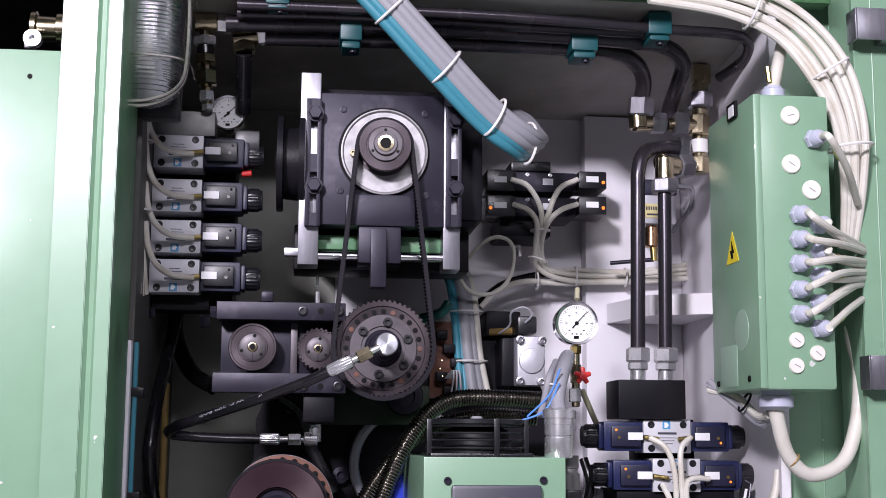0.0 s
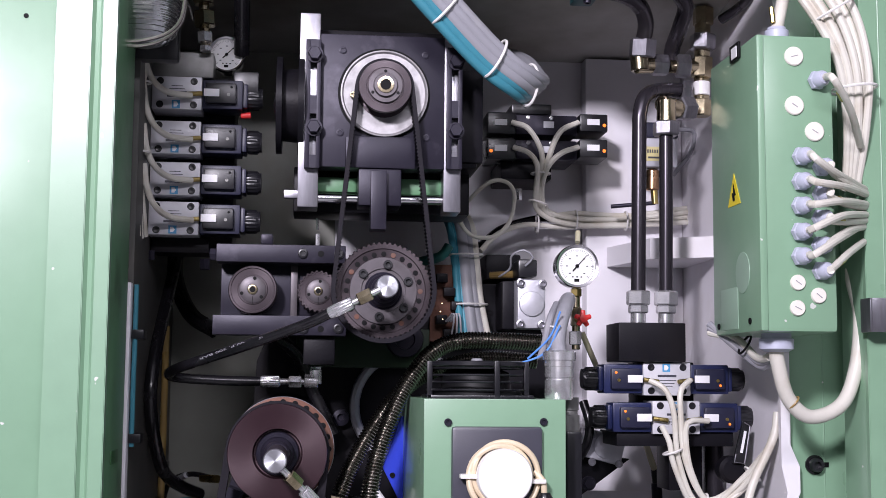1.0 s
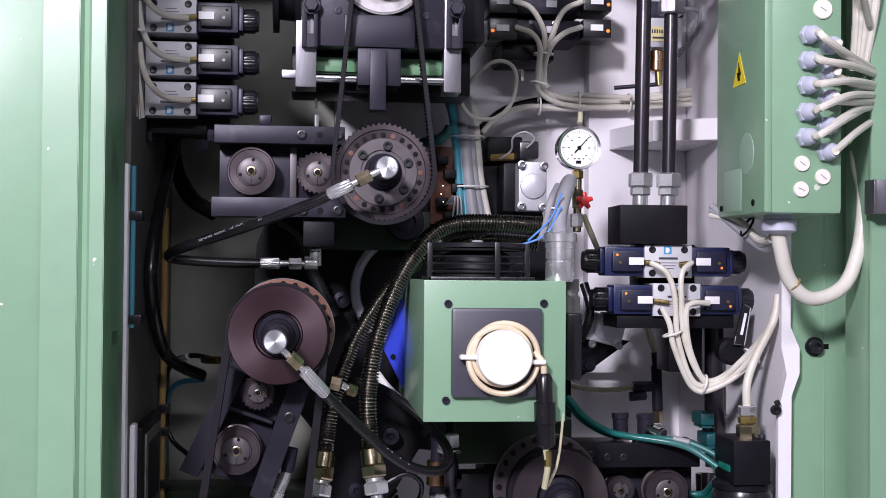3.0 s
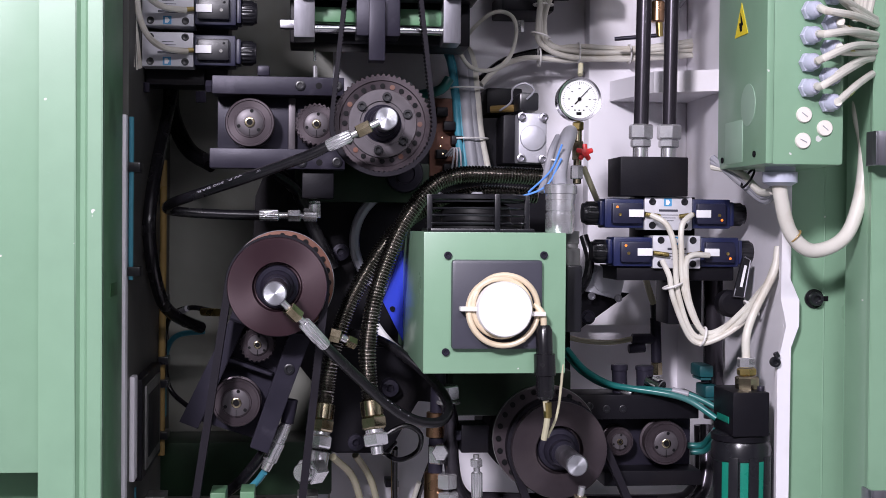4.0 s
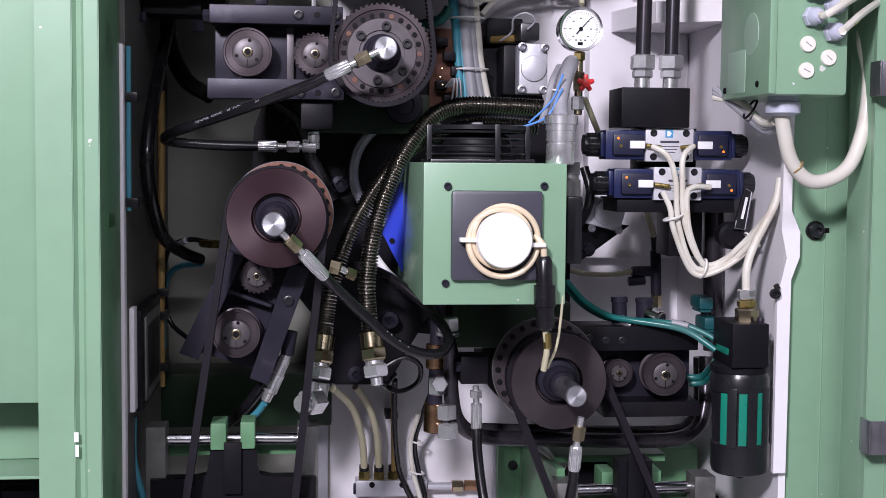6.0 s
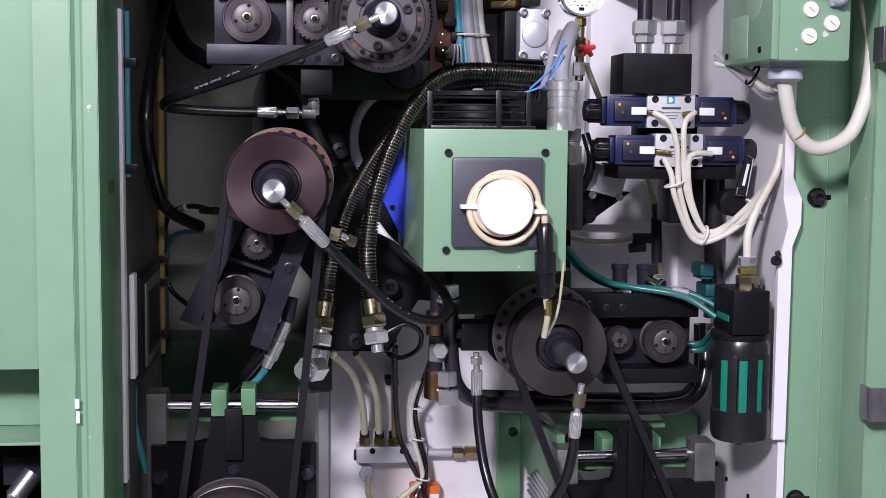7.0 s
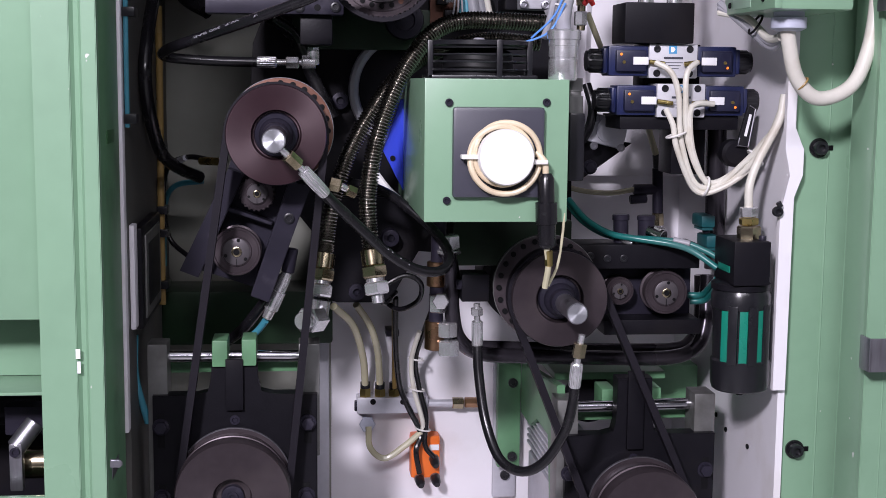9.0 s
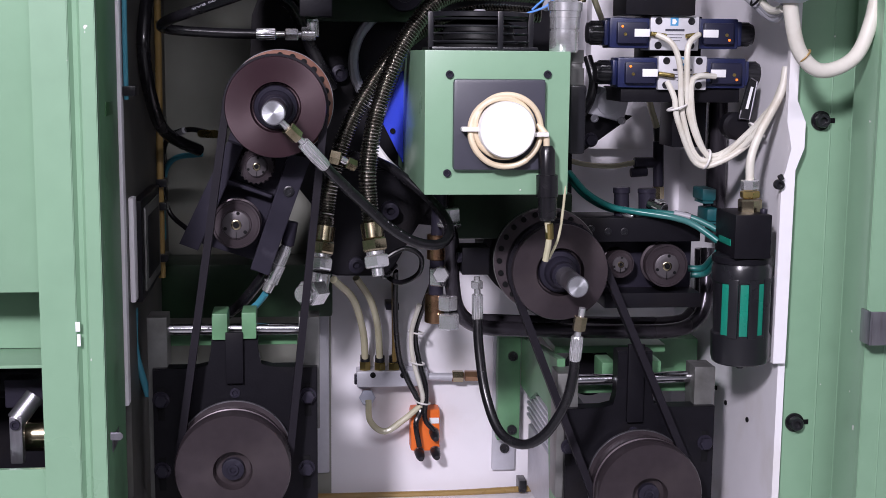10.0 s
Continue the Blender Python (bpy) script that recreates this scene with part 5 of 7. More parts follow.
for p, q in (((0.1052, 1.665, 1.892), (0.1586, 1.68, 1.839)), ((0.182, 1.68, 1.818), (0.2393, 1.7, 1.768)), ((0.2519, 1.7, 1.755), (0.2978, 1.72, 1.728)), ((0.3064, 1.745, 1.73), (0.3295, 1.76, 1.727))):
    d = Vector(q) - Vector(p)
    bm = nb()
    d0, s, u = frame_of(d)
    pts = [Vector(p) + Vector((0, 0.004, 0)) + s * (math.cos(a) * (0.030 if abs(s.y) < 0.5 else 0.018)) + u * (math.sin(a) * (0.018 if abs(s.y) < 0.5 else 0.03)) for a in [2 * math.pi * i / 24 for i in range(25)]]
    part("cable_tie", tube(bm, pts, 0.0021, 6), TIE, g)

# ---- white harness at the upper right ----
g = thing("cable_harness", "thick white cable harness bending down behind the post", "cable", (0.7149, 1.61, 1.676))
for o in (-34, -25, -15, -5, 5, 15, 26, 36):
    e = o * 0.0007
    part("cable", tube(nb(), [Vector((0.4483, 1.61, 1.912)) + Vector((e * 0.1, 0.01 * math.sin(o), e * 0.6)), Vector((0.5574, 1.61, 1.903)) + Vector((e * 0.4, 0.01 * math.sin(o), e * 0.8)), Vector((0.6333, 1.605, 1.87)) + Vector((e * 0.7, 0.008 * math.sin(o), e * 0.7)), Vector((0.6823, 1.595, 1.809)) + Vector((e, 0.006 * math.sin(o), e * 0.4)), Vector((0.7108, 1.595, 1.734)) + Vector((e * 0.8, 0.006 * math.sin(o), 0)), Vector((0.7203, 1.61, 1.653)) + Vector((e * 0.5, 0.006 * math.sin(o), 0)), Vector((0.7209, 1.63, 1.572)) + Vector((e * 0.3, 0, 0))], 0.0056, 10), CABLE_WHITE, g)
for p, d in (((0.5884, 1.605, 1.893), (1, 0, -0.35)), ((0.687, 1.595, 1.807), (0.6, 0, -1)), ((0.7126, 1.595, 1.702), (0.1, 0, -1))):
    part("cable_tie", ring_of(nb(), p, d, 0.030, 0.002, 28, 6), TIE, g)
g = thing("loop_cable", "thick white cable hanging in a loop under the terminal box", "cable", (0.6584, 1.62, 1.267))
part("cable", tube(nb(), [(0.6024, 1.6, 1.365), (0.6058, 1.605, 1.343), (0.6249, 1.62, 1.296), (0.6587, 1.63, 1.272), (0.7057, 1.64, 1.289), (0.7307, 1.65, 1.338), (0.7425, 1.66, 1.406), (0.7416, 1.68, 1.461), (0.7549, 1.7, 1.51)], 0.0095, 16), CABLE_WHITE, g)
part("cable_tie", ring_of(nb(), (0.632, 1.6215, 1.2905), (0.7, 0, -0.6), 0.0098, 0.0013, 24, 6), AMBER_DARK, g)
g = thing("box_cables", "grey cables leaving the terminal box downwards", "cable", (0.5817, 1.7, 1.377))
for k in (0, 1, 2):
    part("cable", tube(nb(), [Vector((0.559, 1.74, 1.385)) + Vector((0, 0, 0.006 * k)), Vector((0.5817, 1.7, 1.375)) + Vector((0.003, 0, -0.006 * k)), Vector((0.5985, 1.66, 1.349)) + Vector((0.004 * k, 0, -0.006 * k)), Vector((0.6009, 1.62, 1.349)) + Vector((0.003 * k, 0, 0.006 * k))], 0.005, 10), CABLE_GREY if k else CABLE_WHITE, g)
part("cable_tie", ring_of(nb(), (0.5888, 1.68, 1.367), (1, 0, -0.6), 0.014, 0.0016, 20, 6), INK, g)
g = thing("top_cable", "grey cable rising from the top gland", "cable", (0.6191, 1.62, 1.792))
part("cable", tube(nb(), [(0.6189, 1.62, 1.785), (0.6318, 1.63, 1.827), (0.6526, 1.65, 1.89)], 0.0085, 12), CABLE_WHITE, g)
part("wire_marker", rod(nb(), (0.6101, 1.615, 1.815), (0.6126, 1.615, 1.793), 0.0035, 8, 0.0008), BRASS, g)

# ---- idler units ----


def idler(front, r, parent, label="", depth=0.03, teeth=0):
    """A small flanged pulley with a clamping bush; front: centre of its front face."""
    f = Vector(front)
    w = part("idler_pulley", lathe(nb(), f, (0, -1, 0), [(-depth, r), (-depth + 0.003, r), (-depth + 0.004, r * 0.9), (-0.004, r * 0.9), (-0.003, r), (0, r * 0.97), (0, r * 0.9), (-0.002, r * 0.88), (-0.002, r * 0.62), (0.0, r * 0.6), (0.0, r * 0.3), (-0.003, r * 0.28), (-0.003, 0.0001)], seg=56, teeth=teeth, tooth=0.0022, toothed=(0, 1, 2, 3, 4, 5, 6)), PULLEY, parent, label)
    part("bush_plate", lathe(nb(), f, (0, -1, 0), [(-0.001, r * 0.56), (0.0012, r * 0.55), (0.0016, r * 0.53), (0.0016, r * 0.2)], 36), PULLEY_FACE, w, "bare iron clamping bush")
    part("bush", lathe(nb(), f, (0, -1, 0), [(-0.002, r * 0.22), (0.0035, r * 0.21), (0.004, r * 0.18), (0.004, r * 0.13), (-0.001, r * 0.12), (-0.001, 0.0001)], 24), YELLOW_ZINC, w, "bright bush")
    part("bore", lathe(nb(), f, (0, -1, 0), [(0.0035, r * 0.11), (0.0048, r * 0.11), (0.0048, 0.0001)], 16), INK, w)
    part("split", boxed(f.x - 0.0004, f.x + 0.0004, f.z - r * 0.6, f.z - r * 0.28, f.y - 0.0022, f.y + 0.001, bevel=0), INK, w)
    for a in (80, 200, 320):
        part("grub_screw", lathe(nb(), f + Vector((math.cos(radians(a)) * r * 0.47, 0, math.sin(radians(a)) * r * 0.47)), (0, -1, 0), [(0.001, r * 0.075), (0.0019, r * 0.075), (0.002, 0.0001)], 10), INK, w)
    return w


def tooth_strip(bm, a, b, y, width, n):
    """A run of belt teeth from a to b."""
    a, b = Vector(a), Vector(b)
    d = (b - a)
    L = d.length
    u = d.normalized()
    s = Vector((-u.z, 0, u.x))
    for sgn, t in ((0, None),):
        rings = []
        for i in range(2 * n + 1):
            p = a + d * (i / (2 * n))
            h = 0.0015 if i % 2 else 0.0035
            rings.append([p + Vector((0, y, 0)), p + Vector((0, y + width, 0)), p - s * h + Vector((0, y + width, 0)), p - s * h + Vector((0, y, 0))])
        loft(bm, rings)
    return bm


g = thing("idler_unit", "black steel idler bracket with two pulleys and a short toothed belt", "idler unit", (-0.0311, 1.82, 1.378), "idler units")
part("top_bar", boxed(-0.1246, 0.0547, 1.478, 1.503, 1.795, 1.84, bevel=0.0015), BLACK_STEEL, g)
part("bottom_bar", boxed(-0.1276, 0.0565, 1.377, 1.404, 1.795, 1.84, bevel=0.0015), BLACK_STEEL, g)
part("back_plate", boxed(-0.1197, 0.0634, 1.403, 1.487, 1.84, 1.86, bevel=0.001), BLACK_STEEL, g)
part("spacer", boxed(-0.0214, -0.0119, 1.405, 1.477, 1.828, 1.839, bevel=0.001), PULLEY_FACE, g, "bare grey spacer plate")
for p in ((-0.0052, 1.795, 1.491), (0.0452, 1.795, 1.491), (-0.0029, 1.795, 1.386), (0.0456, 1.795, 1.387)):
    part("socket_screw", socket_bolt(nb(), p, 0.007, 0.003), PLASTIC, g)
for p in ((0.02, 1.795, 1.491), (0.0213, 1.795, 1.386)):
    part("hole", lathe(nb(), p, (0, -1, 0), [(0, 0.0045), (0.0005, 0.0045), (0.0006, 0.0001)], 14), INK, g)
idler((-0.0737, 1.8, 1.44), 0.03365, g)
idler((0.0172, 1.8, 1.439), 0.02974, g, teeth=26)
part("short_belt", tooth_strip(nb(), (-0.0726, 1.81, 1.472), (0.0262, 1.81, 1.47), 1.806, 0.018, 20), BELT, g)
part("short_belt", tooth_strip(nb(), (-0.0708, 1.81, 1.407), (0.0274, 1.81, 1.41), 1.806, 0.018, 20), BELT, g)
part("end_screw", hexnut(nb(), (-0.1255, 1.82, 1.49), (-0.1349, 1.82, 1.49), 0.009), BLACK_STEEL, g)
part("oil_nipple", rod(nb(), (0.0152, 1.82, 1.502), (0.0147, 1.82, 1.522), 0.0032, 10, 0.001), ZINC, g)
part("oil_nipple_neck", rod(nb(), (0.0147, 1.82, 1.528), (0.0144, 1.82, 1.544), 0.002, 8), ZINC, g)
part("lower_block", boxed(-0.0022, 0.042, 1.337, 1.377, 1.81, 1.86, bevel=0.003), BLACK_CAST, g)
part("top_screw", boxed(-0.0649, -0.0474, 1.506, 1.521, 1.82, 1.845, bevel=0.003), BLACK_STEEL, g)

g = thing("idler_unit", "slanted black steel idler bracket with two pulleys", "idler unit", (-0.0913, 1.86, 0.9872), "idler units")
X = lambda p: (p[0], p[2])
part("side_arm", slab(nb(), [X((-0.1015, 1.83, 1.167)), X((-0.0805, 1.83, 1.159)), X((-0.1444, 1.83, 1.015)), X((-0.1699, 1.83, 1.025))], 1.83, 1.87), BLACK_STEEL, g)
part("side_arm", slab(nb(), [X((-0.0178, 1.82, 1.151)), X((0.0119, 1.82, 1.144)), X((-0.0473, 1.82, 0.9807)), X((-0.0722, 1.82, 0.9905))], 1.82, 1.87), BLACK_STEEL, g)
part("back_plate", slab(nb(), [X((-0.0958, 1.87, 1.188)), X((0.0202, 1.87, 1.156)), X((-0.0518, 1.87, 0.9892)), X((-0.1515, 1.87, 1.022))], 1.871, 1.89), BLACK_STEEL, g)
part("cross_bar", slab(nb(), [X((-0.1026, 1.85, 1.113)), X((-0.0418, 1.85, 1.091)), X((-0.0434, 1.85, 1.087)), X((-0.1042, 1.85, 1.108))], 1.84, 1.868), BLACK_STEEL, g)
idler((-0.0912, 1.825, 1.052), 0.03412, g)
idler((-0.0627, 1.835, 1.132), 0.02553, g, teeth=22)
part("socket_screw", socket_bolt(nb(), (-0.0185, 1.82, 1.099), 0.0075, 0.003), PLASTIC, g)

g = thing("idler_unit", "black steel idler bracket with one pulley beside the lower spindle", "idler unit", (0.5092, 1.86, 0.9211), "idler units")
part("top_bar", boxed(0.3813, 0.5723, 1.024, 1.059, 1.83, 1.9, bevel=0.0015), BLACK_CAST, g)
part("bottom_bar", boxed(0.4336, 0.5764, 0.927, 0.9487, 1.83, 1.9, bevel=0.0015), BLACK_CAST, g)
part("back_plate", boxed(0.4357, 0.5748, 0.9369, 1.019, 1.88, 1.899, bevel=0.001), BLACK_STEEL, g)
idler((0.521, 1.82, 0.9901), 0.03165, g)
idler((0.4604, 1.85, 0.9882), 0.02091, g)
part("short_belt", tooth_strip(nb(), (0.4503, 1.84, 1.021), (0.5299, 1.84, 1.019), 1.836, 0.018, 15), BELT, g)
for p in ((0.4357, 1.83, 1.039), (0.4597, 1.83, 1.039), (0.4108, 1.83, 1.043)):
    part("socket_screw", socket_bolt(nb(), p, 0.0055, 0.002), PLASTIC, g)

# ---- spindle castings behind the pulleys ----
g = thing("spindle_casting", "dark oily machine casting behind the pulleys", "machine casting", (0.1509, 2.1, 1.01))
part("body", slab(nb(), [X((-0.0271, 2.06, 1.468)), X((0.3521, 2.06, 1.475)), X((0.428, 2.06, 1.278)), X((0.4311, 2.06, 1.069)), X((0.3027, 2.06, 1.01)), X((0.139, 2.06, 1.024)), X((0.0225, 2.06, 1.043)), X((-0.0837, 2.06, 1.177)), X((-0.075, 2.06, 1.345))], 2.06, 2.249, 0.006), BLACK_CAST, g)
for p, r in (((0.1133, 1.9, 1.448), 0.062), ((-0.0286, 1.9, 1.217), 0.066), ((0.3632, 1.9, 0.9764), 0.064)):
    part("spindle_nose", lathe(nb(), Vector(p) + Vector((0, 0.25, 0)), (0, -1, 0), [(0, r * 1.2), (0.09, r * 1.2), (0.095, r), (0.33, r), (0.335, r * 0.5)], 48), BLACK_CAST, g)
part("bearing_ring", ring_of(nb(), (0.1644, 2.04, 1.276), (0, 1, 0), 0.085, 0.008, 56, 8), CAST_ALU, g, "grey worn flange ring")
part("green_plate", boxed(-0.0135, 0.1965, 1.336, 1.398, 2.03, 2.059, bevel=0.003), SHADOW_GREEN, g, "green plate, painted dark as deep shade")
part("hub_face", lathe(nb(), (0.1559, 2.02, 1.381), (0, -1, 0), [(0, 0.03), (0.01, 0.028), (0.011, 0.016), (0.004, 0.015), (0.004, 0.0001)], 32), BLACK_STEEL, g)
for p in ((0.0588, 2.05, 1.258), (0.085, 2.05, 0.9581), (0.1369, 2.03, 1.046)):
    part("boss", lathe(nb(), p, (0, -1, 0), [(-0.02, 0.014), (0.008, 0.013), (0.009, 0.006), (0.002, 0.005), (0.002, 0.0001)], 20), BLACK_STEEL, g)
part("lower_flange", slab(nb(), [(0.0222, 1.11), (0.2288, 1.11), (0.2019, 1.0526), (0.1796, 1.0164), (0.1394, 0.9446), (0.13, 0.9396), (0.054, 0.9404), (0.03, 0.949), (0.0222, 0.9633)], 2.05, 2.24, 0.003), BLACK_CAST, g)
part("under_block", boxed(0.2316, 0.419, 1.005, 1.076, 2.0, 2.2, bevel=0.004), SHADOW_GREEN, g, "green block, painted dark as deep shade")
g = thing("servo_motor", "bright blue enamelled motor end behind the conduits", "motor", (0.1402, 1.96, 1.132))
part("motor_body", lathe(nb(), (0.1774, 1.95, 1.192), (0, 1, 0), [(0, 0.035), (0.002, 0.05), (0.08, 0.05)], 40), BRIGHT_BLUE, g)
part("motor_plate", slab(nb(), [X((0.1188, 1.94, 1.187)), X((0.1447, 1.94, 1.262)), X((0.1885, 1.94, 1.278)), X((0.1899, 1.94, 1.117)), X((0.1516, 1.94, 1.123))], 1.935, 1.949), BRIGHT_BLUE, g)
part("screw", socket_bolt(nb(), (0.133, 1.934, 1.176), 0.004, 0.002), INK, g)
part("skirt", tube(nb(), [(0.1077, 1.93, 1.153), (0.1255, 1.93, 1.13), (0.1508, 1.94, 1.107)], 0.006, 10), WHITE_CAP, g)

# ---- spiral steel conduits ----


def conduit(label, pts, r, end):
    g = thing("spiral_conduit", label, "conduit", pts[-1], "spiral conduits")
    part("conduit", tube(nb(), pts, r, 16, ribs=0.0046, pitch=0.0044), SPRING, g)
    a, b = Vector(pts[-2]), Vector(pts[-1])
    d = (b - a).normalized()
    at = Vector(pts[-1])
    for kind, l, q, m in end:
        if kind == "nut":
            part("nut", hexnut(nb(), at, at + d * l, q), m, g)
        else:
            part(kind, rod(nb(), at, at + d * l, q, 20, 0.001), m, g)
        at += d * l


END = (("ferrule", 0.022, 0.0155, YELLOW_ZINC), ("nut", 0.017, 0.0185, YELLOW_ZINC), ("collar", 0.006, 0.013, ZINC), ("nut", 0.017, 0.0185, ZINC), ("spigot", 0.012, 0.0085, ZINC))
conduit("spiral wound steel conduit arching behind the fan, open at its end", ((0.3478, 1.86, 1.372), (0.2926, 1.85, 1.374), (0.2223, 1.84, 1.373), (0.1812, 1.83, 1.356), (0.1465, 1.82, 1.314), (0.1208, 1.81, 1.263), (0.0994, 1.8, 1.2), (0.0892, 1.79, 1.131), (0.0907, 1.785, 1.084), (0.0937, 1.78, 1.06)), 0.0128, END)
conduit("spiral wound steel conduit with joined fittings", ((0.3484, 1.93, 1.347), (0.2617, 1.92, 1.349), (0.1852, 1.91, 1.329), (0.1342, 1.89, 1.292), (0.0909, 1.87, 1.233), (0.0602, 1.86, 1.173), (0.0409, 1.85, 1.109), (0.0338, 1.845, 1.065), (0.0314, 1.84, 1.047)), 0.0124, END[:4])
fitting("zinc elbow joint below the conduit", [("elbow", (0.0268, 1.84, 0.9814), (0.0221, 1.84, 0.9531), 0.013, ZINC), ("nut", (0.022, 1.83, 0.955), (0.0045, 1.79, 0.9603), 0.0185, ZINC), ("tip", (0.0045, 1.79, 0.9603), (-0.0001, 1.78, 0.9614), 0.013, ZINC)])
fitting("yellow zinc cross joint between the conduits", [("nut", (0.0372, 1.83, 1.147), (0.053, 1.83, 1.143), 0.0105, YELLOW_ZINC), ("arm", (0.053, 1.83, 1.143), (0.074, 1.84, 1.132), 0.005, ZINC), ("nut", (0.0611, 1.835, 1.138), (0.0741, 1.84, 1.132), 0.009, YELLOW_ZINC)])

# ---- black hydraulic hoses with crimped ends ----


def hose(label, start, ferrule0, ferrule1, pts, r=0.0085, end=None):
    """start: on the rotary union; the crimp lies from ferrule0 to ferrule1, the hose follows pts."""
    g = thing("hydraulic_hose", label, "hose", pts[-1], "black hydraulic hoses")
    s, f0, f1 = Vector(start), Vector(ferrule0), Vector(ferrule1)
    part("union_stem", rod(nb(), s, f0, 0.0045, 12), ZINC, g)
    part("nut", hexnut(nb(), s.lerp(f0, 0.3), s.lerp(f0, 0.8), 0.009), YELLOW_ZINC, g)
    part("ferrule", lathe(nb(), f0, f1 - f0, [(0, r * 0.9), (0.002, r * 1.15), ((f1 - f0).length * 0.5, r * 1.2), ((f1 - f0).length - 0.002, r * 1.15), ((f1 - f0).length, r)], teeth=16, tooth=0.0008, toothed=(1, 2, 3)), ZINC, g, "crimped silver ferrule")
    part("hose_body", tube(nb(), [f1, *pts], r, 14), RUBBER, g)
    if end:
        a, b, c = (Vector(q) for q in end)
        part("ferrule", lathe(nb(), a, b - a, [(0, r), (0.002, r * 1.15), ((b - a).length - 0.002, r * 1.15), ((b - a).length, r * 0.8)], teeth=16, tooth=0.0008, toothed=(1, 2)), ZINC, g, "crimped silver ferrule")
        part("end_stem", rod(nb(), b, c, 0.0045, 12), ZINC, g)
        part("nut", hexnut(nb(), b.lerp(c, 0.3), b.lerp(c, 0.75), 0.009), ZINC, g)
    return g


h1 = hose("black hydraulic hose from the upper rotary union, folded back", (0.095, 1.655, 1.432), (0.0604, 1.66, 1.415), (0.0303, 1.67, 1.401), ((0, 1.68, 1.387), (-0.0732, 1.71, 1.361), (-0.1452, 1.75, 1.338), (-0.1753, 1.78, 1.328), (-0.1856, 1.81, 1.321), (-0.1704, 1.83, 1.317), (-0.1165, 1.84, 1.314), (-0.0598, 1.84, 1.313)), 0.0070, ((-0.0614, 1.84, 1.313), (-0.0337, 1.84, 1.313), (0.0059, 1.84, 1.313)))
fitting("zinc elbow at the hose end", [("elbow", (0.0003, 1.84, 1.314), (0.0194, 1.84, 1.314), 0.0095, ZINC), ("stub", (0.0163, 1.84, 1.31), (0.0159, 1.84, 1.331), 0.0085, ZINC), ("nut", (0.016, 1.84, 1.326), (0.0158, 1.84, 1.335), 0.0085, ZINC)])
text("hose_print", "W.P. 300 BAR", Vector((-0.109, 1.7225, 1.353)) + Vector((0, -0.0086, 0)), 0.0028, CABLE_GREY, h1, turned=180 + 19, depth=0.0001, width=0.07, facing=-25)
text("hose_print", "1/4\"", Vector((-0.0578, 1.7, 1.3695)) + Vector((0, -0.0086, 0)), 0.0028, CABLE_GREY, h1, turned=180 + 19, depth=0.0001, facing=-18)
h2 = hose("black hydraulic hose from the brown pulley's union, looping back up", (-0.0261, 1.592, 1.2072), (0.0007, 1.607, 1.1806), (0.0283, 1.635, 1.1491), ((0.0393, 1.65, 1.1364), (0.0769, 1.685, 1.0978), (0.1162, 1.72, 1.06), (0.1558, 1.74, 1.037), (0.1901, 1.76, 1.034), (0.2008, 1.78, 1.052), (0.1855, 1.81, 1.079), (0.1439, 1.84, 1.115), (0.1093, 1.87, 1.135), (0.0697, 1.9, 1.143)), 0.0070)
for i in (0, 1, 3, 4, 5, 7, 9):
    p = Vector((0.088, 1.7035, 1.0862)).lerp(Vector((0.14, 1.727, 1.046)), i / 9)
    part("print_bar", boxed(-0.001, 0.001, -0.0006, 0.0006, -0.0002, 0.0002, bevel=0, m=Matrix.Translation(p + Vector((0.001, -0.0068, 0.0015))) @ Matrix.Rotation(radians(40), 4, "Y")), CABLE_GREY, h2)
hose("black hydraulic hose hanging in a loop below the lower spindle", (0.3625, 1.655, 0.9628), (0.3578, 1.66, 0.9242), (0.356, 1.665, 0.8904), ((0.3553, 1.67, 0.8685), (0.3476, 1.68, 0.8273), (0.3256, 1.7, 0.7805), (0.2984, 1.72, 0.76), (0.2715, 1.75, 0.7694), (0.2552, 1.78, 0.8142), (0.2475, 1.8, 0.8748), (0.2458, 1.81, 0.92)), 0.0070, ((0.2458, 1.81, 0.9176), (0.2453, 1.81, 0.9542), (0.2442, 1.81, 0.9785)))
g = thing("port_block", "small black steel port block with a screwed joint", "block", (0.2437, 1.83, 0.9751))
part("block", boxed(0.2231, 0.2616, 0.9809, 1.02, 1.81, 1.86, bevel=0.002), BLACK_CAST, g)
part("side_joint", hexnut(nb(), (0.2258, 1.82, 1.005), (0.2162, 1.82, 1.005), 0.008), BLACK_STEEL, g)

# ---- copper and zinc joints, bent pipe ----
fitting("stack of copper-coloured and zinc pipe joints", [("stem", (0.1954, 1.86, 1.091), (0.1904, 1.86, 0.9021), 0.0105, BLACK_STEEL), ("copper_collar", (0.1926, 1.86, 1.032), (0.1921, 1.86, 0.9961), 0.0145, COPPER), ("copper_collar", (0.1901, 1.86, 0.9451), (0.1896, 1.86, 0.9038), 0.0145, COPPER), ("nut", (0.1963, 1.86, 0.9846), (0.1965, 1.86, 0.9582), 0.0165, ZINC), ("nut", (0.2064, 1.84, 1.073), (0.2074, 1.84, 1.053), 0.0165, ZINC), ("nut", (0.2071, 1.85, 0.9451), (0.2073, 1.85, 0.9237), 0.0155, ZINC), ("ring", (0.2075, 1.84, 1.051), (0.2075, 1.84, 1.046), 0.0175, ZINC), ("nut", (0.2089, 1.85, 0.9188), (0.2092, 1.85, 0.8957), 0.0165, ZINC), ("nut", (0.2002, 1.85, 0.978), (0.1938, 1.82, 0.9799), 0.012, ZINC)])
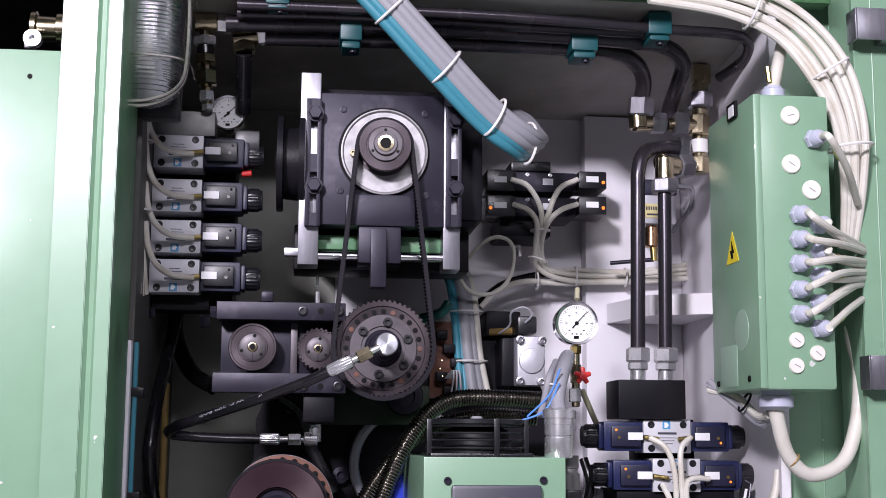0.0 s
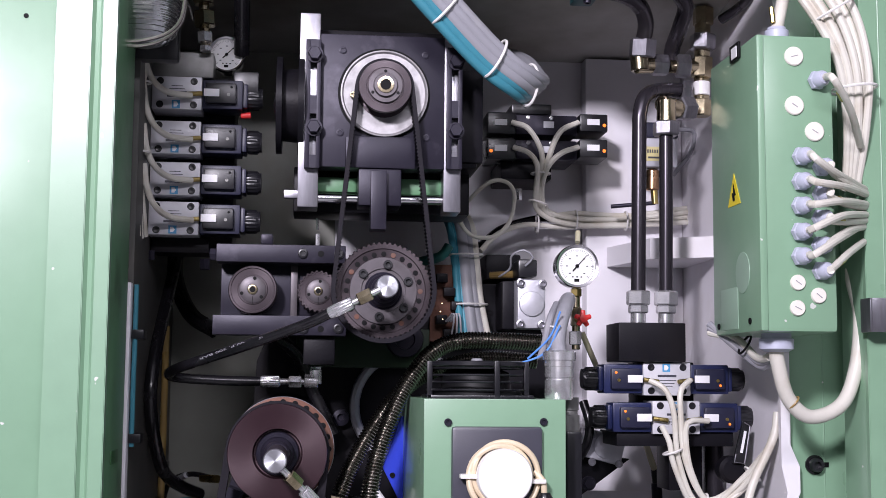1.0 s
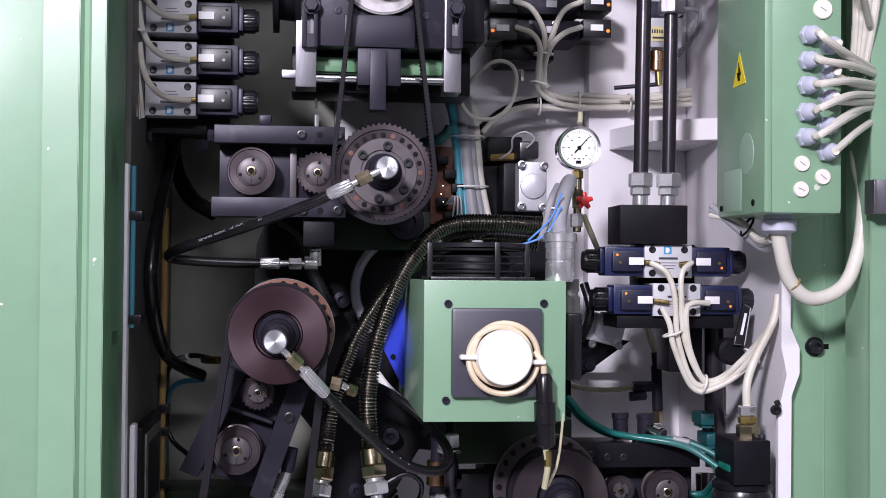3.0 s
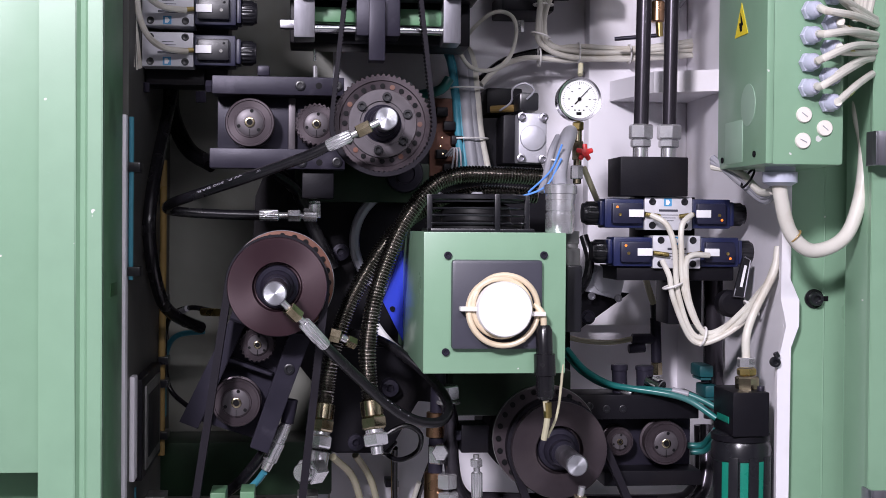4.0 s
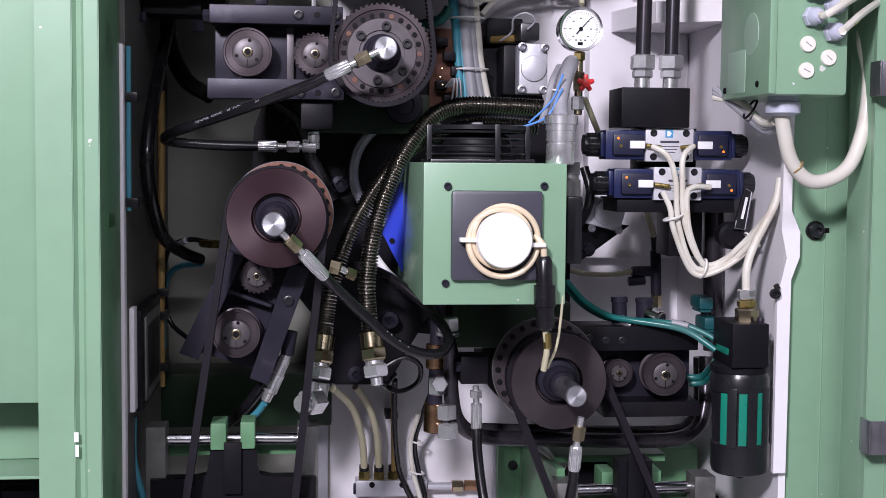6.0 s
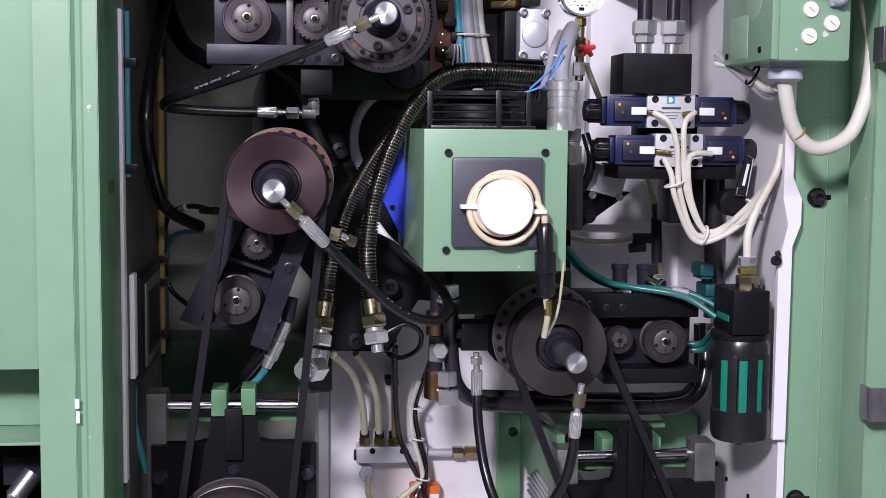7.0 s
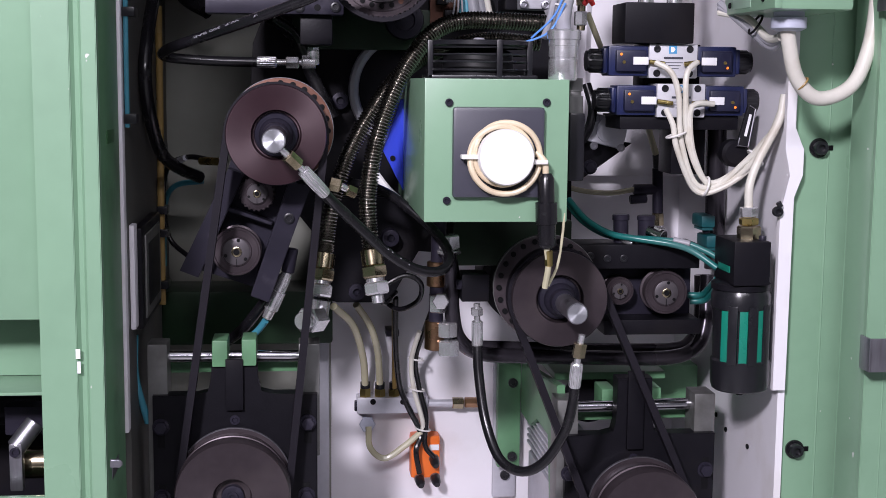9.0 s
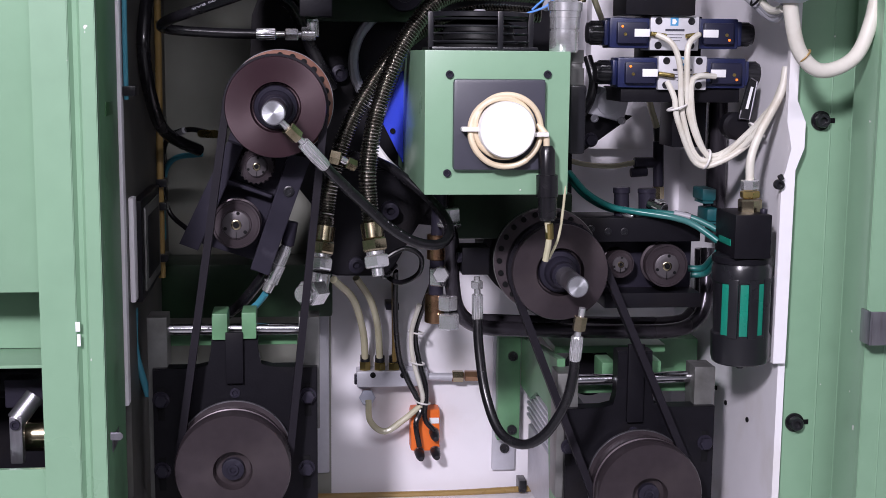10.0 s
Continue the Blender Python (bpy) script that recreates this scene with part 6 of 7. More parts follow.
g = thing("hydraulic_pipe", "dark steel pipe bent under the lower spindle", "pipe", (0.3955, 1.92, 0.8714), "lower pipes")
part("tube", tube(nb(), [(0.2056, 1.83, 1.048), (0.2114, 1.835, 1.015), (0.2137, 1.85, 0.9637), (0.2265, 1.87, 0.9165), (0.2627, 1.9, 0.8878), (0.3259, 1.92, 0.8785), (0.4502, 1.93, 0.872), (0.5596, 1.94, 0.8685), (0.6053, 1.95, 0.8801), (0.6251, 1.96, 0.9138), (0.632, 1.98, 0.9911)], 0.0112, 18), PIPE, g)
g = thing("hydraulic_pipe", "second dark steel pipe along the bent one", "pipe", (0.4055, 1.97, 0.8785), "lower pipes")
part("tube", tube(nb(), [(0.271, 1.96, 0.8857), (0.4055, 1.97, 0.8785), (0.5707, 1.98, 0.8743), (0.6118, 1.99, 0.8854), (0.6284, 2, 0.9153), (0.6274, 2, 0.9881)], 0.0095, 16), PIPE, g)
g = thing("hydraulic_pipe", "upright dark steel pipe beside the filter", "pipe", (0.6423, 1.98, 1.038), "lower pipes")
part("tube", tube(nb(), [(0.6393, 1.98, 1.233), (0.6409, 1.98, 1.127), (0.6429, 1.98, 1.002)], 0.0155, 18), PIPE, g)
pipe_clamp((0.6149, 1.95, 1.081), 0.022, 0.019)
pipe_clamp((0.6235, 1.95, 1.05), 0.022, 0.019)

# ---- lower spindle carriers with wide belt pulleys ----


def lower_carrier(label, upright, ul, ur, rod_a, rod_b, plate, tower, beams, clamps, bolts, y, clamp_back=0.0):
    g = thing("spindle_carrier", label, "machine unit", (plate[0], y + 0.05, plate[2]), "lower spindle carriers")
    part("upright", boxed(*ul, y + 0.012, y + 0.06, bevel=0.0015), upright, g)
    part("upright", boxed(*ur, y + 0.012, y + 0.06, bevel=0.0015), upright, g)
    part("guide_rod", rod(nb(), rod_a, rod_b, 0.0085, 24, 0.001), CHROME, g, "polished guide rod")
    part("plate", slab(nb(), [(plate[0], plate[2] - 0.25), (plate[1], plate[2] - 0.25), (plate[1], plate[3]), (tower[1] + 0.02, plate[3]), (tower[1] + 0.004, plate[3] + 0.004), (tower[1], plate[3] + 0.02), (tower[1], tower[3]), (tower[0], tower[3]), (tower[0], plate[3] + 0.02), (tower[0] - 0.004, plate[3] + 0.004), (tower[0] - 0.02, plate[3]), (plate[0], plate[3])], y, y + 0.03, 0.0015), BLACK_CAST, g, "black steel clamping plate")
    part("rib", boxed((tower[0] + tower[1]) / 2 - 0.012, (tower[0] + tower[1]) / 2 + 0.012, plate[3] - 0.02, tower[3] + 0.012, y - 0.008, y + 0.0, bevel=0.001), BLACK_CAST, g)
    for b in beams:
        part("cross_beam", boxed(*b, y + 0.065, y + 0.09, bevel=0.003), GREEN_CAST, g, "green painted beam")
    for c in clamps:
        part("rod_clamp", boxed(*c, y - 0.004 + clamp_back, y + 0.05 + clamp_back, bevel=0.002), GREEN_CAST, g, "green painted rod clamp")
    for p in bolts:
        sl = part("slot", boxed(p[0] - 0.005, p[0] + 0.005, p[2] - 0.03, p[2] + 0.018, y - 0.0006, y + 0.0004, bevel=0.0003), INK, g)
        part("bolt", hex_bolt(nb(), (p[0], y - 0.0006, p[2]), 0.0095, 0.011), BLACK_STEEL, sl, "black hexagon bolt")
    part("screw", lathe(nb(), ((tower[0] + tower[1]) / 2, y - 0.0002, plate[3] - 0.035), (0, -1, 0), [(0, 0.007), (0.002, 0.007), (0.0022, 0.004), (0.0005, 0.003), (0.0004, 0.0001)], 18), BLACK_STEEL, g)
    return g


Y4, Y5 = 1.80, 1.84
lower_carrier("black plate carrier on worn grey uprights with a polished rod", IRON, (-0.2144, -0.1873, 0.6661, 0.9246), (-0.0061, 0.0231, 0.7616, 0.9229), (-0.1904, 1.84, 0.9022), (-0.0033, 1.84, 0.9006), (-0.2071, 0.0195, 0.6665, 0.8542), (-0.1263, -0.0628, 0.8543, 0.8943), [(-0.0694, -0.0075, 0.872, 0.8869), (-0.1889, -0.1286, 0.8721, 0.8869)], [(-0.125, -0.1035, 0.8952, 0.9324), (-0.0843, -0.0643, 0.8962, 0.9335)], [(-0.196, 1.8, 0.811), (0.0063, 1.8, 0.8136), (-0.1959, 1.8, 0.7104), (0.0042, 1.8, 0.7086)], Y4)
lower_carrier("black plate carrier in a green frame with a polished rod", IRON, (0.3719, 0.4033, 0.6354, 0.8256), (0.5793, 0.6106, 0.7282, 0.832), (0.4017, 1.88, 0.8084), (0.5936, 1.88, 0.8111), (0.3831, 0.6081, 0.6359, 0.7749), (0.4588, 0.5106, 0.7749, 0.86), [(0.4126, 0.4764, 0.7805, 0.7911), (0.5378, 0.5998, 0.7817, 0.7942)], [(0.4472, 0.4683, 0.800, 0.832), (0.513, 0.5383, 0.800, 0.833)], [(0.388, 1.84, 0.7187), (0.5944, 1.84, 0.72)], Y5, 0.054)
# Left bed: the deep shadow on it is in the paint colour.
solid("machine_bed", boxed(-0.2399, 0.0488, 0.86, 0.9488, 2.12, 2.235, bevel=0.006), SHADOW_GREEN, "green machine bed behind the carrier, darkened as deep shadow", "machine bed", "machine beds")
solid("machine_bed", boxed(0.5016, 0.6558, 0.7381, 0.8249, 2.08, 2.2, bevel=0.006), GREEN_CAST, "green machine bed behind the carrier in the frame", "machine bed", "machine beds")
g = thing("gearbox_frame", "green painted gearbox bracket on a grey mounting plate", "bracket", (0.372, 2.1, 0.5505))
part("mounting_plate", boxed(0.3347, 0.3766, 0.5526, 0.803, 2.238, 2.249, bevel=0.004), CAST_ALU, g, "grey mounting plate")
part("angle_plate", boxed(0.3391, 0.3796, 0.6152, 0.801, 2.214, 2.2375, bevel=0.003), GREEN_CAST, g)
bm = slab(nb(), [(1.895, 0.838), (2.213, 0.803), (2.213, 0.715), (2.12, 0.715), (2.06, 0.745), (1.96, 0.745), (1.935, 0.6), (1.895, 0.6)], 0, 0.012, 0.0015)
bm.transform(Matrix(((0, 1, 0, 0.3795), (1, 0, 0, 0), (0, 0, 1, 0), (0, 0, 0, 1))))
part("side_plate", bm, GREEN_CAST, g)
part("roof_plate", boxed(0.392, 0.57, 0.826, 0.838, 1.98, 2.2, bevel=0.002), GREEN_CAST, g)
part("dark_bore", lathe(nb(), (0.455, 2.02, 0.79), (0, -1, 0), [(0, 0.04), (0.012, 0.04), (0.013, 0.03), (0.004, 0.028), (0.004, 0.0001)], 36), BLACK_CAST, g)
for p in ((0.3648, 2.2135, 0.7681), (0.3652, 2.2135, 0.6356), (0.3565, 2.2375, 0.5946)):
    part("socket_screw", socket_bolt(nb(), p, 0.0085, 0.006), PLASTIC, g)
solid("mounting_plate", boxed(0.005, 0.0454, 0.5559, 0.8914, 2.236, 2.2445, bevel=0.004), CAST_ALU, "grey mounting plate on the back wall", "plate")
g = thing("finned_motor", "grey aluminium motor with cooling fins", "motor", (0.3914, 2.06, 0.55))
part("motor_case", boxed(0.3925, 0.45, 0.55, 0.735, 1.945, 2.18, bevel=0.003), CAST_ALU, g)
for i in range(6):
    z = 0.728 - 0.0105 * i
    part("fin", boxed(0.3855, 0.3925, z - 0.0045, z, 1.945, 2.18, bevel=0.0008), CAST_ALU, g)
part("terminal_cover", boxed(0.385, 0.3923, 0.552, 0.662, 1.95, 2.16, bevel=0.003), CAST_ALU, g)


def wide_pulley(front, r, label):
    f = Vector(front)
    g = thing("drive_pulley", label, "pulley", f + Vector((0, 0.04, 0)), "lower drive pulleys")
    part("wheel", lathe(nb(), f, (0, -1, 0), [(-0.07, r * 0.6), (-0.07, r), (-0.066, r), (-0.065, r * 0.93), (-0.036, r * 0.93), (-0.035, r), (-0.031, r), (-0.03, r * 0.97), (-0.025, r * 0.97), (-0.024, r), (-0.004, r), (0, r * 0.975), (0, r * 0.34), (-0.012, r * 0.32), (-0.014, r * 0.3), (-0.014, 0.0001)], seg=96), PULLEY, g)
    part("polished_rim", lathe(nb(), f + Vector((0, 0.07, 0)), (0, -1, 0), [(0, r * 1.02), (0.004, r * 1.02), (0.004, r * 0.9)], 72), STEEL, g)
    part("hub", lathe(nb(), f, (0, -1, 0), [(-0.014, r * 0.2), (-0.006, r * 0.19), (-0.005, r * 0.14)], 32), BLACK_STEEL, g)
    part("centre_bolt", socket_bolt(nb(), f + Vector((0, 0.008, 0)), r * 0.1, 0.006), BLACK_STEEL, g)
    return f


f4 = wide_pulley((-0.0949, 1.72, 0.7323), 0.07777, "wide brown-black drive pulley with two grooves")
f5 = wide_pulley((0.4916, 1.76, 0.6674), 0.07652, "wide brown-black drive pulley in the green frame")
belt("dark rubber belt from the brown pulley down to the drive pulley", f2 + Vector((0, 0.02, 0)), 0.060, f4, 0.070, 1.762, 0.022, 0.010, 0.0004)
belt("dark rubber belt from the lower spindle to the drive pulley", f3 + Vector((0, 0.02, 0)), 0.060, f5, 0.068, 1.795, 0.022, 0.010, 0.0004)

# ---- oil filter ----
g = thing("oil_filter", "black oil filter with green sight windows", "filter", (0.6152, 1.76, 0.8621))
part("head", boxed(0.579, 0.6304, 1.018, 1.0785, 1.70, 1.785, bevel=0.003), BLACK_CAST, g)
part("head_rim", lathe(nb(), (0.6052, 1.745, 1.0195), (0, 0, -1), [(0, 0.036), (0.003, 0.0405), (0.011, 0.0405), (0.012, 0.038)], 40), BLACK_CAST, g)
c0, c1 = Vector((0.6059, 1.745, 1.0085)), Vector((0.609, 1.745, 0.8663))
L = (c1 - c0).length
r = 0.04097
part("bowl", lathe(nb(), c0, c1 - c0, [(0, r * 0.92), (0.008, r), (L * 0.18, r), (L * 0.2, r * 0.94), (L * 0.68, r * 0.93), (L * 0.7, r * 1.0), (L * 0.93, r * 1.0), (L * 0.985, r * 0.95), (L, r * 0.88), (L, 0.0001)], 40), PLASTIC, g)
for a in (-52, -13, 21, 57):
    d = Vector((math.sin(radians(a)), -math.cos(radians(a)), 0))
    q = c0.lerp(c1, 0.43) + d * r * 0.94
    part("sight_window", boxed(-0.0056, 0.0056, -L * 0.27, L * 0.27, -0.0012, 0.002, bevel=0.001, m=Matrix.Translation(q) @ Matrix.Rotation(radians(a), 4, "Z")), FILTER_GREEN, g, "green sight window")
    e = c0.lerp(c1, 0.43) + Vector((math.sin(radians(a + 18)), -math.cos(radians(a + 18)), 0)) * r * 0.95
    part("rib", boxed(-0.0068, 0.0068, -L * 0.29, L * 0.29, -0.0036, 0.002, bevel=0.0015, m=Matrix.Translation(e) @ Matrix.Rotation(radians(a + 18), 4, "Z")), PLASTIC, g)
part("drain", rod(nb(), c1, c1 + Vector((0, 0, -0.01)), 0.005, 12, 0.001), PLASTIC, g)
part("label_plate", boxed(0.5778, 0.5789, 1.034, 1.043, 1.715, 1.765, bevel=0.0003), FILTER_GREEN, g, "small green label")
for p in ((0.6248, 1.72, 1.0785), (0.6248, 1.772, 1.0785)):
    part("screw", socket_bolt(nb(), p, 0.005, 0.006, (0, 0, 1)), BLACK_STEEL, g)
fitting("zinc cable gland on top of the filter", [("nut", (0.6125, 1.74, 1.074), (0.6115, 1.74, 1.096), 0.0165, YELLOW_ZINC), ("nut", (0.6114, 1.74, 1.097), (0.611, 1.74, 1.107), 0.0135, BRASS), ("nut", (0.6109, 1.74, 1.108), (0.6103, 1.74, 1.122), 0.0125, ZINC)])
solid("filter_cable", tube(nb(), [(0.6103, 1.74, 1.121), (0.6105, 1.74, 1.152), (0.6234, 1.745, 1.186), (0.6523, 1.75, 1.24), (0.6604, 1.755, 1.275)], 0.006, 12), CABLE_WHITE, "white cable rising from the filter", "cable")
g = thing("sheet_screw", "black screw knob at the bent sheet edge", "screw", (0.6436, 1.72, 1.123))
part("knob", socket_bolt(nb(), (0.6461, 1.728, 1.117), 0.007, 0.008), PLASTIC, g)
part("stem", rod(nb(), (0.6456, 1.722, 1.13), (0.6491, 1.722, 1.124), 0.004, 8), PLASTIC, g)

# ---- teal hoses and small joints at the right ----
g = thing("teal_hoses", "teal hoses with a pale sleeve running to the filter", "hose", (0.5272, 1.85, 1.057))
part("hose_body", tube(nb(), [(0.3959, 1.92, 1.116), (0.4144, 1.88, 1.09), (0.4431, 1.85, 1.073), (0.4741, 1.83, 1.068), (0.5226, 1.81, 1.062), (0.5491, 1.79, 1.054), (0.5788, 1.77, 1.033)], 0.0046, 12), TEAL_HOSE, g)
part("hose_body", tube(nb(), [(0.3947, 1.93, 1.11), (0.4133, 1.89, 1.085), (0.4486, 1.865, 1.067), (0.4965, 1.83, 1.067), (0.5439, 1.815, 1.063), (0.5712, 1.8, 1.053), (0.5865, 1.79, 1.044)], 0.0044, 12), TEAL_HOSE, g)
for pts in (((0.5717, 1.88, 0.9762), (0.5901, 1.87, 0.9786), (0.5928, 1.84, 0.9961), (0.586, 1.79, 1.015)), ((0.5755, 1.88, 0.9668), (0.5939, 1.87, 0.97), (0.5966, 1.84, 0.986), (0.588, 1.79, 1.006))):
    part("hose_body", tube(nb(), pts, 0.0048, 12), TEAL_HOSE, g)
part("sleeve", rod(nb(), (0.5275, 1.816, 1.067), (0.5502, 1.808, 1.062), 0.0051, 12, 0.001), CABLE_GREY, g, "pale sleeve on the hose")
fitting("black elbow joint on the idler bracket", [("body", (0.4625, 1.86, 1.056), (0.4612, 1.86, 1.097), 0.011, BLACK_STEEL), ("cap", (0.4614, 1.86, 1.091), (0.4612, 1.86, 1.1), 0.0125, BLACK_STEEL), ("arm", (0.4613, 1.85, 1.068), (0.4758, 1.84, 1.059), 0.007, ZINC)])
fitting("black elbow joint with a bright nut on the idler bracket", [("body", (0.5004, 1.86, 1.056), (0.4991, 1.86, 1.095), 0.0125, BLACK_STEEL), ("cap", (0.4992, 1.86, 1.091), (0.499, 1.86, 1.098), 0.0135, BLACK_STEEL), ("arm", (0.5012, 1.85, 1.077), (0.5177, 1.83, 1.07), 0.0095, CHROME), ("nut", (0.5083, 1.845, 1.075), (0.5157, 1.835, 1.071), 0.012, ZINC)])
fitting("dark tee joint on a thin tube", [("body", (0.5541, 2.15, 1.112), (0.5988, 2.15, 1.112), 0.009, BLACK_STEEL), ("body", (0.5946, 2.15, 1.148), (0.5973, 2.15, 1.072), 0.009, BLACK_STEEL), ("cap", (0.5489, 2.15, 1.095), (0.577, 2.15, 1.097), 0.008, BLACK_STEEL), ("nut", (0.5973, 2.15, 1.072), (0.598, 2.15, 1.051), 0.010, YELLOW_ZINC), ("sleeve", (0.5919, 2.15, 1.172), (0.5947, 2.15, 1.146), 0.007, PLASTIC)])
solid("beige_tube", tube(nb(), [(0.4262, 2.1, 1.121), (0.4684, 2.12, 1.111), (0.5161, 2.14, 1.107), (0.5541, 2.15, 1.112)], 0.0045, 10), AMBER_HOSE, "thin beige tube to the tee joint", "tube")
solid("beige_tube", tube(nb(), [(0.5567, 2.1, 1.243), (0.5746, 2.13, 1.205), (0.592, 2.15, 1.169)], 0.0055, 10), AMBER_HOSE, "amber tube above the tee joint", "tube")
g = thing("air_cylinder_head", "cast aluminium cylinder head with four screws", "cylinder", (0.4589, 1.95, 1.191))
m4 = turn((0.4607, 1.95, 1.219), 14)
x0, x1, z0, z1 = 0.4313, 0.4904, 1.195, 1.239
part("head", boxed(x0, x1, z0, z1, 1.95, 1.99, bevel=0.004, m=m4), CAST_ALU, g)
part("face", lathe(nb(), (0.4607, 1.95, 1.219), (0, -1, 0), [(0, 0.019), (0.002, 0.0185), (0.0022, 0.0001)], 28), CAST_ALU, g)
for p in ((0.4386, 1.949, 1.195), (0.4804, 1.949, 1.192), (0.4409, 1.949, 1.237), (0.4845, 1.949, 1.229)):
    part("screw", socket_bolt(nb(), p, 0.006, 0.003), STEEL, g)
g = thing("lever_plate", "black triangular lever plate behind the motor housing", "lever", (0.4535, 1.98, 1.167))
part("plate", slab(nb(), [X((0.4029, 1.975, 1.211)), X((0.5044, 1.975, 1.198)), X((0.4266, 1.975, 1.142)), X((0.4046, 1.975, 1.142))], 1.975, 1.995), BLACK_CAST, g)
part("bolt", hex_bolt(nb(), (0.4391, 1.974, 1.161), 0.009, 0.008), BLACK_STEEL, g)
part("dark_hose", tube(nb(), [(0.4215, 1.93, 1.287), (0.4287, 1.92, 1.254), (0.4275, 1.93, 1.225), (0.4213, 1.95, 1.203)], 0.007, 12), RUBBER, g)

# ---- manifold with tubes, orange sensor box, cables low on the back wall ----
g = thing("air_manifold", "white aluminium air manifold with three brass joints on the back wall", "manifold", (0.1552, 2.22, 0.7135))
part("bar", boxed(0.0928, 0.2154, 0.7171, 0.7453, 2.21, 2.249, bevel=0.002), CAST_ALU, g)
for p, q, s in (((0.1072, 2.225, 0.7424), (0.1072, 2.225, 0.7595), (0.1072, 2.225, 0.7715)), ((0.1328, 2.225, 0.742), (0.1327, 2.225, 0.7581), (0.1327, 2.225, 0.7701)), ((0.1574, 2.225, 0.7415), (0.1573, 2.225, 0.7577), (0.1573, 2.225, 0.7698))):
    j = part("joint", hexnut(nb(), p, q, 0.0105), BRASS, g, "brass push-in joint")
    part("collar", rod(nb(), q, s, 0.0085, 16, 0.001), PLASTIC, j)
for p in ((0.1201, 2.21, 0.7388), (0.1721, 2.21, 0.7379)):
    part("screw", socket_bolt(nb(), p, 0.005, 0.002), INK, g)
part("end_plug", hexnut(nb(), (0.0954, 2.225, 0.7285), (0.0886, 2.225, 0.7286), 0.01), BLACK_STEEL, g)
part("outlet", rod(nb(), (0.2169, 2.225, 0.7304), (0.2597, 2.225, 0.7297), 0.007, 14), CAST_ALU, g)
part("outlet_nut", hexnut(nb(), (0.2597, 2.225, 0.7307), (0.2796, 2.225, 0.7303), 0.0105), YELLOW_ZINC, g)
part("outlet_nut", hexnut(nb(), (0.2816, 2.225, 0.7313), (0.3077, 2.225, 0.7309), 0.0095), COPPER, g)
solid("amber_tube", tube(nb(), [(0.1069, 2.22, 0.7687), (0.1011, 2.18, 0.8243), (0.0824, 2.12, 0.8893), (0.0484, 2.05, 0.9347)], 0.0062, 12), AMBER_HOSE, "yellowed clear tube from the manifold upwards", "tube", "amber tubes")
solid("amber_tube", tube(nb(), [(0.1324, 2.22, 0.7683), (0.1272, 2.2, 0.8295), (0.1134, 2.18, 0.8777), (0.0879, 2.14, 0.9216)], 0.006, 12), AMBER_HOSE, "yellowed clear tube from the manifold upwards", "tube", "amber tubes")
g = thing("sensor_box", "orange sensor junction box with black cable plugs on the wall", "sensor box", (0.2125, 2.22, 0.596))
x0, x1, z0, z1 = 0.1864, 0.2381, 0.5991, 0.6756
part("case", boxed(x0, x1, z0, z1, 2.212, 2.249, bevel=0.006), ORANGE, g)
for p in ((0.2011, 2.205, 0.6009), (0.2266, 2.205, 0.636), (0.2289, 2.205, 0.6023)):
    pl = part("cable_plug", lathe(nb(), Vector(p) + Vector((0, 0.012, 0)), (0.1, -1, -0.4), [(0, 0.0075), (0.012, 0.0085), (0.02, 0.0075), (0.026, 0.005)], 16), PLASTIC, g, "black cable plug")
    part("plug_ring", lathe(nb(), Vector(p) + Vector((0, 0.012, 0)), (0.1, -1, -0.4), [(0.003, 0.009), (0.006, 0.009)], 16), STEEL, pl)
part("label_plate", boxed(0.219, 0.2359, 0.6498, 0.66, 2.2105, 2.212, bevel=0.0002), LABEL, g, "white label")
g = thing("sensor_cables", "black and cream cables tied together down the back wall", "cable", (0.203, 2.2, 0.6836))
for pts, m, r in ((((0.2001, 2.195, 0.6142), (0.1935, 2.19, 0.6563), (0.202, 2.2, 0.6836), (0.1782, 2.2, 0.7343), (0.1643, 2.2, 0.7745), (0.1566, 2.18, 0.848), (0.1519, 2.12, 0.9358)), RUBBER, 0.0048),
                  (((0.2255, 2.195, 0.6421), (0.2091, 2.19, 0.6661), (0.2116, 2.2, 0.7137), (0.1995, 2.2, 0.764), (0.1914, 2.19, 0.816), (0.2018, 2.15, 0.8728), (0.2086, 2.08, 0.9234)), RUBBER, 0.0046),
                  (((0.203, 2.2, 0.6816), (0.2053, 2.195, 0.705), (0.1888, 2.19, 0.7665), (0.1838, 2.18, 0.8183), (0.1933, 2.14, 0.8748)), CABLE_WHITE, 0.0042),
                  (((0.1576, 2.215, 0.7611), (0.1552, 2.2, 0.844), (0.1513, 2.15, 0.9212)), AMBER_DARK, 0.004),
                  (((0.1124, 2.21, 0.6948), (0.1149, 2.2, 0.6602), (0.1394, 2.2, 0.6405), (0.1707, 2.2, 0.659), (0.203, 2.2, 0.6856)), AMBER_HOSE, 0.0055),
                  (((0.1467, 2.05, 0.9565), (0.1256, 2, 0.9471), (0.1174, 1.98, 0.9681), (0.1329, 1.98, 0.9837), (0.1588, 1.98, 0.994), (0.1806, 1.98, 0.9808), (0.1783, 2, 0.9511), (0.1499, 2.03, 0.9327), (0.1217, 2.05, 0.9477)), RUBBER, 0.004)):
    part("cable", tube(nb(), pts, r, 10), m, g)
for p in ((0.1924, 2.19, 0.818), (0.1947, 2.19, 0.7644), (0.2054, 2.195, 0.693)):
    part("cable_tie", ring_of(nb(), p, (0.2, 0, 1), 0.013, 0.0015, 20, 6), TIE, g)
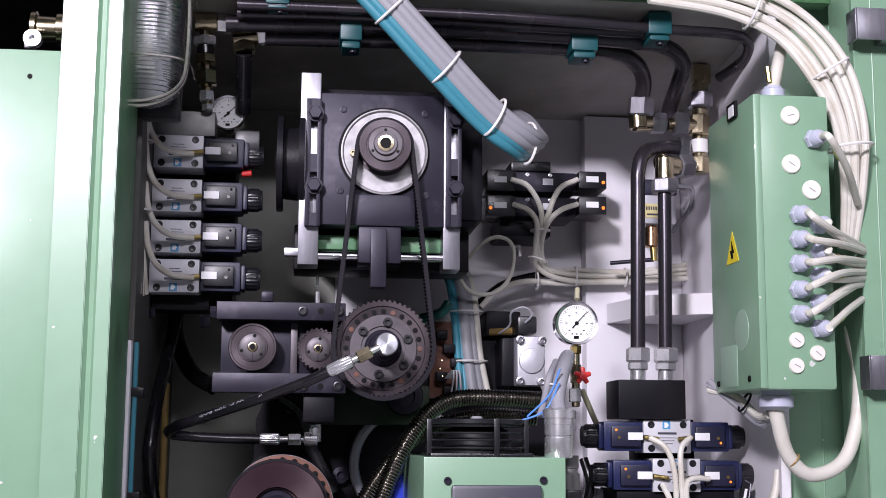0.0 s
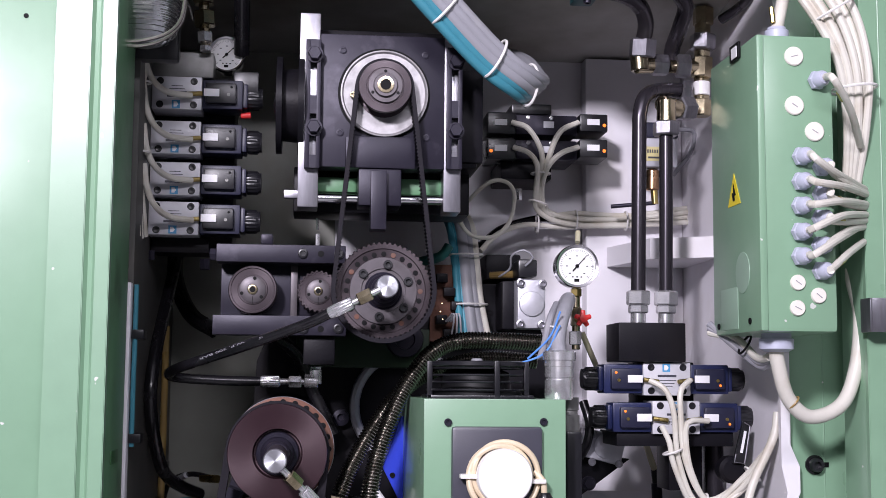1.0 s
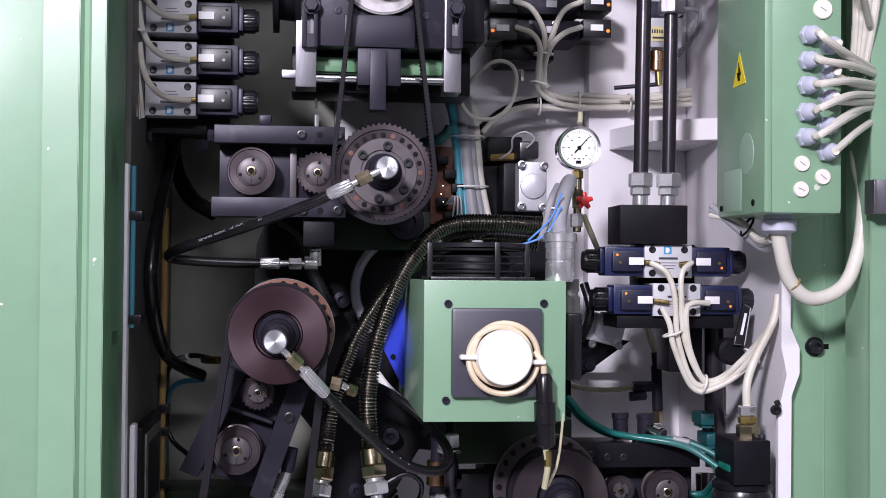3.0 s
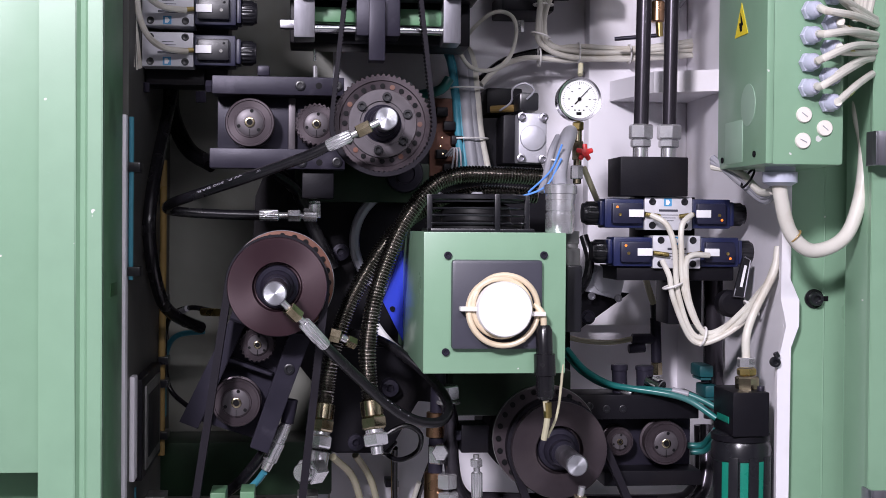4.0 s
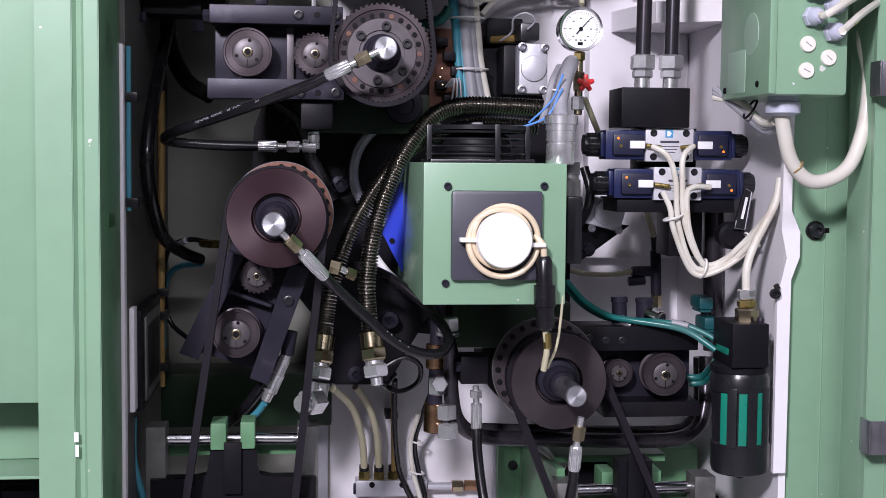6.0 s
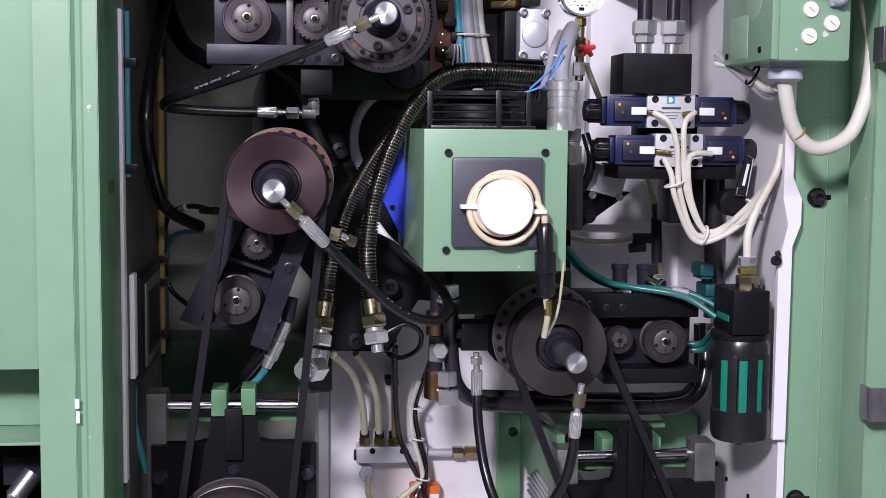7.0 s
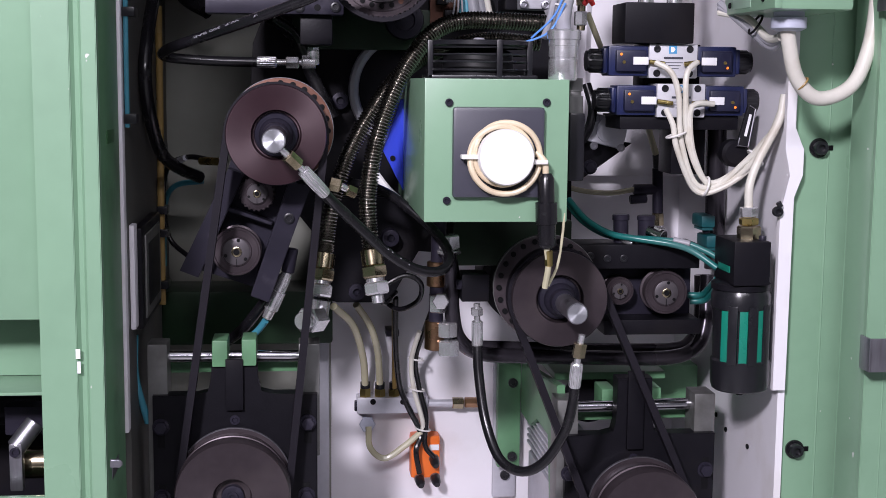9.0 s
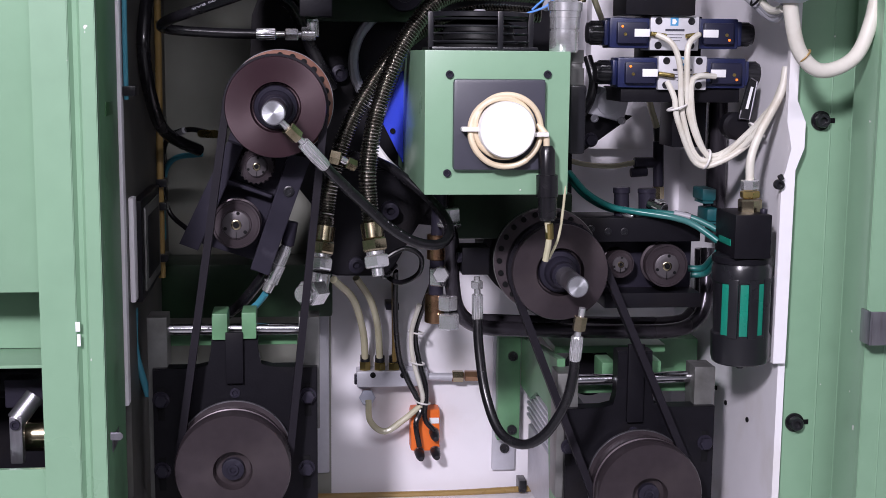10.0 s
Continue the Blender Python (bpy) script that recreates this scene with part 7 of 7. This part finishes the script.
part("wall_gland", hexnut(nb(), (0.1124, 2.249, 0.6884), (0.1107, 2.215, 0.6975), 0.0145), GLAND, g, "grey nylon wall gland")
part("clip", boxed(0.1416, 0.1638, 0.8558, 0.8666, 2.195, 2.24, bevel=0.001), BLACK_STEEL, g)
solid("yellow_tube", tube(nb(), [(0.0023, 2.23, 0.5155), (0.1217, 2.23, 0.5153), (0.2626, 2.23, 0.5156), (0.3848, 2.23, 0.5196), (0.4516, 2.23, 0.523)], 0.0058, 10), AMBER_DARK, "yellow oil tube along the floor of the cabinet", "tube")
solid("tube_clip", boxed(0.3809, 0.3942, 0.5187, 0.5397, 2.215, 2.249, bevel=0.001), PLASTIC, "small black tube clip on the wall", "clip")

# ---- pneumatic valves on the back wall ----
g = thing("pneumatic_valves", "black pneumatic twin valve block with small plugs", "valve block", (0.4105, 2.15, 1.66))
for z in (0, 1):
    b = (0.3386, 0.45, 1.729, 1.763) if not z else (0.3386, 0.4497, 1.687, 1.72)
    part("valve_body", boxed(*b, 2.1, 2.2, bevel=0.003), BLACK_STEEL, g)
    for s in (0, 1):
        q = (((0.2952, 0.3429, 1.726, 1.763), (0.2953, 0.3429, 1.683, 1.719)), ((0.4517, 0.4992, 1.734, 1.764), (0.4513, 0.4987, 1.69, 1.721)))[s][z]
        c = part("pilot_plug", boxed(*q, 2.085, 2.16, bevel=0.003), PLASTIC, g)
        part("label_plate", boxed(q[0] + 0.012, q[0] + 0.033, (q[2] + q[3]) / 2 - 0.004, (q[2] + q[3]) / 2 + 0.006, 2.0835, 2.0848, bevel=0), LABEL, c, "white label")
        if s != z or s:
            part("led", lathe(nb(), (q[1] - 0.006 if s else q[0] + 0.006, 2.085, (q[2] + q[3]) / 2 - 0.004), (0, -1, 0), [(0, 0.003), (0.001, 0.0028), (0.0012, 0.0001)], 10), LED, c)
    part("print_bar", boxed((b[0] + b[1]) / 2 - 0.002, b[1] - 0.04, (b[2] + b[3]) / 2 - 0.005, (b[2] + b[3]) / 2 + 0.006, 2.0985, 2.1, bevel=0), ALU, g)
    for u in (0.25, 0.6):
        part("screw", socket_bolt(nb(), (b[0] + (b[1] - b[0]) * u, 2.1, b[3] - 0.005), 0.0035, 0.001), ZINC, g)
part("sub_base", boxed(0.3225, 0.4097, 1.656, 1.689, 2.12, 2.24, bevel=0.004), BLACK_CAST, g)
part("top_connector", boxed(0.3419, 0.4103, 1.768, 1.786, 2.12, 2.22, bevel=0.003), PLASTIC, g)
part("silencer", hexnut(nb(), (0.355, 2.13, 1.642), (0.355, 2.13, 1.622), 0.006), ZINC, g)
g = thing("wall_cables", "cream cables from the pneumatic valves running along the wall", "cable", (0.5384, 2.15, 1.589))
for o, pts in enumerate((((0.3354, 2.08, 1.745), (0.3624, 2.07, 1.732), (0.3859, 2.08, 1.692), (0.3873, 2.12, 1.645), (0.3984, 2.15, 1.615), (0.4437, 2.17, 1.6), (0.546, 2.18, 1.6), (0.7088, 2.18, 1.621)),
                         ((0.4477, 2.08, 1.748), (0.4148, 2.07, 1.729), (0.3974, 2.08, 1.687), (0.393, 2.13, 1.647), (0.4072, 2.16, 1.612), (0.4557, 2.18, 1.596), (0.5471, 2.185, 1.595), (0.7102, 2.185, 1.612)),
                         ((0.3383, 2.08, 1.703), (0.3622, 2.07, 1.692), (0.3782, 2.08, 1.672), (0.3833, 2.12, 1.635), (0.3925, 2.15, 1.607), (0.4436, 2.17, 1.589), (0.5458, 2.18, 1.588), (0.7083, 2.18, 1.601)),
                         ((0.4474, 2.08, 1.706), (0.4165, 2.07, 1.693), (0.3954, 2.08, 1.67), (0.3949, 2.13, 1.637), (0.4121, 2.16, 1.603), (0.4658, 2.18, 1.608), (0.5675, 2.185, 1.608), (0.7106, 2.185, 1.63)),
                         ((0.2891, 2.12, 1.533), (0.3207, 2.14, 1.564), (0.3726, 2.16, 1.584), (0.4456, 2.18, 1.584), (0.566, 2.18, 1.592), (0.7083, 2.18, 1.599)),
                         ((0.2298, 2, 1.584), (0.2573, 2.02, 1.55), (0.2966, 2.04, 1.548), (0.3275, 2.06, 1.574), (0.3401, 2.08, 1.619), (0.3319, 2.1, 1.646), (0.3051, 2.12, 1.65), (0.2714, 2.16, 1.62), (0.25, 2.22, 1.58)))):
    part("cable", tube(nb(), pts, 0.0046 if o < 5 else 0.0034, 10), CABLE_WHITE, g)
part("dark_cable", tube(nb(), [(0.2918, 2.14, 1.544), (0.335, 2.17, 1.578), (0.3977, 2.19, 1.598), (0.4497, 2.2, 1.6)], 0.007, 10), RUBBER, g)
for p, d in (((0.3876, 2.1, 1.663), (0, 0, 1)), ((0.3908, 2.14, 1.619), (0.3, 0, 1)), ((0.4637, 2.18, 1.597), (1, 0, 0)), ((0.552, 2.18, 1.597), (1, 0, 0)), ((0.6841, 2.18, 1.613), (1, 0, 0)), ((0.3941, 2.17, 1.587), (1, 0, 0))):
    part("cable_tie", ring_of(nb(), p, d, 0.016, 0.0016, 20, 6), TIE, g)
g = thing("cable_bundle", "upright bundle of grey and teal cables", "cable", (0.2782, 2.05, 1.393))
for o, (dx, m, r) in enumerate(((-30, CABLE_TEAL, 0.006), (-20, CABLE_TEAL, 0.005), (-6, CABLE_GREY, 0.0095), (10, CABLE_GREY, 0.0085), (22, CABLE_WHITE, 0.006), (3, CABLE_GREY, 0.008))):
    e = Vector((dx * 0.0009, 0.01 if o == 5 else 0.003 * (o % 2), 0))
    part("cable", tube(nb(), [Vector((0.19, 2.23, 1.66)) + e, Vector((0.228, 2.17, 1.63)) + e * 0.8, Vector((0.2524, 2.09, 1.575)) + e * 0.8, Vector((0.2576, 2.05, 1.51)) + e * 0.75, Vector((0.2612, 2.03, 1.45)) + e * 0.75, Vector((0.2683, 2.01, 1.385)) + e * 0.9], r, 12), m, g)
for p in ((0.2569, 2.055, 1.519), (0.2618, 2.033, 1.438)):
    part("cable_tie", ring_of(nb(), p, (0, 0, 1), 0.027, 0.0015, 28, 6), TIE, g)
g = thing("solenoid_head", "white aluminium pneumatic valve head with four sleeves", "valve", (0.3484, 1.98, 1.396))
part("head", boxed(0.3237, 0.3675, 1.397, 1.473, 1.95, 1.99, bevel=0.004), CAST_ALU, g)
part("body", boxed(0.3054, 0.3294, 1.397, 1.473, 1.985, 2.06, bevel=0.004), BLACK_CAST, g)
part("round_face", lathe(nb(), (0.3456, 1.95, 1.435), (0, -1, 0), [(0, 0.0195), (0.004, 0.019), (0.0045, 0.018), (0.0045, 0.0001)], 36), CAST_ALU, g)
for p in ((0.3277, 1.949, 1.467), (0.3619, 1.949, 1.466), (0.3272, 1.949, 1.404), (0.3604, 1.949, 1.403)):
    part("sleeve", lathe(nb(), p, (0, -1, 0), [(0, 0.0068), (0.006, 0.0065), (0.0065, 0.004), (0.002, 0.0035), (0.002, 0.0001)], 16), STEEL, g)
part("top_plug", boxed(0.3267, 0.3567, 1.478, 1.505, 1.96, 2.02, bevel=0.004), PLASTIC, g)
part("clear_tube", tube(nb(), [(0.3365, 1.955, 1.494), (0.3478, 1.95, 1.507), (0.3338, 1.95, 1.518), (0.3162, 1.96, 1.51), (0.3168, 1.98, 1.492), (0.3022, 2, 1.48)], 0.0017, 8), CABLE_GREY, g)
part("rear_block", boxed(0.2954, 0.3545, 1.484, 1.526, 2.1, 2.24, bevel=0.004), BLACK_CAST, g)
part("amber_elbow", rod(nb(), (0.2987, 2.07, 1.488), (0.3371, 2.05, 1.489), 0.006, 10), AMBER_DARK, g)
g = thing("wall_shelf", "white bent sheet steel shelf bracket on the back wall", "bracket", (0.5832, 2.1, 1.512))
bm = nb()
z0 = 1.536
loft(bm, [[(0.5247, 2.205, h), (XR, 2.205, h), (XR, 2.0, h), (0.5601, 2.05, h)] for h in (z0 - 0.018, z0 + 0.016)])
part("sheet", bm, WHITE, g)
g = thing("pressure_switch", "grey pressure switch with a yellow label and brass foot", "switch", (0.5795, 2.08, 1.615))
part("case", boxed(0.5616, 0.6163, 1.676, 1.748, 2.08, 2.14, bevel=0.003), CAST_ALU, g)
part("label_plate", boxed(0.5619, 0.592, 1.686, 1.71, 2.0785, 2.08, bevel=0), YELLOW_LABEL, g, "pale yellow label")
for i in range(6):
    part("print_bar", boxed(0.5645 + 0.004 * i, 0.5668 + 0.004 * i, 1.699, 1.705, 2.0778, 2.0784, bevel=0), DARK_GREY, g)
part("print_bar", boxed(0.566, 0.588, 1.690, 1.693, 2.0778, 2.0784, bevel=0), DARK_GREY, g)
part("blue_top", boxed(0.5598, 0.6173, 1.725, 1.751, 2.074, 2.14, bevel=0.003), NAVY, g)
part("brass_foot", rod(nb(), (0.5791, 2.1, 1.674), (0.5785, 2.1, 1.639), 0.0115, 20, 0.002), COPPER, g)
part("brass_elbow", rod(nb(), (0.5814, 2.1, 1.639), (0.583, 2.1, 1.616), 0.006, 12), BRASS, g)
part("brass_pipe", rod(nb(), (0.583, 2.1, 1.618), (0.5117, 2.12, 1.613), 0.0035, 12), BLACK_STEEL, g)
part("cable", tube(nb(), [(0.6227, 2.1, 1.745), (0.6575, 2.12, 1.745), (0.6579, 2.14, 1.714), (0.6385, 2.18, 1.68)], 0.004, 8), CABLE_GREY, g)

# ---- left side: wall cables, side box, relay board, mechanism in the openings ----
g = thing("wall_cables", "thick black cables looping down beside the white side wall", "cable", (-0.2272, 2.1, 1.183))
for pts, m, r in ((((-0.2135, 2.15, 1.545), (-0.2127, 2.14, 1.481), (-0.1843, 2.12, 1.421), (-0.143, 2.1, 1.394)), RUBBER, 0.013),
                  (((-0.2, 2.1, 1.545), (-0.208, 2.0, 1.45), (-0.212, 1.9, 1.3692), (-0.2146, 1.86, 1.3164), (-0.2147, 1.86, 1.2769), (-0.2123, 1.9, 1.2279), (-0.2053, 1.97, 1.1791), (-0.186, 2.03, 1.1537), (-0.1599, 2.08, 1.1368)), RUBBER, 0.0095),
                  (((-0.2188, 2.08, 1.40), (-0.2191, 2.08, 1.2302), (-0.2192, 2.07, 1.0887), (-0.2195, 2.07, 0.9369)), AMBER_DARK, 0.0055),
                  (((-0.1305, 1.95, 1.171), (-0.1702, 2, 1.173), (-0.2077, 2.08, 1.153), (-0.2208, 2.12, 1.101), (-0.2121, 2.12, 1.037), (-0.1791, 2.1, 1.007)), RUBBER, 0.004),
                  (((-0.1566, 2.1, 1.129), (-0.2029, 2.12, 1.119), (-0.2222, 2.15, 1.079), (-0.2253, 2.16, 0.9853)), CABLE_TEAL, 0.0045),
                  (((-0.2212, 1.715, 1.438), (-0.2213, 1.716, 1.3582), (-0.2216, 1.715, 1.3147), (-0.2217, 1.716, 1.2272)), CABLE_TEAL, 0.0032),
                  (((-0.2289, 1.8, 0.9412), (-0.2288, 1.8, 0.8819), (-0.2159, 1.82, 0.8125)), CABLE_TEAL, 0.005),
                  (((-0.0462, 1.95, 1.38), (-0.0132, 1.98, 1.356), (0.0125, 2, 1.302), (0.0471, 2, 1.233)), RUBBER, 0.010),
                  (((0.2228, 2, 1.528), (0.2099, 2, 1.511), (0.1769, 2.02, 1.503)), TEAL_HOSE, 0.008)):
    part("cable", tube(nb(), pts, r, 12), m, g)
for p in ((-0.218, 2.05, 1.183), (-0.218, 2.06, 1.0867), (-0.2181, 2.06, 1.0507), (-0.2183, 2.06, 0.9696), (-0.2197, 1.717, 1.238), (-0.2197, 1.717, 1.373)):
    part("clip", boxed(p[0] - 0.006, p[0] + 0.01, p[2] - 0.006, p[2] + 0.006, p[1] - 0.006, p[1] + 0.03, bevel=0.001), PLASTIC, g)
part("sleeve", rod(nb(), (-0.2014, 2.06, 1.157), (-0.1744, 2, 1.172), 0.0046, 10), CABLE_GREY, g)
part("end_joint", rod(nb(), (-0.1485, 1.97, 1.169), (-0.1241, 1.94, 1.17), 0.006, 10), BRASS, g)
g = thing("side_box", "grey electric box with an open black edge on the side wall", "electric box", (-0.222, 1.85, 0.9314))
part("case", boxed(-0.2256, -0.2185, 0.9604, 1.099, 1.735, 1.765, bevel=0.002), WHITE, g)
part("cover", boxed(-0.2256, -0.2125, 0.955, 1.092, 1.7655, 1.99, bevel=0.003), BLACK_CAST, g)
part("cover_frame", boxed(-0.2124, -0.2095, 0.966, 1.08, 1.79, 1.96, bevel=0.001), IRON, g)
part("cover_pane", boxed(-0.2094, -0.2086, 0.98, 1.066, 1.81, 1.94, bevel=0.0004), BLACK_CAST, g)
g = thing("relay_board", "rust-brown relay board with small lit lamps", "relay board", (0.2227, 2.04, 1.383))
part("board", boxed(0.1975, 0.2427, 1.379, 1.502, 2.045, 2.059, bevel=0.001), RUST, g)
for i in range(5):
    p = Vector((0.2057, 2.04, 1.486)) + Vector((0.012 * (i % 3), 0, -0.022 * i))
    part("relay", boxed(p.x, p.x + 0.018, p.z - 0.014, p.z, 2.02, 2.044, bevel=0.002), BLACK_CAST, g)
for p in ((0.2143, 2.015, 1.438), (0.2153, 2.015, 1.413), (0.2117, 2.015, 1.425)):
    part("led", lathe(nb(), p, (0, -1, 0), [(0, 0.0011), (0.001, 0.001), (0.0012, 0.0001)], 8), LED_WARM, g)
for k in range(3):
    part("wire", tube(nb(), [Vector((0.2193, 2.01, 1.409)) + Vector((0.004 * k, 0, 0)), Vector((0.2314, 2, 1.417)) + Vector((0.004 * k, 0, 0.004)), Vector((0.2273, 2, 1.382)) + Vector((0.008 * k, 0, 0))], 0.0016, 6), CABLE_GREY, g)
g = thing("limit_sensor", "bright cylindrical sensor with black and blue leads", "sensor", (-0.0515, 1.86, 0.9543))
a, b = Vector((-0.0211, 1.85, 1.02)), Vector((-0.0531, 1.86, 0.9478))
part("barrel", lathe(nb(), a, b - a, [(0, 0.007), (0.01, 0.009), (0.03, 0.009), (0.031, 0.0105), (0.06, 0.0105), (0.062, 0.008), (0.075, 0.007)], 20), ZINC, g)
part("stub", rod(nb(), (-0.0148, 1.85, 1.053), (-0.0211, 1.85, 1.019), 0.0095, 14, 0.001), BLACK_STEEL, g)
part("lead", tube(nb(), [(-0.0277, 1.87, 1.009), (-0.0521, 1.88, 0.9753), (-0.0852, 1.9, 0.9308), (-0.1125, 1.95, 0.9002)], 0.008, 12), RUBBER, g)
part("lead", tube(nb(), [b, (-0.0638, 1.87, 0.9322), (-0.0827, 1.88, 0.914)], 0.005, 12), CABLE_TEAL, g)
g = thing("clamp_mechanism", "steel toggle clamp seen through the panel opening", "clamp", (-0.3466, 1.62, 0.7817))
part("block", boxed(-0.3649, -0.3163, 0.8522, 0.8879, 1.62, 1.7, bevel=0.002), BLACK_STEEL, g)
part("link", rod(nb(), (-0.3245, 1.6, 0.873), (-0.3451, 1.585, 0.8458), 0.012, 20, 0.001), STEEL, g)
part("lever", boxed(-0.3514, -0.3356, 0.7945, 0.8542, 1.575, 1.59, bevel=0.003), STEEL, g)
part("pivot", socket_bolt(nb(), (-0.3435, 1.574, 0.8441), 0.006, 0.004), BLACK_STEEL, g)
part("roller", lathe(nb(), (-0.3317, 1.62, 0.8175), (1, 0, 0), [(-0.02, 0.02), (0.02, 0.02)], 24), YELLOW_ZINC, g)
part("drum", lathe(nb(), (-0.3514, 1.66, 0.8737), (1, 0, 0), [(-0.03, 0.018), (0.03, 0.018)], 24), BLACK_CAST, g)
g = thing("roller_joint", "worn brass-coloured roller joint in the upper opening", "joint", (-0.3385, 1.6, 1.802))
part("roller", lathe(nb(), (-0.3556, 1.62, 1.83), (1, 0, 0), [(0, 0.022), (0.006, 0.022), (0.008, 0.017), (0.03, 0.016), (0.032, 0.021), (0.04, 0.021)], 24), YELLOW_ZINC, g)
part("lug", lathe(nb(), (-0.347, 1.59, 1.805), (0, -1, 0), [(0, 0.011), (0.012, 0.011), (0.0125, 0.004), (0.004, 0.003), (0.004, 0.0001)], 18), ZINC, g)
part("screw_body", boxed(-0.3579, -0.3456, 1.794, 1.813, 1.585, 1.6, bevel=0.002), ZINC, g)
# marks and small hardware on walls and post
for p in ((0.689, 2, 0.7607), (0.704, 1.95, 0.7496), (0.702, 1.85, 0.7505)):
    solid("wall_stud", rod(nb(), (XR, p[1], p[2]), (XR - 0.003, p[1], p[2]), 0.004, 10, 0.0008), INK, "small dark rivet in the white side wall", "rivet", "wall rivets")
for z, y in ((1.22, 1.62), (0.8178, 1.6)):
    # The upper slot's shading is painted on as a darker green.
    solid("reveal_slot", boxed(X1 - 0.0006, X1 + 0.0006, z - 0.008, z + 0.008, y - 0.035, y + 0.02, bevel=0.0004), GREEN_SHADED if y > 1.61 else STEEL, "pressed slot in the green reveal", "slot", "reveal slots")
g = thing("reveal_tab", "small bent steel tab on the green reveal", "tab", (-0.2269, 1.58, 0.8242))
part("strip", slab(nb(), [X((-0.226, 1.53, 0.8448)), X((-0.215, 1.53, 0.8445)), X((-0.2118, 1.53, 0.8417)), X((-0.2119, 1.53, 0.8376)), X((-0.2152, 1.53, 0.8349)), X((-0.2263, 1.53, 0.8352))], 1.53, 1.5325), STEEL, g)
for q in ((-0.2601, -0.255, 0.9685, 0.9798), (-0.2587, -0.2549, 0.9513, 0.9652)):
    solid("sticker_rest", boxed(*q, 1.5192, 1.5198, bevel=0), LABEL, "torn white sticker rest beside the post's crease", "sticker", "sticker rests")
